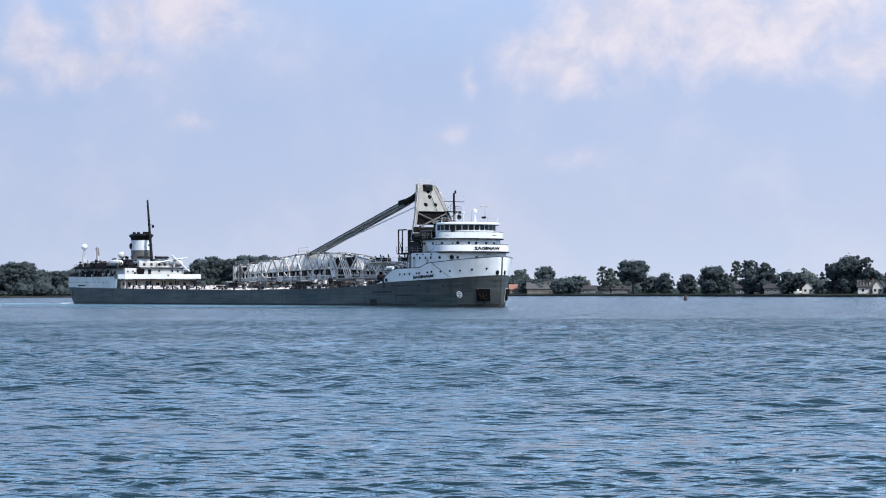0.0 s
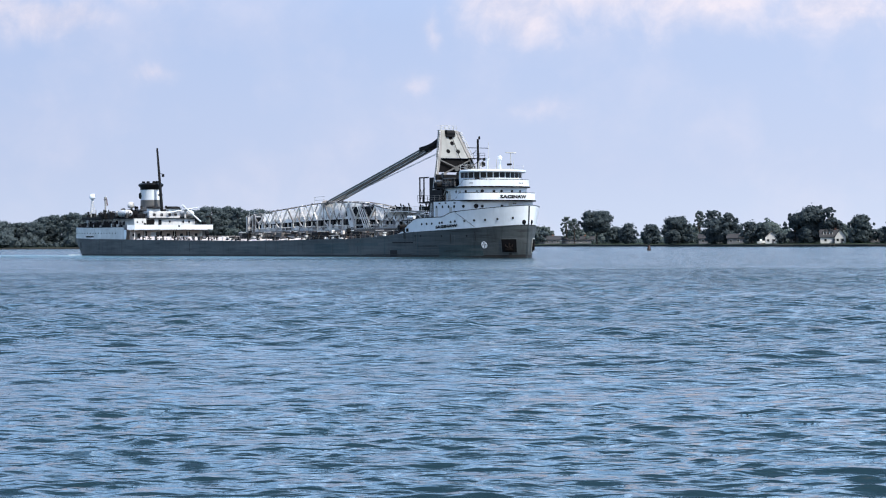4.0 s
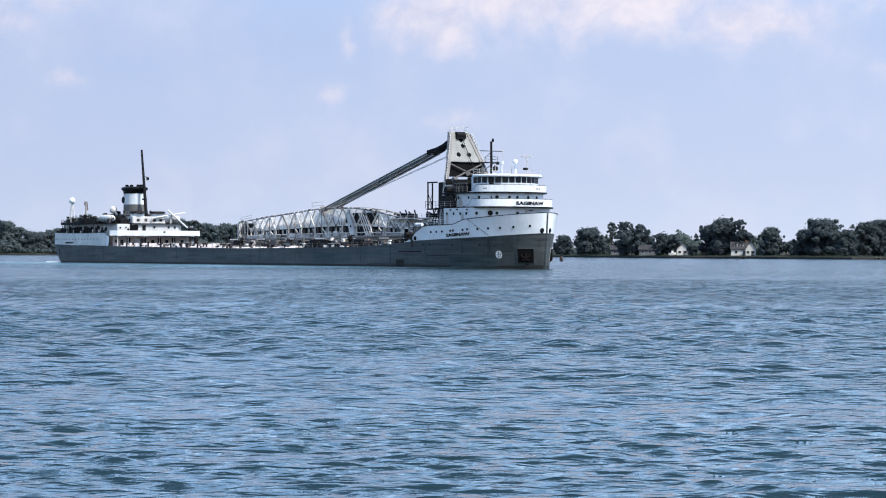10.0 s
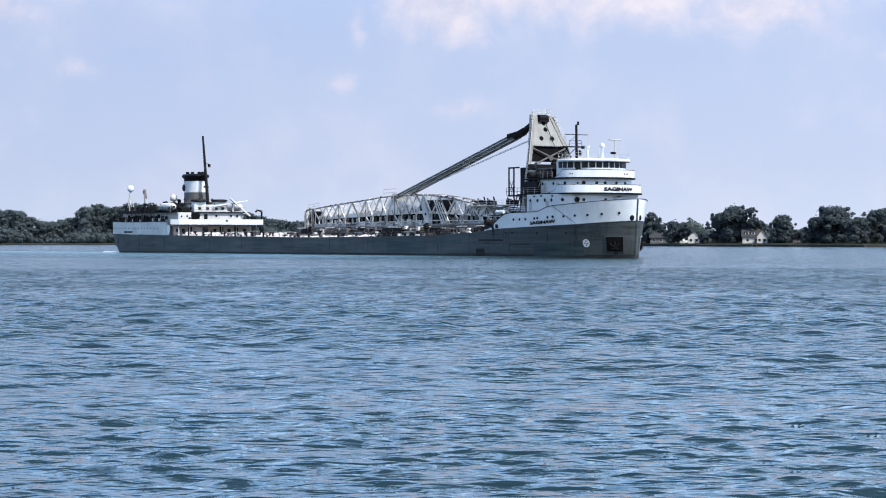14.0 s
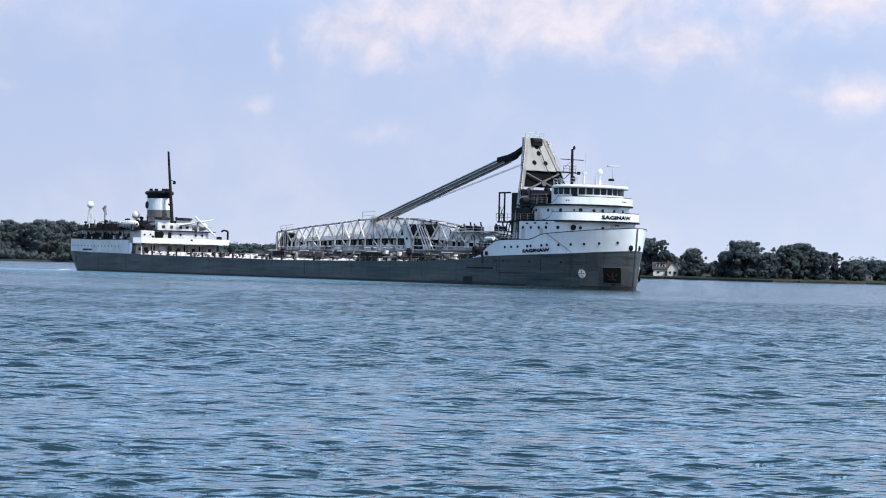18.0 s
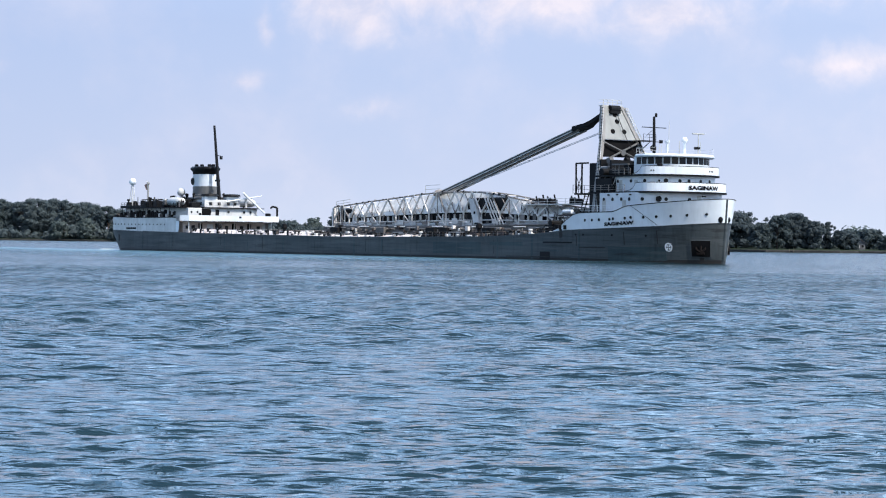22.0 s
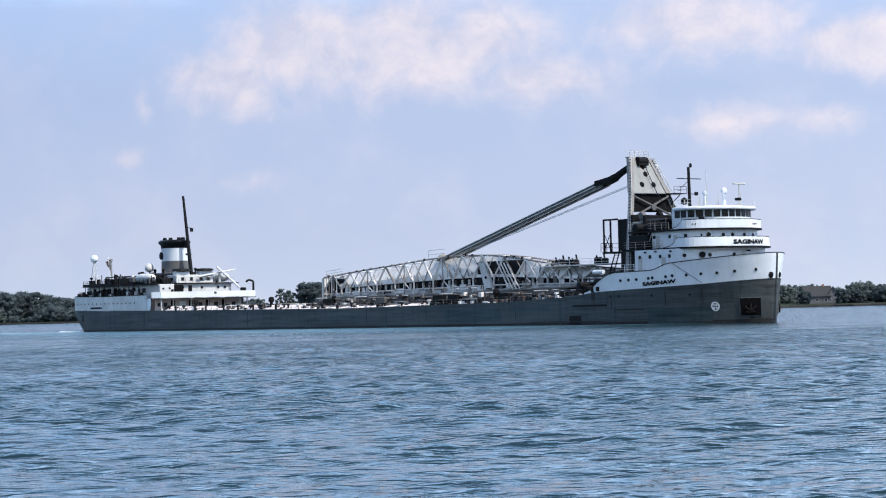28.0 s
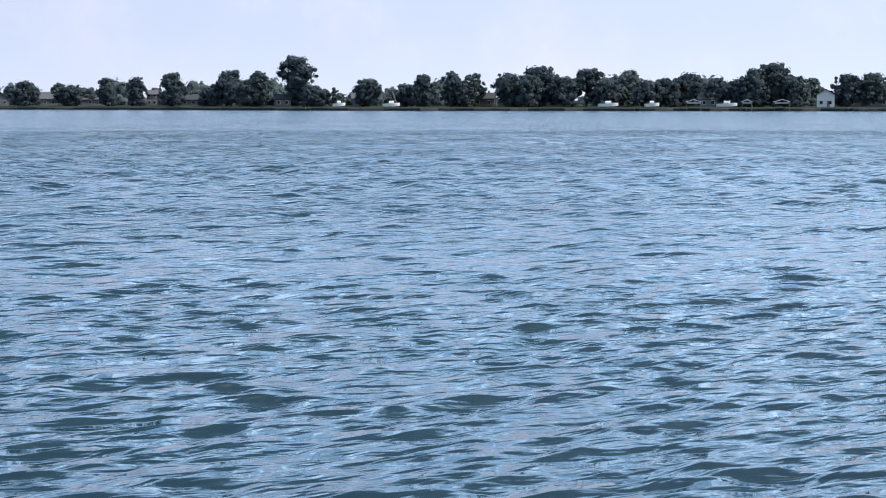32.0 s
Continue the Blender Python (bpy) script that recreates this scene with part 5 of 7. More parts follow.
# ---- main deck
def main_deck():
    for k in range(17):
        x = 60 + 5.9 * k
        cover = part("hatch_cover", Geo().box(x, x + 4.4, -6.4, 6.4, sheer(x), sheer(x) + 0.95, 0.08), RUST if k % 3 else MASTGREY, freighter, "low steel hatch cover")
    pts = [(40 + 4.2 * k, -HALF + 0.25, sheer(40 + 4.2 * k)) for k in range(31)]
    rail(pts, 0.85, freighter, CHORD, 2.1, 2, 0.014)
    pts = [(40 + 4.2 * k, HALF - 0.25, sheer(40 + 4.2 * k)) for k in range(31)]
    rail(pts, 0.95, freighter, CHORD, 4.2, 2, 0.02)
    rng = random.Random(4)
    for k in range(70):
        x = 44 + 1.75 * k + rng.random()
        y = -HALF + 0.9 + 1.4 * rng.random()
        z = sheer(x)
        kind = rng.random()
        if kind < 0.45:
            part("deck_vent", Geo().lathe(x, y, [(0.18, z), (0.18, z + 0.7), (0.38, z + 0.75), (0.30, z + 1.0)], 8), OFFWHITE if rng.random() < 0.12 else GEAR, freighter)
        elif kind < 0.75:
            w = 0.3 + 0.5 * rng.random()
            part("deck_box", Geo().box(x - w, x + w, y - 0.3, y + 0.3, z, z + 0.5 + 0.5 * rng.random(), 0.05), rng.choice((CHORD, RUST, GEAR, GEAR, DECKDARK)), freighter)
        else:
            part("bollard", Geo().lathe(x, y, [(0.22, z), (0.2, z + 0.55), (0.3, z + 0.6), (0.3, z + 0.72)], 8).lathe(x + 0.8, y, [(0.22, z), (0.2, z + 0.55), (0.3, z + 0.6), (0.3, z + 0.72)], 8), GEAR, freighter)
    for k in range(120):
        x = 41.5 + 1.03 * k + 0.3 * rng.random()
        z, y = sheer(x), -10.3 + 0.9 * rng.random()
        w, h = 0.18 + 0.42 * rng.random(), 0.15 + 0.4 * rng.random() ** 2
        part("deck_fitting", Geo().box(x - w, x + w, y - 0.2, y + 0.2, z - 0.2, z + h, 0.05), rng.choice((TRUSS, OFFWHITE, SALMON, TRUSS, GEAR, DECKDARK) if x < 82 else (GEAR, TRUSS, RUST, GEAR, DECKDARK, TRUSS)), freighter)
    for k in range(26):
        x = 44 + 3.0 * k
        part("deck_pipe", Geo().tube((x, -9.2, sheer(x) + 0.45), (x + 2.6, -9.2, sheer(x + 2.6) + 0.45), 0.17, 6).box(x + 0.2, x + 0.4, -9.3, -9.1, sheer(x) - 0.2, sheer(x) + 0.4), TRUSS if k < 13 and k % 4 else SALMON if k < 13 else DECKDARK, freighter)
    for k in range(14):
        x = 43.2 + 5.9 * k
        tall = 0.85 if k < 8 else 0.5
        part("hatch_coaming", Geo().quad_strip([[(a, -10.35, sheer(a) - 0.3), (a, -10.35, sheer(a) + 0.08), (a, -8.9, sheer(a) + tall), (a, -8.9, sheer(a) - 0.3)] for a in (x, x + 5.6)], True, True),
             COAMING, freighter, "pale sloping hatch coaming")
        part("coaming_bracket", Geo().box(x + 5.55, x + 5.85, -10.5, -10.1, sheer(x) - 0.3, sheer(x) + 0.3 + 0.5 * rng.random()), rng.choice((GEAR, RUST, COAMING)), freighter)
    for k in range(7):
        x = 47 + 5.6 * k + 2.5 * rng.random()
        part("deck_post", Geo().box(x - 0.16, x + 0.16, -10.6, -10.3, sheer(x) - 0.3, sheer(x) + 0.8 + 0.4 * rng.random(), 0.04), GEAR, freighter)
    part("deck_walkway", Geo().box(88, 162, -5.6, -2.2, 4.0, 5.5), DECKDARK, freighter, "raised dirty deck tunnel under the boom")
    # pipes, valves and lockers along the tunnel side
    for k in range(84):
        x = 88.4 + 0.86 * k + 0.4 * rng.random()
        w, z = 0.10 + 0.30 * rng.random() ** 2, 4.2 + 0.9 * rng.random()
        h = 0.2 + 0.6 * rng.random() ** 2
        part("deck_fitting", Geo().box(x - w, x + w, -5.95 - 0.3 * rng.random(), -5.55, z, min(z + h, 5.75), 0.04), rng.choice((TRUSS, DECKDARK, CHORD, CHORD, RUST, GEAR, GEAR, DECKDARK)), freighter)
    for k in range(18):
        x = 89 + 4.0 * k
        part("deck_pipe", Geo().tube((x, -5.8, 5.45 - 0.2 * (k % 3)), (x + 3.2, -5.8, 5.45 - 0.2 * (k % 3)), 0.1, 5), CHORD if k % 3 else TRUSS, freighter)
    for x in (92, 108, 124, 128, 141, 156):
        part("deck_locker", Geo().box(x, x + 2.6, -6.6, -4.4, 3.6, 5.3, 0.08), GEAR if x != 108 else DECKDARK, freighter)
    for x in (52.5, 79.0, 143.5):
        part("ventilator", Geo().lathe(x, -8.9, [(0.3, 3.6), (0.3, 5.0), (0.55, 5.2), (0.5, 5.8), (0.2, 6.0)], 10), GEAR, freighter, "dark deck ventilator")


main_deck()


# ---- after houses
BOATF = [(38.6, -10.7), (40.2, -9.4), (41.4, -6.0), (42.1, 0.0), (42.6, 5.0), (42.6, 9.0), (42.4, 10.7), (39.0, 10.9)]


def after_houses():
    # recessed front of the poop under the boat deck
    low = part("poop_front", Geo().box(14.0, 38.0, -9.6, 9.9, 3.9, 6.45), SALMON, freighter, "buff painted poop front in the shade of the boat deck")
    for y, w, z0, z1, mat in ((-8.7, 0.35, 4.9, 5.6, GLASS), (-7.3, 0.4, 4.85, 5.65, GLASS), (-5.6, 0.45, 4.1, 6.1, GEAR), (-3.4, 0.7, 4.3, 5.9, WHITE), (-1.6, 0.45, 4.1, 6.1, GEAR),
                              (0.6, 0.4, 4.9, 5.6, GLASS), (2.3, 0.45, 4.1, 6.1, GEAR), (4.2, 0.4, 4.9, 5.6, GLASS), (6.0, 0.45, 4.1, 6.1, GEAR), (8.2, 0.4, 4.9, 5.6, GLASS), (9.3, 0.3, 4.2, 6.0, PALE)):
        part("window" if mat is GLASS else "door", Geo().box(37.9, 38.08, y - w, y + w, z0, z1, 0.04), mat, low)
    for y in (-9.2, -6.5, -2.5, 1.5, 5.2, 8.8, 10.4):
        part("stanchion", Geo().box(39.6, 39.8, y - 0.08, y + 0.08, 3.9, 6.4), OFFWHITE, low)
    part("corner_plate", Geo().quad_strip([[(36.5, -10.95, z) for z in (4.1, 6.5)], [(38.3, -10.95, z) for z in (4.1, 6.5)], [(38.7, -10.9, z) for z in (5.2, 6.5)]], False), WHITE, low)
    slab = part("boat_deck", Geo().slab([(14, -10.6)] + BOATF + [(14, 10.6)], 6.38, 6.56), GEAR, freighter, "boat deck with a dark edge")
    part("bulwark", Geo().wall(BOATF, 6.42, 7.72, 0.1), WHITE, slab, "bright white curved boat deck bulwark")
    part("bulwark_mark", Geo().box(42.1, 42.28, 1.3, 2.3, 7.2, 7.6), GEAR, slab)
    # side house along the poop
    side = part("poop_house", Geo().box(7.5, 33.5, -8.4, 8.4, 6.5, 9.3, 0.1), OFFWHITE, freighter, "weathered white poop house")
    for k in range(12):
        x = 9.2 + 2.05 * k
        if k in (4, 6, 7, 9):
            part("door", Geo().box(x - 0.5, x + 0.5, -8.5, -8.3, 6.7, 8.8, 0.03), GEAR, side)
        else:
            part("window", Geo().box(x - 0.42, x + 0.42, -8.48, -8.3, 7.75, 8.65, 0.05), GLASS, side)
        part("stanchion", Geo().tube((x + 1.0, -10.2, 6.6), (x + 1.0, -10.2, 9.3), 0.07, 5), GEAR, side)
    # dark lockers and black doorways added to deepen the shade under the upper deck
    gear = random.Random(27)
    for k in range(24):
        x = 8.2 + 1.05 * k + 0.5 * gear.random()
        h = 0.7 + 1.1 * gear.random()
        part("deck_locker", Geo().box(x - 0.2 - 0.25 * gear.random(), x + 0.3, -9.9, -9.4, 6.5, 6.9 + h, 0.05), gear.choice((GEAR, GEAR, BLACK, FUNNELGREY, OFFWHITE)), side)
    for x in (11.0, 15.3, 19.8, 27.4):
        part("doorway", Geo().box(x - 0.55, x + 0.55, -8.5, -8.3, 6.7, 8.9, 0.03), VOID, side, "flat black doorway added to deepen the overhang's shade")
    top = part("upper_deck", Geo().box(8.4, 37.5, -9.9, 9.9, 9.28, 9.45), GEAR, freighter, "dark edged upper deck")
    rail([(37.0, -9.8, 9.45), (20.0, -9.8, 9.45), (8.6, -9.8, 9.45), (8.6, 9.8, 9.45)], 1.05, top, GEAR, 1.5, 3, 0.035)
    rail([(1.6, -6.5, 7.4), (5.0, -9.0, 7.4), (9.0, -10.2, 7.3), (13, -10.7, 7.3)], 0.95, AFT, GEAR, 1.3, 2, 0.035)
    # bridge-like front house above the boat deck
    front = [(26.0, -5.6), (35.8, -5.6), (37.4, -4.6), (38.2, 0.0), (38.2, 5.0), (37.0, 8.4), (26.0, 8.6)]
    fr = part("boat_deck_house", Geo().slab(front, 6.5, 9.3), OFFWHITE, freighter, "white boat deck house")
    part("roof_edge", Geo().slab([(25.5, -6.0), (36.2, -6.0), (37.9, -5.0), (38.8, 0.0), (38.8, 5.2), (37.4, 9.0), (25.5, 9.1)], 9.3, 9.48), GEAR, fr)
    for y, x in ((-3.2, 37.75), (0.9, 38.25), (4.6, 38.25), (6.4, 37.85)):
        part("porthole", Geo().tube((x - 0.3, y, 8.55), (x + 0.06, y, 8.55), 0.27, 10), GLASS, fr)
    part("door", Geo().box(37.8, 38.0, -2.0, -1.2, 7.2, 9.0), GEAR, fr)
    # engine casing round the funnel
    ec = part("engine_casing", Geo().box(22.0, 36.8, -4.0, 4.4, 9.4, 11.1, 0.1), OFFWHITE, freighter, "white engine casing")
    part("casing_roof", Geo().box(23.5, 33.2, -4.6, 3.0, 11.1, 11.28), GEAR, ec)
    part("fidley", Geo().box(24.8, 33.8, -2.8, 2.8, 11.2, 11.7, 0.1), FUNNELGREY, ec)
    for x, y in ((35.6, -2.4), (36.0, 2.6)):
        part("skylight", Geo().box(x - 0.9, x + 0.9, y - 1.3, y + 1.6, 10.9, 11.8, 0.1), WHITE, ec)
        part("skylight_lid", Geo().lathe(x, y + 0.15, [(1.3, 11.8), (1.95, 11.9), (1.8, 12.25), (1.2, 12.35)], 12), GEAR, ec)
    # funnel
    f = part("funnel", Geo().lathe(29.6, 0, [(2.62, 11.2), (2.62, 11.22), (2.5, 14.0), (2.5, 14.02)], 32, 1.35, 1.0, -0.05), FUNNELGREY, freighter, "oval funnel, grey below, white band, black top", True)
    part("funnel_band", Geo().lathe(29.45, 0, [(2.5, 14.02), (2.5, 14.04), (2.48, 16.58), (2.48, 16.6)], 32, 1.35, 1.0, -0.05), WHITE, f, "white funnel band", True)
    part("funnel_top", Geo().lathe(29.35, 0, [(2.48, 16.6), (2.52, 17.2), (2.9, 17.6), (2.95, 17.95), (2.6, 18.25), (2.4, 18.15)], 32, 1.35, 1.0, -0.05), BLACK, f, "flared black funnel top", True)
    for x, y in ((27.4, -1.1), (28.5, -0.4), (30.6, 0.3), (31.4, 0.8)):
        part("exhaust_pipe", Geo().lathe(x, y, [(0.42, 17.9), (0.42, 18.65), (0.3, 18.8)], 10), BLACK, f)
    g = Geo()
    c = Vector((29.3, -2.47, 15.1))
    g.tube(c + Vector((-1.0, 0.5, 0)), c + Vector((-1.0, -0.06, 0)), 0.8, 16)
    part("funnel_mark", g, GEAR, f, "dark round funnel emblem")
    part("whistle_pipe", Geo().tube((26.4, 1.2, 11.2), (26.0, 1.2, 17.0), 0.09, 6), OFFWHITE, f)
    mast = part("after_mast", Geo().tube((36.05, 0, 9.4), (33.15, 0, 26.9), 0.44, 10, 0.24), BLACK, freighter, "tall raked black after mast")
    part("mast_bracket", Geo().tube((34.2, 0, 20.6), (35.2, 0.6, 20.4), 0.07, 5).box(34.9, 35.3, 0.4, 0.9, 19.7, 20.4), BLACK, mast)
    part("mast_bracket", Geo().box(34.5, 35.1, -0.5, 0.5, 15.0, 15.4), BLACK, mast)
    # lifeboats in davits
    for sy in (-1, 1):
        cx, cy, cz = 32.3, sy * 8.4, 10.6
        rings = []
        for k in range(13):
            t = -1 + 2 * k / 12
            r = max(0.06, (1 - abs(t) ** 5)) ** 0.5
            rings.append([(cx + 3.2 * t, cy + 1.1 * r * math.cos(a), cz + 0.93 * r * math.sin(a)) for a in [2 * math.pi * j / 14 for j in range(14)]])
        boat = part("lifeboat", Geo().quad_strip(rings, True, True), OFFWHITE, freighter, "white covered lifeboat in davits", True)
        part("boat_fender", Geo().tube((cx + 3.1, cy, cz), (cx + 3.28, cy, cz), 0.24, 10), GEAR, boat)
        for dx in (-2.0, 2.0):
            part("davit", Geo().tube((cx + dx, cy - sy * 1.8, 9.4), (cx + dx, cy - sy * 1.0, 11.6), 0.14, 6).tube((cx + dx, cy - sy * 1.0, 11.6), (cx + dx, cy + sy * 0.2, 11.5), 0.11, 6), GEAR, boat)
    # white cranes crossing in front of the casing
    part("stores_crane", Geo().tube((38.0, 4.4, 12.65), (38.2, 9.5, 8.5), 0.24, 8, 0.2), WHITE, freighter, "white stores crane jib")
    part("stores_crane", Geo().tube((37.4, 0.6, 10.7), (37.6, 9.2, 12.1), 0.2, 8, 0.1), WHITE, freighter)
    part("crane_post", Geo().tube((37.2, 5.6, 9.4), (37.2, 5.6, 11.6), 0.25, 8), OFFWHITE, freighter)
    part("boat_deck_bollard", Geo().box(38.4, 39.2, 9.6, 10.6, 7.0, 8.4, 0.1), GEAR, freighter)
    part("swan_neck_vent", Geo().tube((42.0, 10.5, 6.6), (42.0, 10.5, 9.6), 0.22, 8).tube((42.0, 10.5, 9.6), (41.6, 9.6, 9.85), 0.2, 8).tube((41.6, 9.6, 9.85), (41.4, 9.2, 9.4), 0.2, 8), GEAR, freighter, "swan neck ventilator pipe")
    # after deck gear
    twr = part("dome_tower", Geo().tube((5.6, -6.6, 9.4), (6.2, -6.1, 14.6), 0.08, 5).tube((7.0, -6.6, 9.4), (6.6, -6.1, 14.6), 0.08, 5).tube((5.6, -5.4, 9.4), (6.2, -5.9, 14.6), 0.08, 5)
               .tube((7.0, -5.4, 9.4), (6.6, -5.9, 14.6), 0.08, 5).tube((5.7, -6.5, 11), (6.8, -5.6, 12.6), 0.05, 4).tube((6.9, -6.5, 11), (5.9, -5.6, 12.6), 0.05, 4), OFFWHITE, freighter, "lattice tower for a satellite dome")
    part("satellite_dome", Geo().lathe(6.4, -6.0, [(0.35, 14.6), (0.7, 14.8), (0.8, 15.3), (0.66, 15.8), (0.35, 16.05), (0.1, 16.1)], 14), WHITE, twr, "white satellite dome", True)
    part("flagstaff", Geo().tube((2.6, 0, 7.4), (1.2, 0, 15.8), 0.07, 6), OFFWHITE, freighter)
    part("vent_post", Geo().tube((10.0, -4.0, 9.4), (10.0, -4.0, 14.9), 0.2, 8).lathe(10.0, -4.0, [(0.35, 14.7), (0.35, 15.1), (0.1, 15.3)], 8), MASTGREY, freighter)
    rng = random.Random(9)
    for k in range(56):
        x, y = 9.6 + 20 * rng.random(), -8.8 + 9 * rng.random()
        w, d, h = 0.4 + 0.7 * rng.random(), 0.4 + 0.6 * rng.random(), 0.5 + 1.2 * rng.random()
        part("deck_gear", Geo().box(x - w, x + w, y - d, y + d, 9.4, 9.45 + h, 0.08), rng.choice((GEAR, GEAR, GEAR, BLACK, FUNNELGREY, BLACK)), freighter)
    for k in range(5):
        part("stern_gear", Geo().box(2.6 + 1.3 * k, 3.5 + 1.3 * k, -5.6 - 0.4 * k, -4.6 - 0.4 * k, 6.5, 7.6 + 0.3 * (k % 2), 0.1), GEAR if k != 3 else WHITE, freighter)
    for k in range(18):
        x = 1.8 + 7.5 * rng.random()
        y = -(half_breadth(x, 6.5) - 0.8) + 2.5 * rng.random()
        part("stern_gear", Geo().box(x - 0.35, x + 0.35, y - 0.3, y + 0.3, 6.5, 7.4 + 0.9 * rng.random(), 0.08), rng.choice((GEAR, BLACK, GEAR, FUNNELGREY)), freighter)
    part("after_winch", Geo().tube((4.6, -3.5, 7.5), (4.6, 3.5, 7.5), 0.7, 12).box(3.9, 5.3, -1.2, 1.2, 6.5, 8.2, 0.1), GEAR, freighter, "dark after mooring winch")
    for k in range(44):
        x, y = 9.0 + 27 * rng.random(), -9.5 + 4.2 * rng.random()
        h = 0.9 + 1.5 * rng.random() ** 2
        lean = rng.uniform(-0.3, 0.3)
        g = Geo().tube((x, y, 9.4), (x + lean, y, 9.45 + h), 0.07 + 0.1 * rng.random(), 5)
        if k % 3 == 0:
            g.box(x + lean - 0.3, x + lean + 0.35, y - 0.25, y + 0.25, 9.25 + h, 9.65 + h, 0.06)
        part("deck_post", g, rng.choice((GEAR, GEAR, BLACK, FUNNELGREY, OFFWHITE)), freighter)
    part("rail_canvas", Geo().box(8.5, 21.0, -9.9, -9.84, 9.45, 9.9), GEAR, top, "dark canvas along the rail")
    for x, y, w, d, h in ((30.6, -5.6, 1.6, 0.9, 1.7), (34.6, -5.2, 1.0, 0.8, 1.1), (28.2, -5.4, 0.9, 0.8, 2.2), (36.2, -6.6, 0.7, 0.6, 1.0)):
        part("deck_gear", Geo().box(x - w, x + w, y - d, y + d, 9.42, 9.45 + h, 0.12), GEAR, freighter)
    # white block beside the boat deck house; a black slab paints the dark passage between
    blk = part("deck_block", Geo().box(33.4, 38.0, -8.5, -5.2, 6.5, 9.28, 0.08), OFFWHITE, freighter, "white deckhouse corner block")
    part("passage", Geo().box(37.3, 38.06, -5.3, -3.2, 6.7, 9.1), VOID, blk)
    for y, z, r in ((-7.7, 8.4, 0.22), (-6.3, 8.45, 0.22), (-5.7, 8.0, 0.3)):
        part("porthole", Geo().tube((37.9, y, z), (38.07, y, z), r, 10), GLASS, blk)
    for x in (24.5, 26.5, 29.5, 31.2):
        part("window", Geo().box(x - 0.35, x + 0.35, -8.52, -8.38, 7.7, 8.5, 0.05), GLASS, side)
    for x, w, z0, z1 in ((24.4, 0.5, 9.5, 10.9), (28.0, 0.5, 9.5, 10.8), (33.0, 0.4, 9.9, 10.7), (35.2, 0.3, 10.0, 10.6)):
        part("door", Geo().box(x - w, x + w, -4.08, -3.9, z0, z1, 0.03), GEAR, ec)
    for y in (-2.6, -0.6, 1.6, 3.2):
        part("window", Geo().box(36.75, 36.88, y - 0.35, y + 0.35, 9.9, 10.6, 0.04), GLASS, ec)
    rail([(38.6, -4.6, 9.48), (38.8, 0.0, 9.48), (38.8, 5.2, 9.48), (37.4, 9.0, 9.48)], 0.95, fr, CHORD, 1.4, 2, 0.025)
    rail([(33.4, -4.6, 11.28), (33.4, 3.0, 11.28)], 0.9, ec, CHORD, 1.2, 2, 0.025)
    for k in range(14):
        x, y = 22.5 + 13.5 * rng.random(), -3.8 + 7.5 * rng.random()
        part("casing_vent", Geo().lathe(x, y, [(0.16, 11.1), (0.16, 11.7 + 0.6 * rng.random()), (0.34, 12.3), (0.2, 12.55)], 8), rng.choice((GEAR, GEAR, OFFWHITE)), ec)
    for k in range(16):
        y = -8.6 + 1.15 * k
        part("deck_store", Geo().box(38.6, 39.4, y - 0.3, y + 0.3, 3.95, 4.3 + 0.9 * rng.random(), 0.06), rng.choice((GEAR, GEAR, RUST, OFFWHITE, GEAR, GEAR)), low)
    part("awning_frame", Geo().box(12.0, 20.0, -6.5, 2.0, 11.2, 11.35), GEAR, freighter)
    for x in (12.2, 19.8):
        for y in (-6.3, 1.8):
            part("awning_post", Geo().tube((x, y, 9.4), (x, y, 11.2), 0.07, 5), GEAR, freighter)
    part("satellite_dome", Geo().lathe(25.8, -3.9, [(0.3, 12.0), (0.75, 12.2), (0.9, 12.75), (0.75, 13.3), (0.4, 13.6), (0.1, 13.68)], 14), OFFWHITE, freighter, "pale round dome beside the funnel", True)
    part("dome_post", Geo().tube((25.8, -3.9, 9.4), (25.8, -3.9, 12.6), 0.12, 6), OFFWHITE, freighter)
    # ensign in rigid folds
    g = Geo()
    rings = []
    for k in range(7):
        t = k / 6
        yy = 0.35 * math.sin(5 * t)
        rings.append([(1.85 - 0.5 * t, yy, 13.0 + 0.9 * t), (1.45 - 0.9 * t, yy, 15.3 - 0.5 * t)])
    g.quad_strip(rings, False)
    part("ensign", g, plain("faded_flag", (0.09, 0.06, 0.065), 0.8), freighter, "faded ensign on the stern staff")


after_houses()

# ---------------------------------------------------------------- trees
def leaf_material(name, dark, light):
    m = Nodes(name)
    geo = m.n.new("ShaderNodeNewGeometry")
    n = m.noise(0.35, 3, m.coords())
    f = m.math("ADD", m.math("MULTIPLY", geo.outputs["Random Per Island"], 0.35), m.math("MULTIPLY", n, 0.65))
    m.put(m.bsdf, "Base Color", m.ramp(f, [(0.15, dark), (0.85, light)]))
    m.put(m.bsdf, "Roughness", 0.85)
    m.put(m.bsdf, "Specular IOR Level", 0.08)
    thin = m.n.new("ShaderNodeBsdfTranslucent")            # light passes through thin leaves
    m.l.new(m.bsdf.inputs["Base Color"].links[0].from_socket, thin.inputs["Color"])
    both = m.n.new("ShaderNodeMixShader")
    both.inputs[0].default_value = 0.5
    m.l.new(m.bsdf.outputs[0], both.inputs[1])
    m.l.new(thin.outputs[0], both.inputs[2])
    m.l.new(both.outputs[0], m.n["Material Output"].inputs["Surface"])
    return m.mat


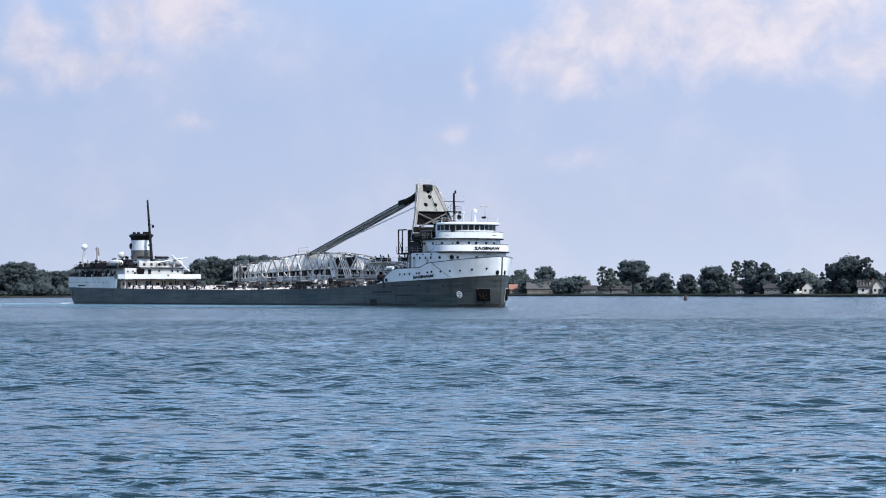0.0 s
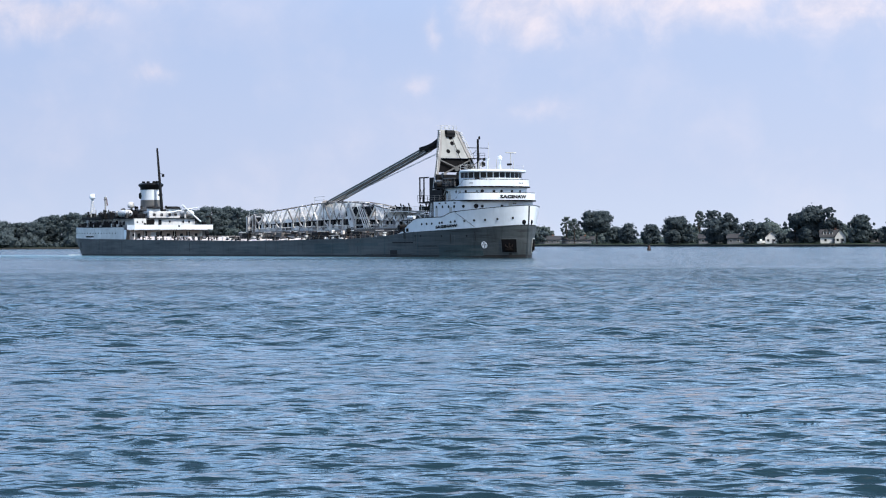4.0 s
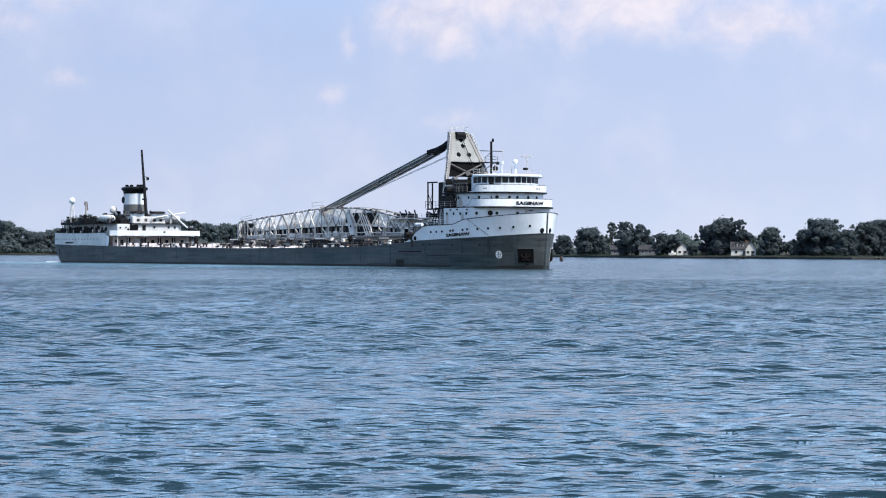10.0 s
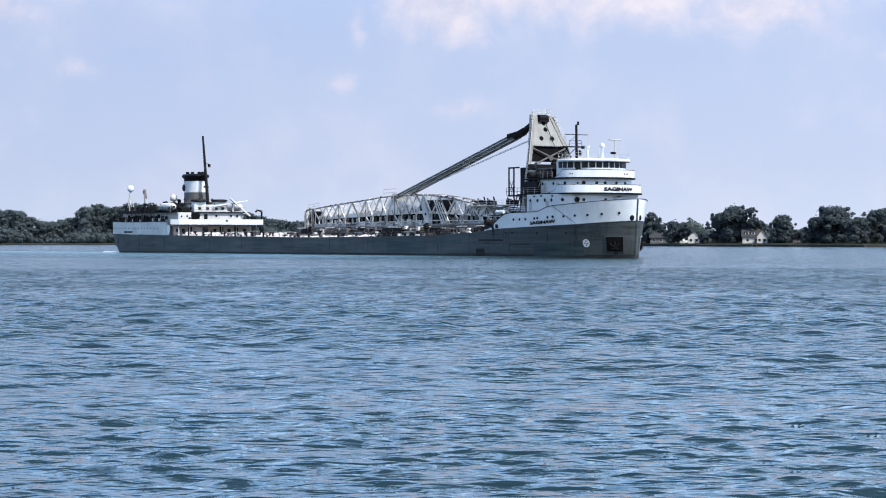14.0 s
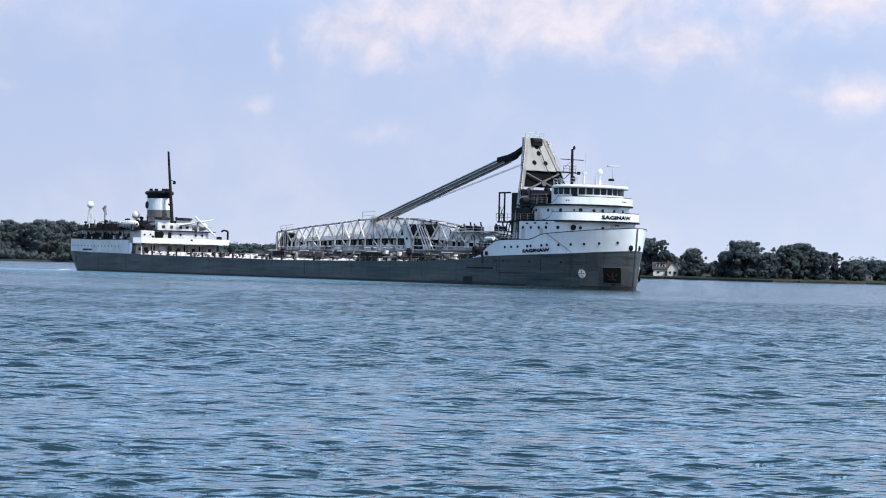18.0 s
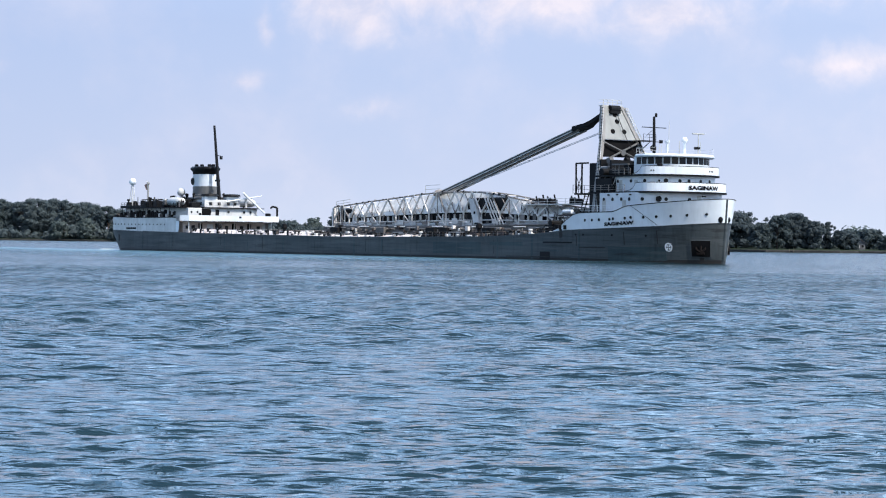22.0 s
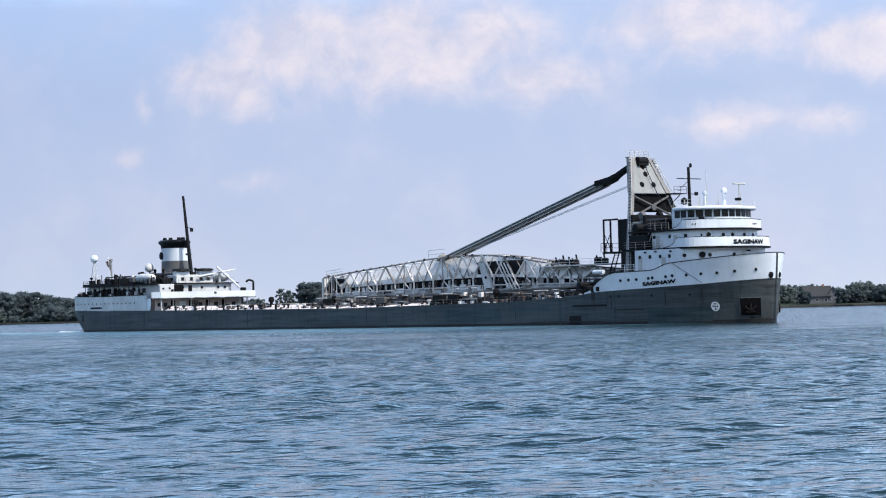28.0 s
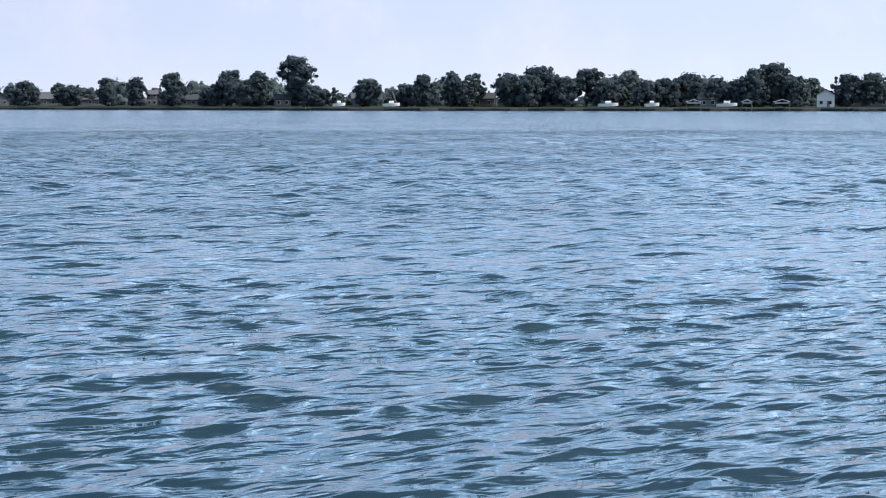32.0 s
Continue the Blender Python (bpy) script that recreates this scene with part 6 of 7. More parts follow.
# leaf colours are paled and blued to hold the haze of distance
LEAVES = [leaf_material("hazy_oak_leaves", (0.060, 0.080, 0.092), (0.076, 0.098, 0.106)),
          leaf_material("hazy_maple_leaves", (0.068, 0.091, 0.101), (0.086, 0.111, 0.116)),
          leaf_material("hazy_willow_leaves", (0.095, 0.121, 0.125), (0.123, 0.155, 0.146)),
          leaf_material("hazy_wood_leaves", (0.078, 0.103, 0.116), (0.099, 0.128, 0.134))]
BARK = plain("tree_bark", (0.055, 0.045, 0.038), 0.9, 0, 0.4, 1.0)


def clumps(rng, lobes, clump, dense=1.0, small=0.0):
    """Leafy lobes: a closed inner mass, and leaf sprays scattered over and out of it."""
    verts, faces = [], []
    for cx, cy, cz, r in lobes:
        b, nu, nv = len(verts), 7, 5
        for i in range(nv if r > small else 0):
            th = math.pi * (i + 0.5) / nv
            for j in range(nu):
                ph = 2 * math.pi * (j + 0.5 * (i % 2)) / nu
                q = 0.78 * r * (0.82 + 0.36 * rng.random())
                verts.append((cx + q * math.sin(th) * math.cos(ph), cy + q * math.sin(th) * math.sin(ph), max(0.1, cz + 0.85 * q * math.cos(th))))
        for i in range(nv - 1 if r > small else 0):
            for j in range(nu):
                k = (j + 1) % nu
                faces.append((b + i * nu + j, b + i * nu + k, b + (i + 1) * nu + k, b + (i + 1) * nu + j))
        n = int(dense * (22 * (r / 1.5) ** 1.35 + 9))
        d = rng.normal(size=(n, 3))
        d /= np.linalg.norm(d, axis=1)[:, None]
        rad = r * (0.62 + 0.72 * rng.random(n) ** 1.5)
        p = np.array([cx, cy, cz]) + d * rad[:, None] * np.array([1, 1, 0.88])
        t1 = np.cross(d, rng.normal(size=(n, 3)))
        t1 /= np.linalg.norm(t1, axis=1)[:, None]
        t2 = np.cross(d + 0.2 * rng.normal(size=(n, 3)), t1)
        t2 /= np.linalg.norm(t2, axis=1)[:, None]
        s = (clump * (0.5 + 1.0 * rng.random(n)))[:, None]
        b = len(verts)
        quad = np.stack([p - t1 * s - t2 * s * 0.7, p + t1 * s * 0.8 - t2 * s, p + t1 * s + t2 * s * 0.8, p - t1 * s * 0.7 + t2 * s], 1)
        quad = quad.reshape(-1, 3)
        quad[:, 2] = np.maximum(quad[:, 2], 0.1)
        verts.extend(quad.tolist())
        faces.extend([(b + 4 * k, b + 4 * k + 1, b + 4 * k + 2, b + 4 * k + 3) for k in range(n)])
    return verts, faces


def crown_mesh(rng, height, width, style):
    """Leafy lobes that fill the tree's outline, uneven, with gaps and stray tufts."""
    lobes = []
    base = {"round": 0.08, "oval": 0.06, "vase": 0.42, "mushroom": 0.10, "cone": 0.05, "open": 0.20}[style]
    airy = style in ("open", "cone")
    count = int((32 if airy else 36) + width * 1.7)
    for k in range(count):
        u = (k + rng.random()) / count
        a = rng.random() * 2 * math.pi
        if style == "cone":
            spread = 1.0 - 0.9 * u
        elif style == "mushroom":
            spread = 0.55 if u < 0.45 else 1.0 - 0.45 * max(0, u - 0.8) / 0.2
        elif style == "vase":
            spread = 0.72 + 0.7 * u - 1.25 * max(0, u - 0.4)
        else:
            spread = 0.88 + 0.12 * u / 0.4 if u < 0.4 else math.sqrt(max(0.03, 1 - ((u - 0.4) / 0.62) ** 2))
        r = width * (0.065 + 0.055 * rng.random() if airy else 0.085 + 0.065 * rng.random())
        room = max(0.1, spread * width / 2 - r * 0.9)
        rad = rng.random() ** 0.4 * room
        z = (base + (1 - base) * u) * height
        lobes.append((rad * math.cos(a), rad * math.sin(a), min(max(z, r * 0.8), height - r * 0.95), r))
    if style not in ("open", "cone", "vase"):                                    # the dark heart of the crown
        for u, q in ((0.30, 0.40), (0.52, 0.38), (0.72, 0.27)):
            lobes.insert(0, (0.0, 0.0, (base + (1 - base) * u) * height, min(width * q, height * 0.34)))
        count += 3
    for k in range(14):                                # stray tufts round the top
        u = 0.35 + 0.62 * rng.random()
        a = rng.random() * 2 * math.pi
        spread = math.sqrt(max(0.05, 1 - ((u - 0.4) / 0.64) ** 2))
        r = width * (0.03 + 0.045 * rng.random())
        lobes.append((math.cos(a) * spread * width * 0.46, math.sin(a) * spread * width * 0.46, (base + (1 - base) * u) * height, r))
    return *clumps(rng, lobes, 0.30 if height < 9 else 0.36, 1.0, width * 0.05), lobes[:count]


def tree(az, half_deg, top, back=8.0, style="round", leaf=0, seed=0, label=""):
    place = at_shore(az, back)
    ground_z = 1.2 if back < 60 else 1.9
    d = shore(az) + back
    height = d * math.tan(radians(top)) + EYE.z - ground_z
    width = 1.9 * d * math.tan(radians(half_deg))
    rng = np.random.default_rng(1000 + int(az * 100) % 9973 + seed)
    words = {"round": "broad dark green shade tree on the river bank", "oval": "tall dense dark green tree on the river bank",
             "vase": "spreading elm with a bare trunk on the river bank", "mushroom": "tall flat-topped tree standing above its neighbours",
             "cone": "pointed dark conifer on the river bank", "open": "airy pale green tree on the river bank"}
    ob = thing("tree", pose(place.x, place.y, ground_z), label or words[style], "tree", "trees on the far bank")
    verts, faces, lobes = crown_mesh(rng, height, width, style)
    crown = new("crown", mesh_of("crown", verts, faces, LEAVES[leaf]))
    crown.parent = ob
    g = Geo()
    r = 0.03 * height
    g.tube((0, 0, -0.3), (0.1 * r, 0, height * 0.5), r, 7, r * 0.6)
    for cx, cy, cz, lr in lobes[-12:]:
        g.tube((0.1 * r, 0, height * 0.3), (cx, cy, cz), r * 0.4, 5, r * 0.12)
    trunk = new("trunk", mesh_of("trunk", g.v, g.f, BARK))
    trunk.parent = ob
    return ob


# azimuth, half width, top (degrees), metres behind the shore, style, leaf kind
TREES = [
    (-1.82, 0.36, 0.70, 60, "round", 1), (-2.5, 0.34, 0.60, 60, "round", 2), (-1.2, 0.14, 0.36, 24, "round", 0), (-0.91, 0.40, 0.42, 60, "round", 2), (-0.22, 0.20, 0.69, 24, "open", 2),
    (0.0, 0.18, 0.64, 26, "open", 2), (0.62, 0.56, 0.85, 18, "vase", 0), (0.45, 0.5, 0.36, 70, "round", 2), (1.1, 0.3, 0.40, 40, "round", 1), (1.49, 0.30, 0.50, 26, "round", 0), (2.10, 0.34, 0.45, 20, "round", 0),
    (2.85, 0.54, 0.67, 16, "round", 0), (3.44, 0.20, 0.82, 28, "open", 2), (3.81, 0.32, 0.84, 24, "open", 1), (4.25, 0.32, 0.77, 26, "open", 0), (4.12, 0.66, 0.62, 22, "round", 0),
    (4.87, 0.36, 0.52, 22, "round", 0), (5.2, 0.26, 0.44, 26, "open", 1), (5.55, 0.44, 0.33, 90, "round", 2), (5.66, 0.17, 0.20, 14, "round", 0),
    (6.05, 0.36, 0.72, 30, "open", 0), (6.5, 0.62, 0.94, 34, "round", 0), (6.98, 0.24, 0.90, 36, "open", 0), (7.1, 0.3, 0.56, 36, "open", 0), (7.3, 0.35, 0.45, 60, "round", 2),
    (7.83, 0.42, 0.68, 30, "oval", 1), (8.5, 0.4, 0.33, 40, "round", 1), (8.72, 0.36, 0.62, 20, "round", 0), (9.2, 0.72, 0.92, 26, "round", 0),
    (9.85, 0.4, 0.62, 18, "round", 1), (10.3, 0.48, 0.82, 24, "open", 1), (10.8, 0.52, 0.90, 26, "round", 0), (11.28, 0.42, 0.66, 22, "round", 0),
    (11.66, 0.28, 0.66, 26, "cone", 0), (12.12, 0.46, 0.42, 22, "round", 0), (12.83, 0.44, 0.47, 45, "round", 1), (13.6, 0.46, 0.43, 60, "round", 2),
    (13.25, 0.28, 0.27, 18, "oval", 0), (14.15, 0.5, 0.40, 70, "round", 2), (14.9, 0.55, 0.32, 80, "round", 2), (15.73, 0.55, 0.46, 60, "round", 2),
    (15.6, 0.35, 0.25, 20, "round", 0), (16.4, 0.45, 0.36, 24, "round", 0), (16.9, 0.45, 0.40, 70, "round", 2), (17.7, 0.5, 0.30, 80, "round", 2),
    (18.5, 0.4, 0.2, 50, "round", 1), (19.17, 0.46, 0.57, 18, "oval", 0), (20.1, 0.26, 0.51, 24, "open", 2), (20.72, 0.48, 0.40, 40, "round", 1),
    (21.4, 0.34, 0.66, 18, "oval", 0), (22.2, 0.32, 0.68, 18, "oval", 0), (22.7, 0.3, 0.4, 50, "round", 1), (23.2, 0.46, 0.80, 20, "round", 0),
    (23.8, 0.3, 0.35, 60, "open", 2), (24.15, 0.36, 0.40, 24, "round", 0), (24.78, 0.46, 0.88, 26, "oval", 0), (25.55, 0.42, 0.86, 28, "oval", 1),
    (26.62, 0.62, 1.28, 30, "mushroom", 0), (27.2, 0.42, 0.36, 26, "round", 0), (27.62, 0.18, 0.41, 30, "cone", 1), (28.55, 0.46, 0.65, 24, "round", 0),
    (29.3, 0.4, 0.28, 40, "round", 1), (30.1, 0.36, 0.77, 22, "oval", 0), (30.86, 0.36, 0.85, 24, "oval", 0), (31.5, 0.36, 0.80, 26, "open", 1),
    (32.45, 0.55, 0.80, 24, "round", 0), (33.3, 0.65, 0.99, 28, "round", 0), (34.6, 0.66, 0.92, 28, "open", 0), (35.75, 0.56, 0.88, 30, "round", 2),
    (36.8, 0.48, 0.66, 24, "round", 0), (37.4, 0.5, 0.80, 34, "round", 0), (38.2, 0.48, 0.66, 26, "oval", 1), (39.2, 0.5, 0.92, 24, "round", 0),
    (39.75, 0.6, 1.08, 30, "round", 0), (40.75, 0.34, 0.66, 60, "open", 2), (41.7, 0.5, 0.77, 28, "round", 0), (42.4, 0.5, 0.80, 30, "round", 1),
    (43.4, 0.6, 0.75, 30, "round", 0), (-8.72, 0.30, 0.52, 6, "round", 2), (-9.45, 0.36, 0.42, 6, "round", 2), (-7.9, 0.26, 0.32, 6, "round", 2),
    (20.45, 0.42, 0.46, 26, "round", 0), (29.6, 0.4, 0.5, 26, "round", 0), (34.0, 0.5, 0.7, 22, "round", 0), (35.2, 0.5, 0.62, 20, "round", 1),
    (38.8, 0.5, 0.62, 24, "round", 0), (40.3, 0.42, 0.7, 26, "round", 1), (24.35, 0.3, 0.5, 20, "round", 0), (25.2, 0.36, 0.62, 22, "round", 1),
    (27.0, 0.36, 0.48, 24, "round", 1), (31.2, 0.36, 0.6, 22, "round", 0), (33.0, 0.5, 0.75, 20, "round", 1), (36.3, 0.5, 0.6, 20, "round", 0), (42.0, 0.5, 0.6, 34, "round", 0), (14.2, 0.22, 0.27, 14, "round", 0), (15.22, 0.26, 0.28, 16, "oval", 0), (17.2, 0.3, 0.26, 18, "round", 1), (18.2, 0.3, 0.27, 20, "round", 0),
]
for k, (az, w, topd, back, style, leaf) in enumerate(TREES):
    tree(az, w, topd, back, style, leaf, k)
WOOD_TOP = [(-18.6, 0.82), (-16.0, 0.86), (-15.8, 0.64), (-14.8, 0.66), (-14.5, 0.84), (-13.3, 0.88), (-12.95, 0.72), (-12.75, 0.56), (-12.3, 0.54), (-11.6, 0.68),
            (-11.4, 0.94), (-11.1, 1.0), (-10.5, 0.96), (-9.9, 1.08), (-9.4, 1.0), (-8.7, 0.95), (-8.1, 0.87), (-7.6, 0.78), (-6.8, 0.77), (-6.4, 0.62), (-5.9, 0.56),
            (-4.5, 0.52), (-3.2, 0.55), (-2.6, 0.36), (-0.9, 0.34)]
wood = np.random.default_rng(5)
for k in range(60):
    az = -18.5 + 0.295 * k + 0.1 * wood.random()
    t = lerp_table(WOOD_TOP, az) * (0.94 + 0.08 * wood.random())
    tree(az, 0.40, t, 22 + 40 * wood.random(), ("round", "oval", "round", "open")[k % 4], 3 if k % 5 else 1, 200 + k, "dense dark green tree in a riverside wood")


def thicket(name, az0, az1, step, back, height, label, seed, leaf, clump, dense=0.7):
    """A belt of bushes: far too many to count."""
    rng = np.random.default_rng(seed)
    lobes = []
    az = az0
    while az < az1:
        p = at_shore(az, back + 14 * rng.random())
        h = height * (0.45 + 0.75 * rng.random()) * (0.75 + 0.35 * math.sin(az * 2.7))
        lobes.append((p.x, p.y, 1.2 + h * 0.45, h * 0.62))
        if h > 2.5:
            lobes.append((p.x + rng.normal() * 2, p.y + rng.normal() * 2, 1.2 + h * 0.8, h * 0.42))
        az += step * (0.6 + 0.8 * rng.random())
    verts, faces = clumps(rng, lobes, clump, dense)
    tagged(new(name, mesh_of(name, verts, faces, LEAVES[leaf])), label, "bushes", kind="stuff")


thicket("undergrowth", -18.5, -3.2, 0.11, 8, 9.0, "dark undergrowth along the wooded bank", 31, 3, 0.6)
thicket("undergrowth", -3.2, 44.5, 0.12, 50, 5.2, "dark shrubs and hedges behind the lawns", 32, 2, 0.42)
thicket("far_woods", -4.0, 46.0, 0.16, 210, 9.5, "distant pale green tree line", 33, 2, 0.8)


# ---------------------------------------------------------------- houses, boats, docks
SIDING = [plain("white_siding", (0.56, 0.56, 0.55), 0.6, 0, 0.1), plain("tan_siding", (0.125, 0.112, 0.105), 0.7, 0, 0.15),
          plain("grey_siding", (0.12, 0.125, 0.14), 0.7, 0, 0.15), plain("brick_red", (0.28, 0.13, 0.09), 0.8, 0, 0.3)]
ROOFS = [plain("dark_shingle", (0.028, 0.029, 0.034), 0.85, 0, 0.3), plain("grey_shingle", (0.075, 0.077, 0.084), 0.85, 0, 0.3),
         plain("orange_tile", (0.26, 0.13, 0.10), 0.8, 0, 0.3)]
WHITEPAINT = plain("white_boat_paint", (0.75, 0.75, 0.74), 0.4, 0, 0.1)
TIMBER = plain("weathered_timber", (0.13, 0.11, 0.09), 0.85, 0, 0.35)


def house(az, width, depth, eaves, ridge, wall, roof, back=26.0, gable=False, label=""):
    """A house that faces the river; gable: its gable end looks at the water."""
    p = at_shore(az, back + 8)
    ob = thing("house", pose(p.x, p.y, 1.35, 0, 0, -az), label, "house", "houses on the far bank")
    w, d = width / 2, depth / 2
    body = part("wall", Geo().box(-w, w, -d, d, -0.4, eaves), SIDING[wall], ob)
    g, o = Geo(), 0.5
    if gable:
        g.quad_strip([[(-w - o, y, eaves - 0.25), (0, y, ridge), (w + o, y, eaves - 0.25), (w + o, y, eaves), (0, y, ridge + 0.3), (-w - o, y, eaves)] for y in (-d - o, d + o)], True, True)
        part("gable_end", Geo().quad_strip([[(-w, y, eaves), (w, y, eaves), (0, y, ridge)] for y in (-d, -d + 0.3)], True, True), SIDING[wall], ob)
    else:
        g.quad_strip([[(x, -d - o, eaves - 0.25), (x, 0, ridge), (x, d + o, eaves - 0.25), (x, d + o, eaves), (x, 0, ridge + 0.3), (x, -d - o, eaves)] for x in (-w - o, w + o)], True, True)
        part("gable_end", Geo().quad_strip([[(x, -d, eaves), (x, d, eaves), (x, 0, ridge)] for x in (-w, -w + 0.3)], True, True), SIDING[wall], ob)
        part("gable_end", Geo().quad_strip([[(x, -d, eaves), (x, d, eaves), (x, 0, ridge)] for x in (w - 0.3, w)], True, True), SIDING[wall], ob)
    part("roof", g, ROOFS[roof], ob)
    n = max(2, int(width / 3.2))
    storeys = 2 if eaves > 4.5 else 1
    for s in range(storeys):
        for k in range(n):
            x = -w + width * (k + 0.5) / n
            z = 0.9 + 2.7 * s
            win = part("window", Geo().box(x - 0.65, x + 0.65, -d - 0.06, -d + 0.1, z, z + 1.3), SIDING[0], ob)
            part("pane", Geo().box(x - 0.52, x + 0.52, -d - 0.09, -d, z + 0.12, z + 1.18), GLASS, win)
    part("door", Geo().box(-0.5 + w * 0.3, 0.5 + w * 0.3, -d - 0.08, -d, 0.0, 2.1), SIDING[2], ob)
    if "dormers" in label:
        for x in (-w * 0.55, w * 0.05):
            dorm = part("dormer", Geo().box(x - 0.8, x + 0.8, -d * 0.75, 0, eaves, ridge - 0.5), SIDING[wall], ob)
            part("dormer_roof", Geo().quad_strip([[(x - 1.0, y, ridge - 0.6), (x, y, ridge + 0.2), (x + 1.0, y, ridge - 0.6)] for y in (-d * 0.85, 0)], True, True), ROOFS[roof], dorm)
            part("pane", Geo().box(x - 0.4, x + 0.4, -d * 0.75 - 0.06, -d * 0.75, ridge - 1.9, ridge - 0.9), GLASS, dorm)
    if not gable:
        part("chimney", Geo().box(w * 0.4, w * 0.4 + 0.8, -0.4, 0.4, ridge - 0.8, ridge + 1.0), SIDING[3], ob)
    return ob


HOUSES = [
    (-2.55, 12, 9, 3.2, 6.2, 1, 2, 24, False, "buff house with an orange tiled roof"), (-1.95, 17, 10, 3.4, 7.4, 1, 1, 30, False, "tan house with a grey shingle roof"),
    (-0.75, 16, 9, 2.9, 5.0, 2, 0, 34, False, "low grey house under trees"), (0.1, 20, 9, 2.8, 4.6, 2, 0, 36, False, "long low grey house under trees"),
    (3.75, 12, 8, 2.8, 4.8, 2, 0, 30, False, "low dark house under trees"), (4.6, 14, 8, 2.8, 4.6, 2, 0, 30, False, "low grey riverside house"),
    (5.40, 5.5, 7, 3.0, 5.8, 0, 0, 20, True, "small white gabled house"), (6.25, 12, 8, 3.0, 5.4, 1, 1, 32, False, "tan bungalow under a large tree"),
    (7.0, 9, 7, 3.0, 6.0, 0, 0, 24, False, "white house with a dark roof and dormers"), (7.26, 4.6, 8, 3.0, 6.2, 0, 0, 21, True, "white gabled wing of a riverside house"),
    (7.92, 13, 8, 2.9, 5.2, 2, 1, 30, False, "grey bungalow with a pale roof"), (12.55, 4.0, 5, 3.0, 4.4, 2, 1, 26, True, "small grey boathouse among trees"),
    (14.55, 11, 9, 3.2, 7.4, 2, 0, 24, False, "dark house with a steep shingle roof"), (14.98, 5, 9, 3.2, 7.2, 2, 0, 22, True, "dark gabled house wing"),
    (16.75, 9, 7, 2.8, 5.0, 1, 1, 26, False, "small tan cottage among trees"), (17.75, 14, 8, 2.8, 4.4, 2, 1, 28, False, "long low grey house"), (18.55, 7, 7, 3.2, 5.6, 2, 0, 24, True, "grey gabled cottage among trees"),
    (19.95, 10, 8, 3.0, 5.6, 2, 1, 34, False, "grey bungalow with a pale roof"), (20.95, 12, 8, 2.8, 4.8, 2, 1, 34, False, "low grey house with a wide roof"),
    (22.62, 4.2, 7, 4.8, 6.2, 1, 1, 24, False, "two-storey tan house between trees"), (23.75, 10, 8, 2.7, 4.2, 2, 0, 30, False, "low dark house with a flat roof"),
    (26.2, 6, 6, 2.8, 4.4, 1, 0, 16, False, "small house under a tall tree"), (28.35, 6, 6, 3.0, 4.8, 2, 1, 26, False, "grey house among trees"),
    (31.75, 8, 7, 3.0, 4.8, 1, 0, 26, False, "tan house among trees"), (32.55, 5, 6, 4.8, 6.8, 2, 1, 30, True, "tall grey gabled house among trees"),
    (37.95, 6, 7, 2.8, 4.4, 2, 1, 18, False, "grey boathouse with blue grey roof"), (41.12, 6, 7, 4.2, 6.0, 0, 0, 18, True, "bright white house by the water"),
    (42.25, 14, 8, 2.7, 4.4, 1, 0, 24, False, "low tan house on the bank"),
]
for row in HOUSES:
    house(*row)


def motor_boat(az, length, back, label):
    p = at_shore(az, back)
    ob = thing("motor_boat", pose(p.x, p.y, 1.55, 0, 0, -az), label, "boat", "boats along the far bank")
    L = length / 2
    rings = []
    for k in range(9):
        t = k / 8
        w = 1.1 * (1 - max(0, t - 0.5) ** 2 * 3.9)
        rings.append([(-L + length * t, -w, 0.9 + 0.35 * t), (-L + length * t, -w * 0.7, -0.1 + 0.3 * t * t), (-L + length * t, w * 0.7, -0.1 + 0.3 * t * t), (-L + length * t, w, 0.9 + 0.35 * t)])
    part("boat_hull", Geo().quad_strip(rings, True, True), WHITEPAINT, ob)
    part("cabin", Geo().box(-L * 0.3, L * 0.35, -0.8, 0.8, 0.9, 1.9, 0.2), WHITEPAINT, ob)
    part("windscreen", Geo().box(L * 0.30, L * 0.42, -0.7, 0.7, 1.2, 1.8, 0.05), GLASS, ob)
    part("cradle", Geo().box(-L * 0.6, L * 0.6, -0.7, 0.7, -0.5, 0.0), TIMBER, ob)


for az, ln, back in ((5.12, 3.6, 8), (27.75, 4.5, 8), (29.2, 6, 8), (35.2, 7, 9), (36.4, 5, 6), (38.45, 7, 8)):
    motor_boat(az, ln, back, "small white motor boat laid up on the bank")


def boat_lift(az, w, label):
    p = at_shore(az, -3.0)
    ob = thing("boat_lift", pose(p.x, p.y, 0, 0, 0, -az), label, "boat lift", "boat lifts along the far bank")
    for x in (-w / 2, w / 2):
        for y in (-2.0, 2.0):
            part("pile", Geo().tube((x, y, -0.8), (x, y, 3.2), 0.13, 6), TIMBER, ob)
    part("canopy", Geo().quad_strip([[(-w / 2 - 0.3, y, 3.2), (0, y, 4.0), (w / 2 + 0.3, y, 3.2), (w / 2 + 0.3, y, 3.0), (0, y, 3.8), (-w / 2 - 0.3, y, 3.0)] for y in (-2.6, 2.6)], True, True), WHITEPAINT, ob)
    part("beam", Geo().box(-w / 2, w / 2, -2.1, -1.9, 2.6, 2.9).box(-w / 2, w / 2, 1.9, 2.1, 2.6, 2.9), WHITEPAINT, ob)
    part("deck", Geo().box(-w / 2 - 1.2, -w / 2 + 0.2, -2.5, 3.2, 0.8, 0.95), TIMBER, ob)


for az, w in ((37.55, 4.6), (39.95, 5.0), (39.0, 3.0)):
    boat_lift(az, w, "small boat lift with a white canopy at the seawall")


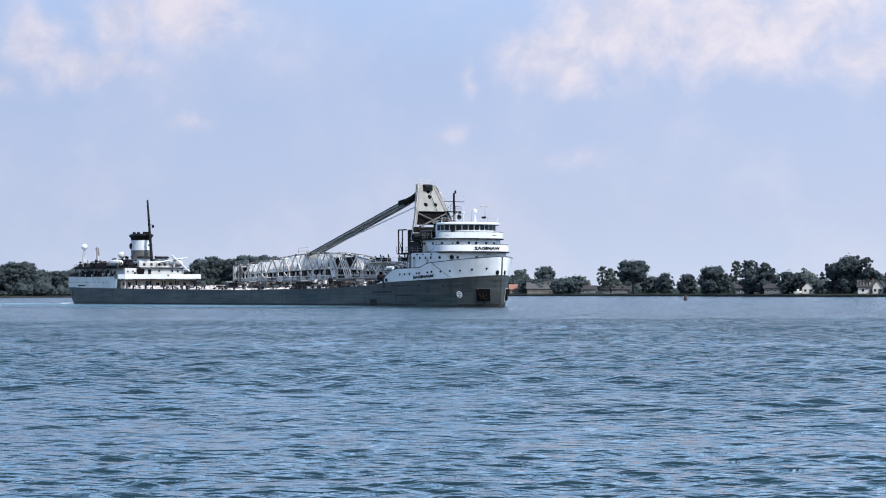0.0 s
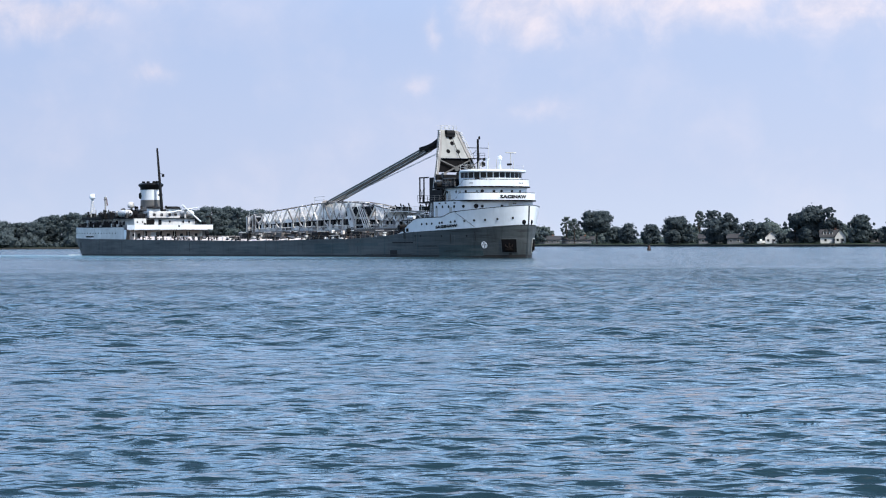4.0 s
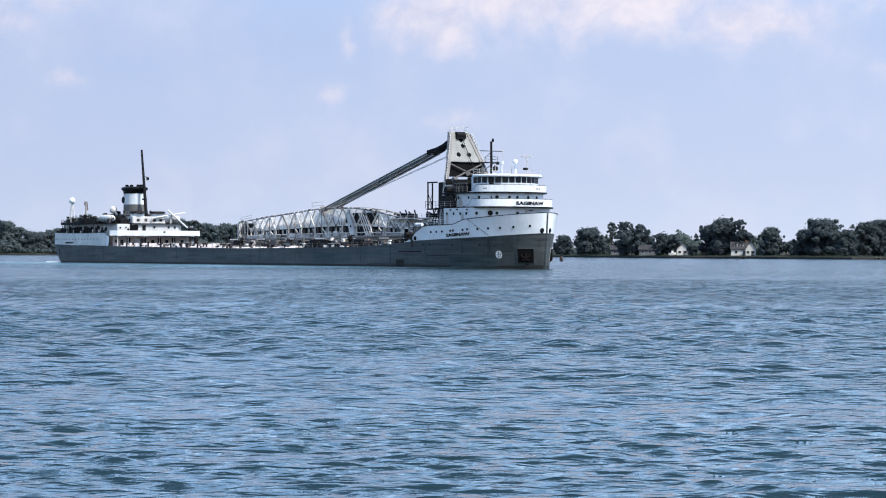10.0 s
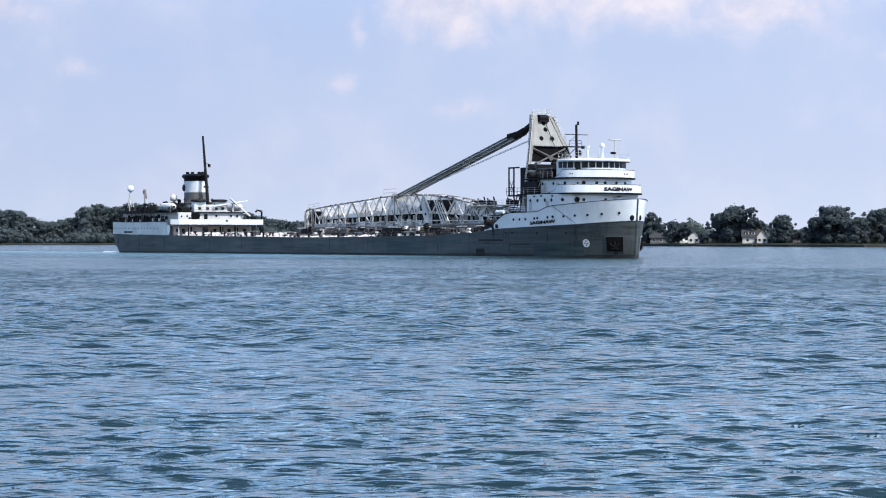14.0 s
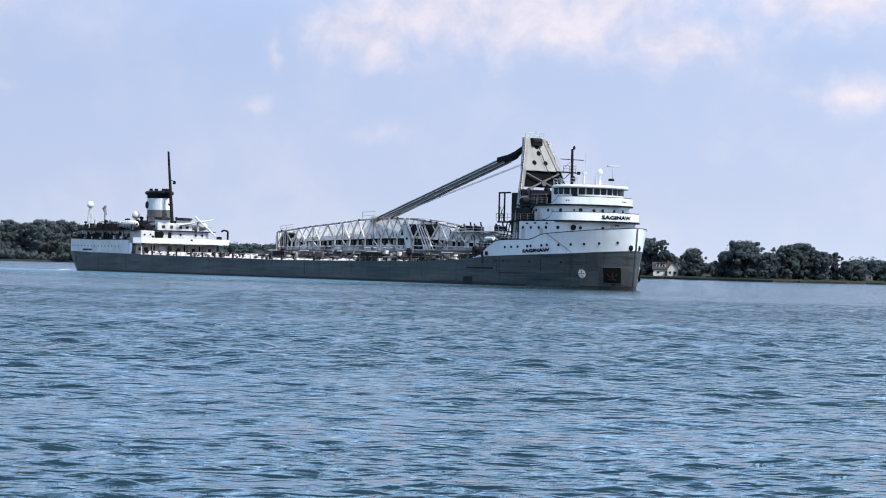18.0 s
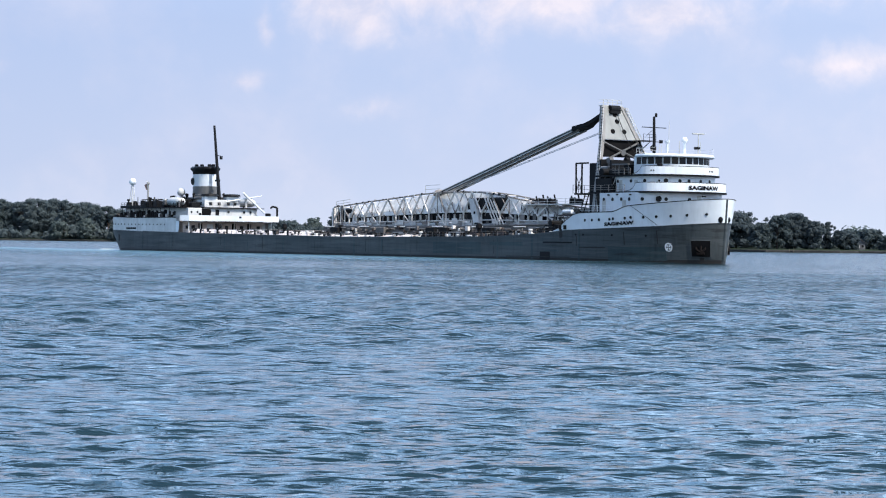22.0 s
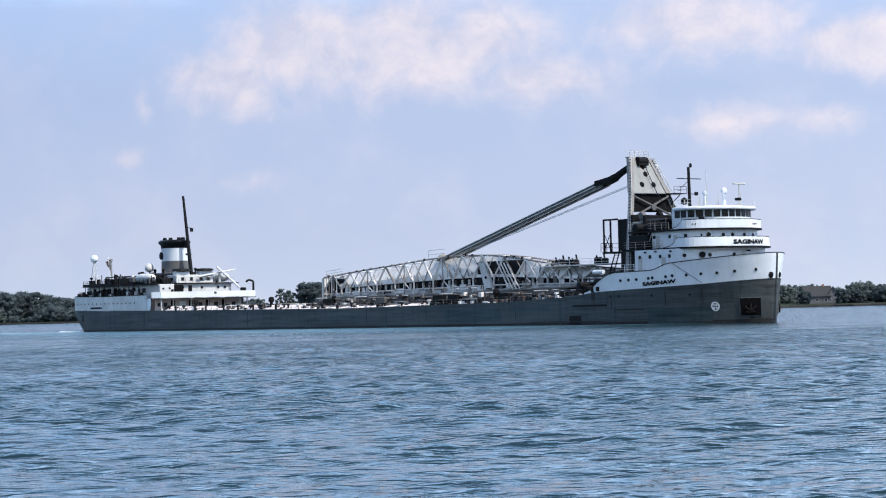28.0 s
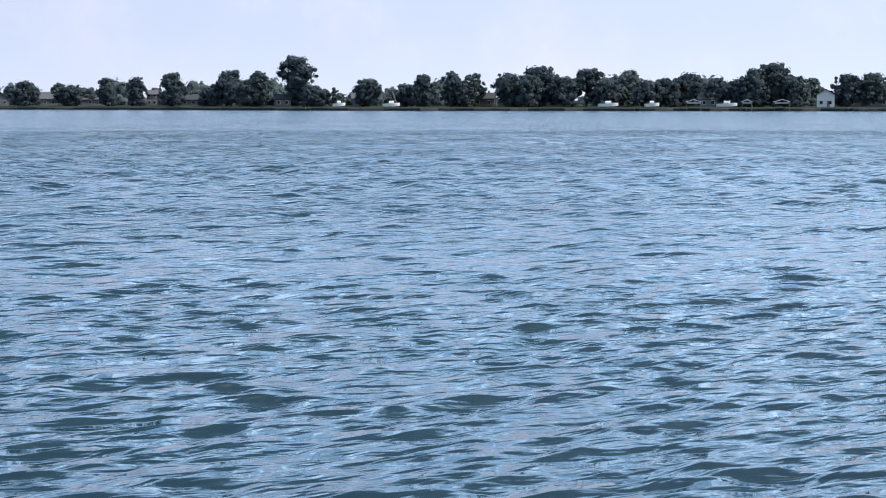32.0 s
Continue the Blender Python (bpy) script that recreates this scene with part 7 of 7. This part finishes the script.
def dock(az, length):
    p = at_shore(az, -length / 2 + 1.5)
    ob = thing("dock", pose(p.x, p.y, 0, 0, 0, -az), "weathered timber dock reaching out from the seawall", "dock", "docks along the far bank")
    for k in range(int(length / 0.5)):
        part("plank", Geo().box(-0.9, 0.9, -length / 2 + 0.5 * k, -length / 2 + 0.5 * k + 0.44, 0.85, 0.92), TIMBER, ob)
    for y in (-length / 2 + 0.3, 0, length / 2 - 0.3):
        for x in (-0.9, 0.9):
            part("pile", Geo().tube((x, y, -0.8), (x, y, 1.5), 0.12, 6), TIMBER, ob)


for az, ln in ((7.05, 6), (10.7, 7), (26.9, 6), (36.0, 8), (38.9, 8), (41.8, 6)):
    dock(az, ln)


def swing_arch():
    p = at_shore(29.15, 14)
    ob = thing("garden_arch", pose(p.x, p.y, 1.2, 0, 0, -29), "pale timber A-shaped garden arch", "arch")
    for s in (-1, 1):
        part("arch_leg", Geo().tube((s * 3.0, 0, 0), (s * 0.6, 0, 6.4), 0.22, 6), SIDING[1], ob)
    part("arch_bar", Geo().tube((-1.0, 0, 6.2), (1.0, 0, 6.2), 0.2, 6).tube((-1.8, 0, 3.2), (1.8, 0, 3.2), 0.12, 6), SIDING[1], ob)


swing_arch()


def light_pole(az, h, back):
    p = at_shore(az, back)
    ob = thing("utility_pole", pose(p.x, p.y, 1.2, 0, 0, -az), "grey timber utility pole on the bank", "pole", "poles on the far bank")
    part("pole", Geo().tube((0, 0, -0.5), (0, 0, h), 0.16, 6, 0.1), TIMBER, ob)
    part("cross_arm", Geo().box(-1.1, 1.1, -0.08, 0.08, h - 0.9, h - 0.7), TIMBER, ob)


for az, h, back in ((32.1, 7.5, 14), (9.05, 8.0, 18), (-4.6, 9.0, 20)):
    light_pole(az, h, back)


def channel_buoy():
    a, d = radians(2.06), 640.0
    ob = thing("channel_buoy", pose(d * math.sin(a), d * math.cos(a), 0), "dark red channel buoy afloat in the river", "buoy")
    red = paint("buoy_red_paint", (0.022, 0.011, 0.011), 0.5)
    part("body", Geo().lathe(0, 0, [(0.5, -0.9), (0.62, -0.3), (0.62, 0.5), (0.5, 0.6), (0.45, 1.5), (0.2, 1.6)], 14), red, ob, "", True)
    part("lantern", Geo().lathe(0, 0, [(0.12, 1.55), (0.2, 1.6), (0.2, 2.0), (0.05, 2.15)], 10), GEAR, ob)


channel_buoy()


# ---------------------------------------------------------------- foam that runs with the ship
def foam_material():
    m = Nodes("white_foam")
    n = m.noise(1.6, 6, m.coords((0.6, 1.2, 1)))
    m.put(m.bsdf, "Base Color", m.ramp(n, [(0.35, (0.25, 0.36, 0.40)), (0.6, (0.78, 0.82, 0.84))]))
    m.put(m.bsdf, "Roughness", 0.6)
    m.bump(n, 0.8, 0.2)
    return m.mat


FOAM = foam_material()


def wash():
    rng = np.random.default_rng(8)
    ob = thing("wake_foam", pose(0, 0, 0), "white broken foam at the ship's stern", "foam", kind="stuff")
    for name, n, place in (("stern_wash", 700, lambda u, v: (3.6 - 16 * u ** 1.5, -1.6 + 7 * (v - 0.5), 1.9 * (1 - u) ** 2.2 * v + 0.22)),):
        g = Geo()
        for k in range(n):
            u, v = rng.random(), rng.random()
            x, y, z = place(u, v)
            s = 0.14 + 0.36 * rng.random()
            L = s * (1.5 + 2.5 * rng.random())
            g.quad_strip([[(x - L, y, z - 0.2), (x, y - s, z - 0.2), (x + L, y, z - 0.2), (x, y + s, z - 0.2)],
                          [(x - L * 0.4, y, z + 0.1 * rng.random()), (x, y - s * 0.4, z + 0.12), (x + L * 0.4, y, z + 0.08), (x, y + s * 0.4, z + 0.1)]], True, True)
        part(name, g, FOAM, ob)
    return ob


def slick_material():
    m = Nodes("sky_sheen_water")
    fine = m.noise(0.9, 4, m.coords((0.25, 1.0, 1.0)), 0.6)
    patch = m.noise(0.05, 4, m.coords((0.35, 1.0, 1.0)), 0.65)
    # pale blue base puts the sky's reflection into the colour
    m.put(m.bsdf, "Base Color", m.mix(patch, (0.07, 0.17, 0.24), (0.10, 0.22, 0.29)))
    m.put(m.bsdf, "Roughness", 0.28)
    m.put(m.bsdf, "IOR", 1.34)
    m.bump(fine, 0.8, 0.5)
    sep = m.n.new("ShaderNodeSeparateXYZ")
    m.l.new(m.coords(), sep.inputs[0])
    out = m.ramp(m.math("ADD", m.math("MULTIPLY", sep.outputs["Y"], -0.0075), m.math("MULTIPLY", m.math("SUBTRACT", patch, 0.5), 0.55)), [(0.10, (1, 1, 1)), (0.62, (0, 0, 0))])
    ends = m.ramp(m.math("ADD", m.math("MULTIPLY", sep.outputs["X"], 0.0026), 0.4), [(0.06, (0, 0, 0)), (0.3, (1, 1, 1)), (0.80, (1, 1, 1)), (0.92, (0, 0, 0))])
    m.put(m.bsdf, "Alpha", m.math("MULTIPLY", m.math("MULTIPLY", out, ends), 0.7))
    return m.mat


def slick():
    """Water smoothed by the hull; its pale base colour stands in for reflected sky."""
    rng = np.random.default_rng(12)
    g = Geo()
    rings = []
    for k in range(61):
        x = -140 + 340 * k / 60
        w = 95 + 12 * rng.random()
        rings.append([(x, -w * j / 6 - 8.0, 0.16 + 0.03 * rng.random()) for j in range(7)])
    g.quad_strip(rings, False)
    ob = thing("sky_sheen_water", pose(0, 0, 0), "smooth water beside the ship, sky sheen in its pale colour", "wake", kind="stuff")
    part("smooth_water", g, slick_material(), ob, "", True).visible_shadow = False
    return ob


foam = wash()
wake = slick()


# ---------------------------------------------------------------- motion
def motions():
    walk(freighter, [(t, pose(x, y, 0, 0, 0, a)) for t, x, y, a in COURSE])
    walk(wake, [(t, pose(x, y, 0, 0, 0, a)) for t, x, y, a in COURSE])
    walk(foam, [(t, pose(x, y, 0, 0, 0, a)) for t, x, y, a in COURSE])
    walk(water, [(0, pose(0, 0, 0)), (16, pose(3.0, -3.5, 0)), (32, pose(6.0, -7.0, 0))])


motions()
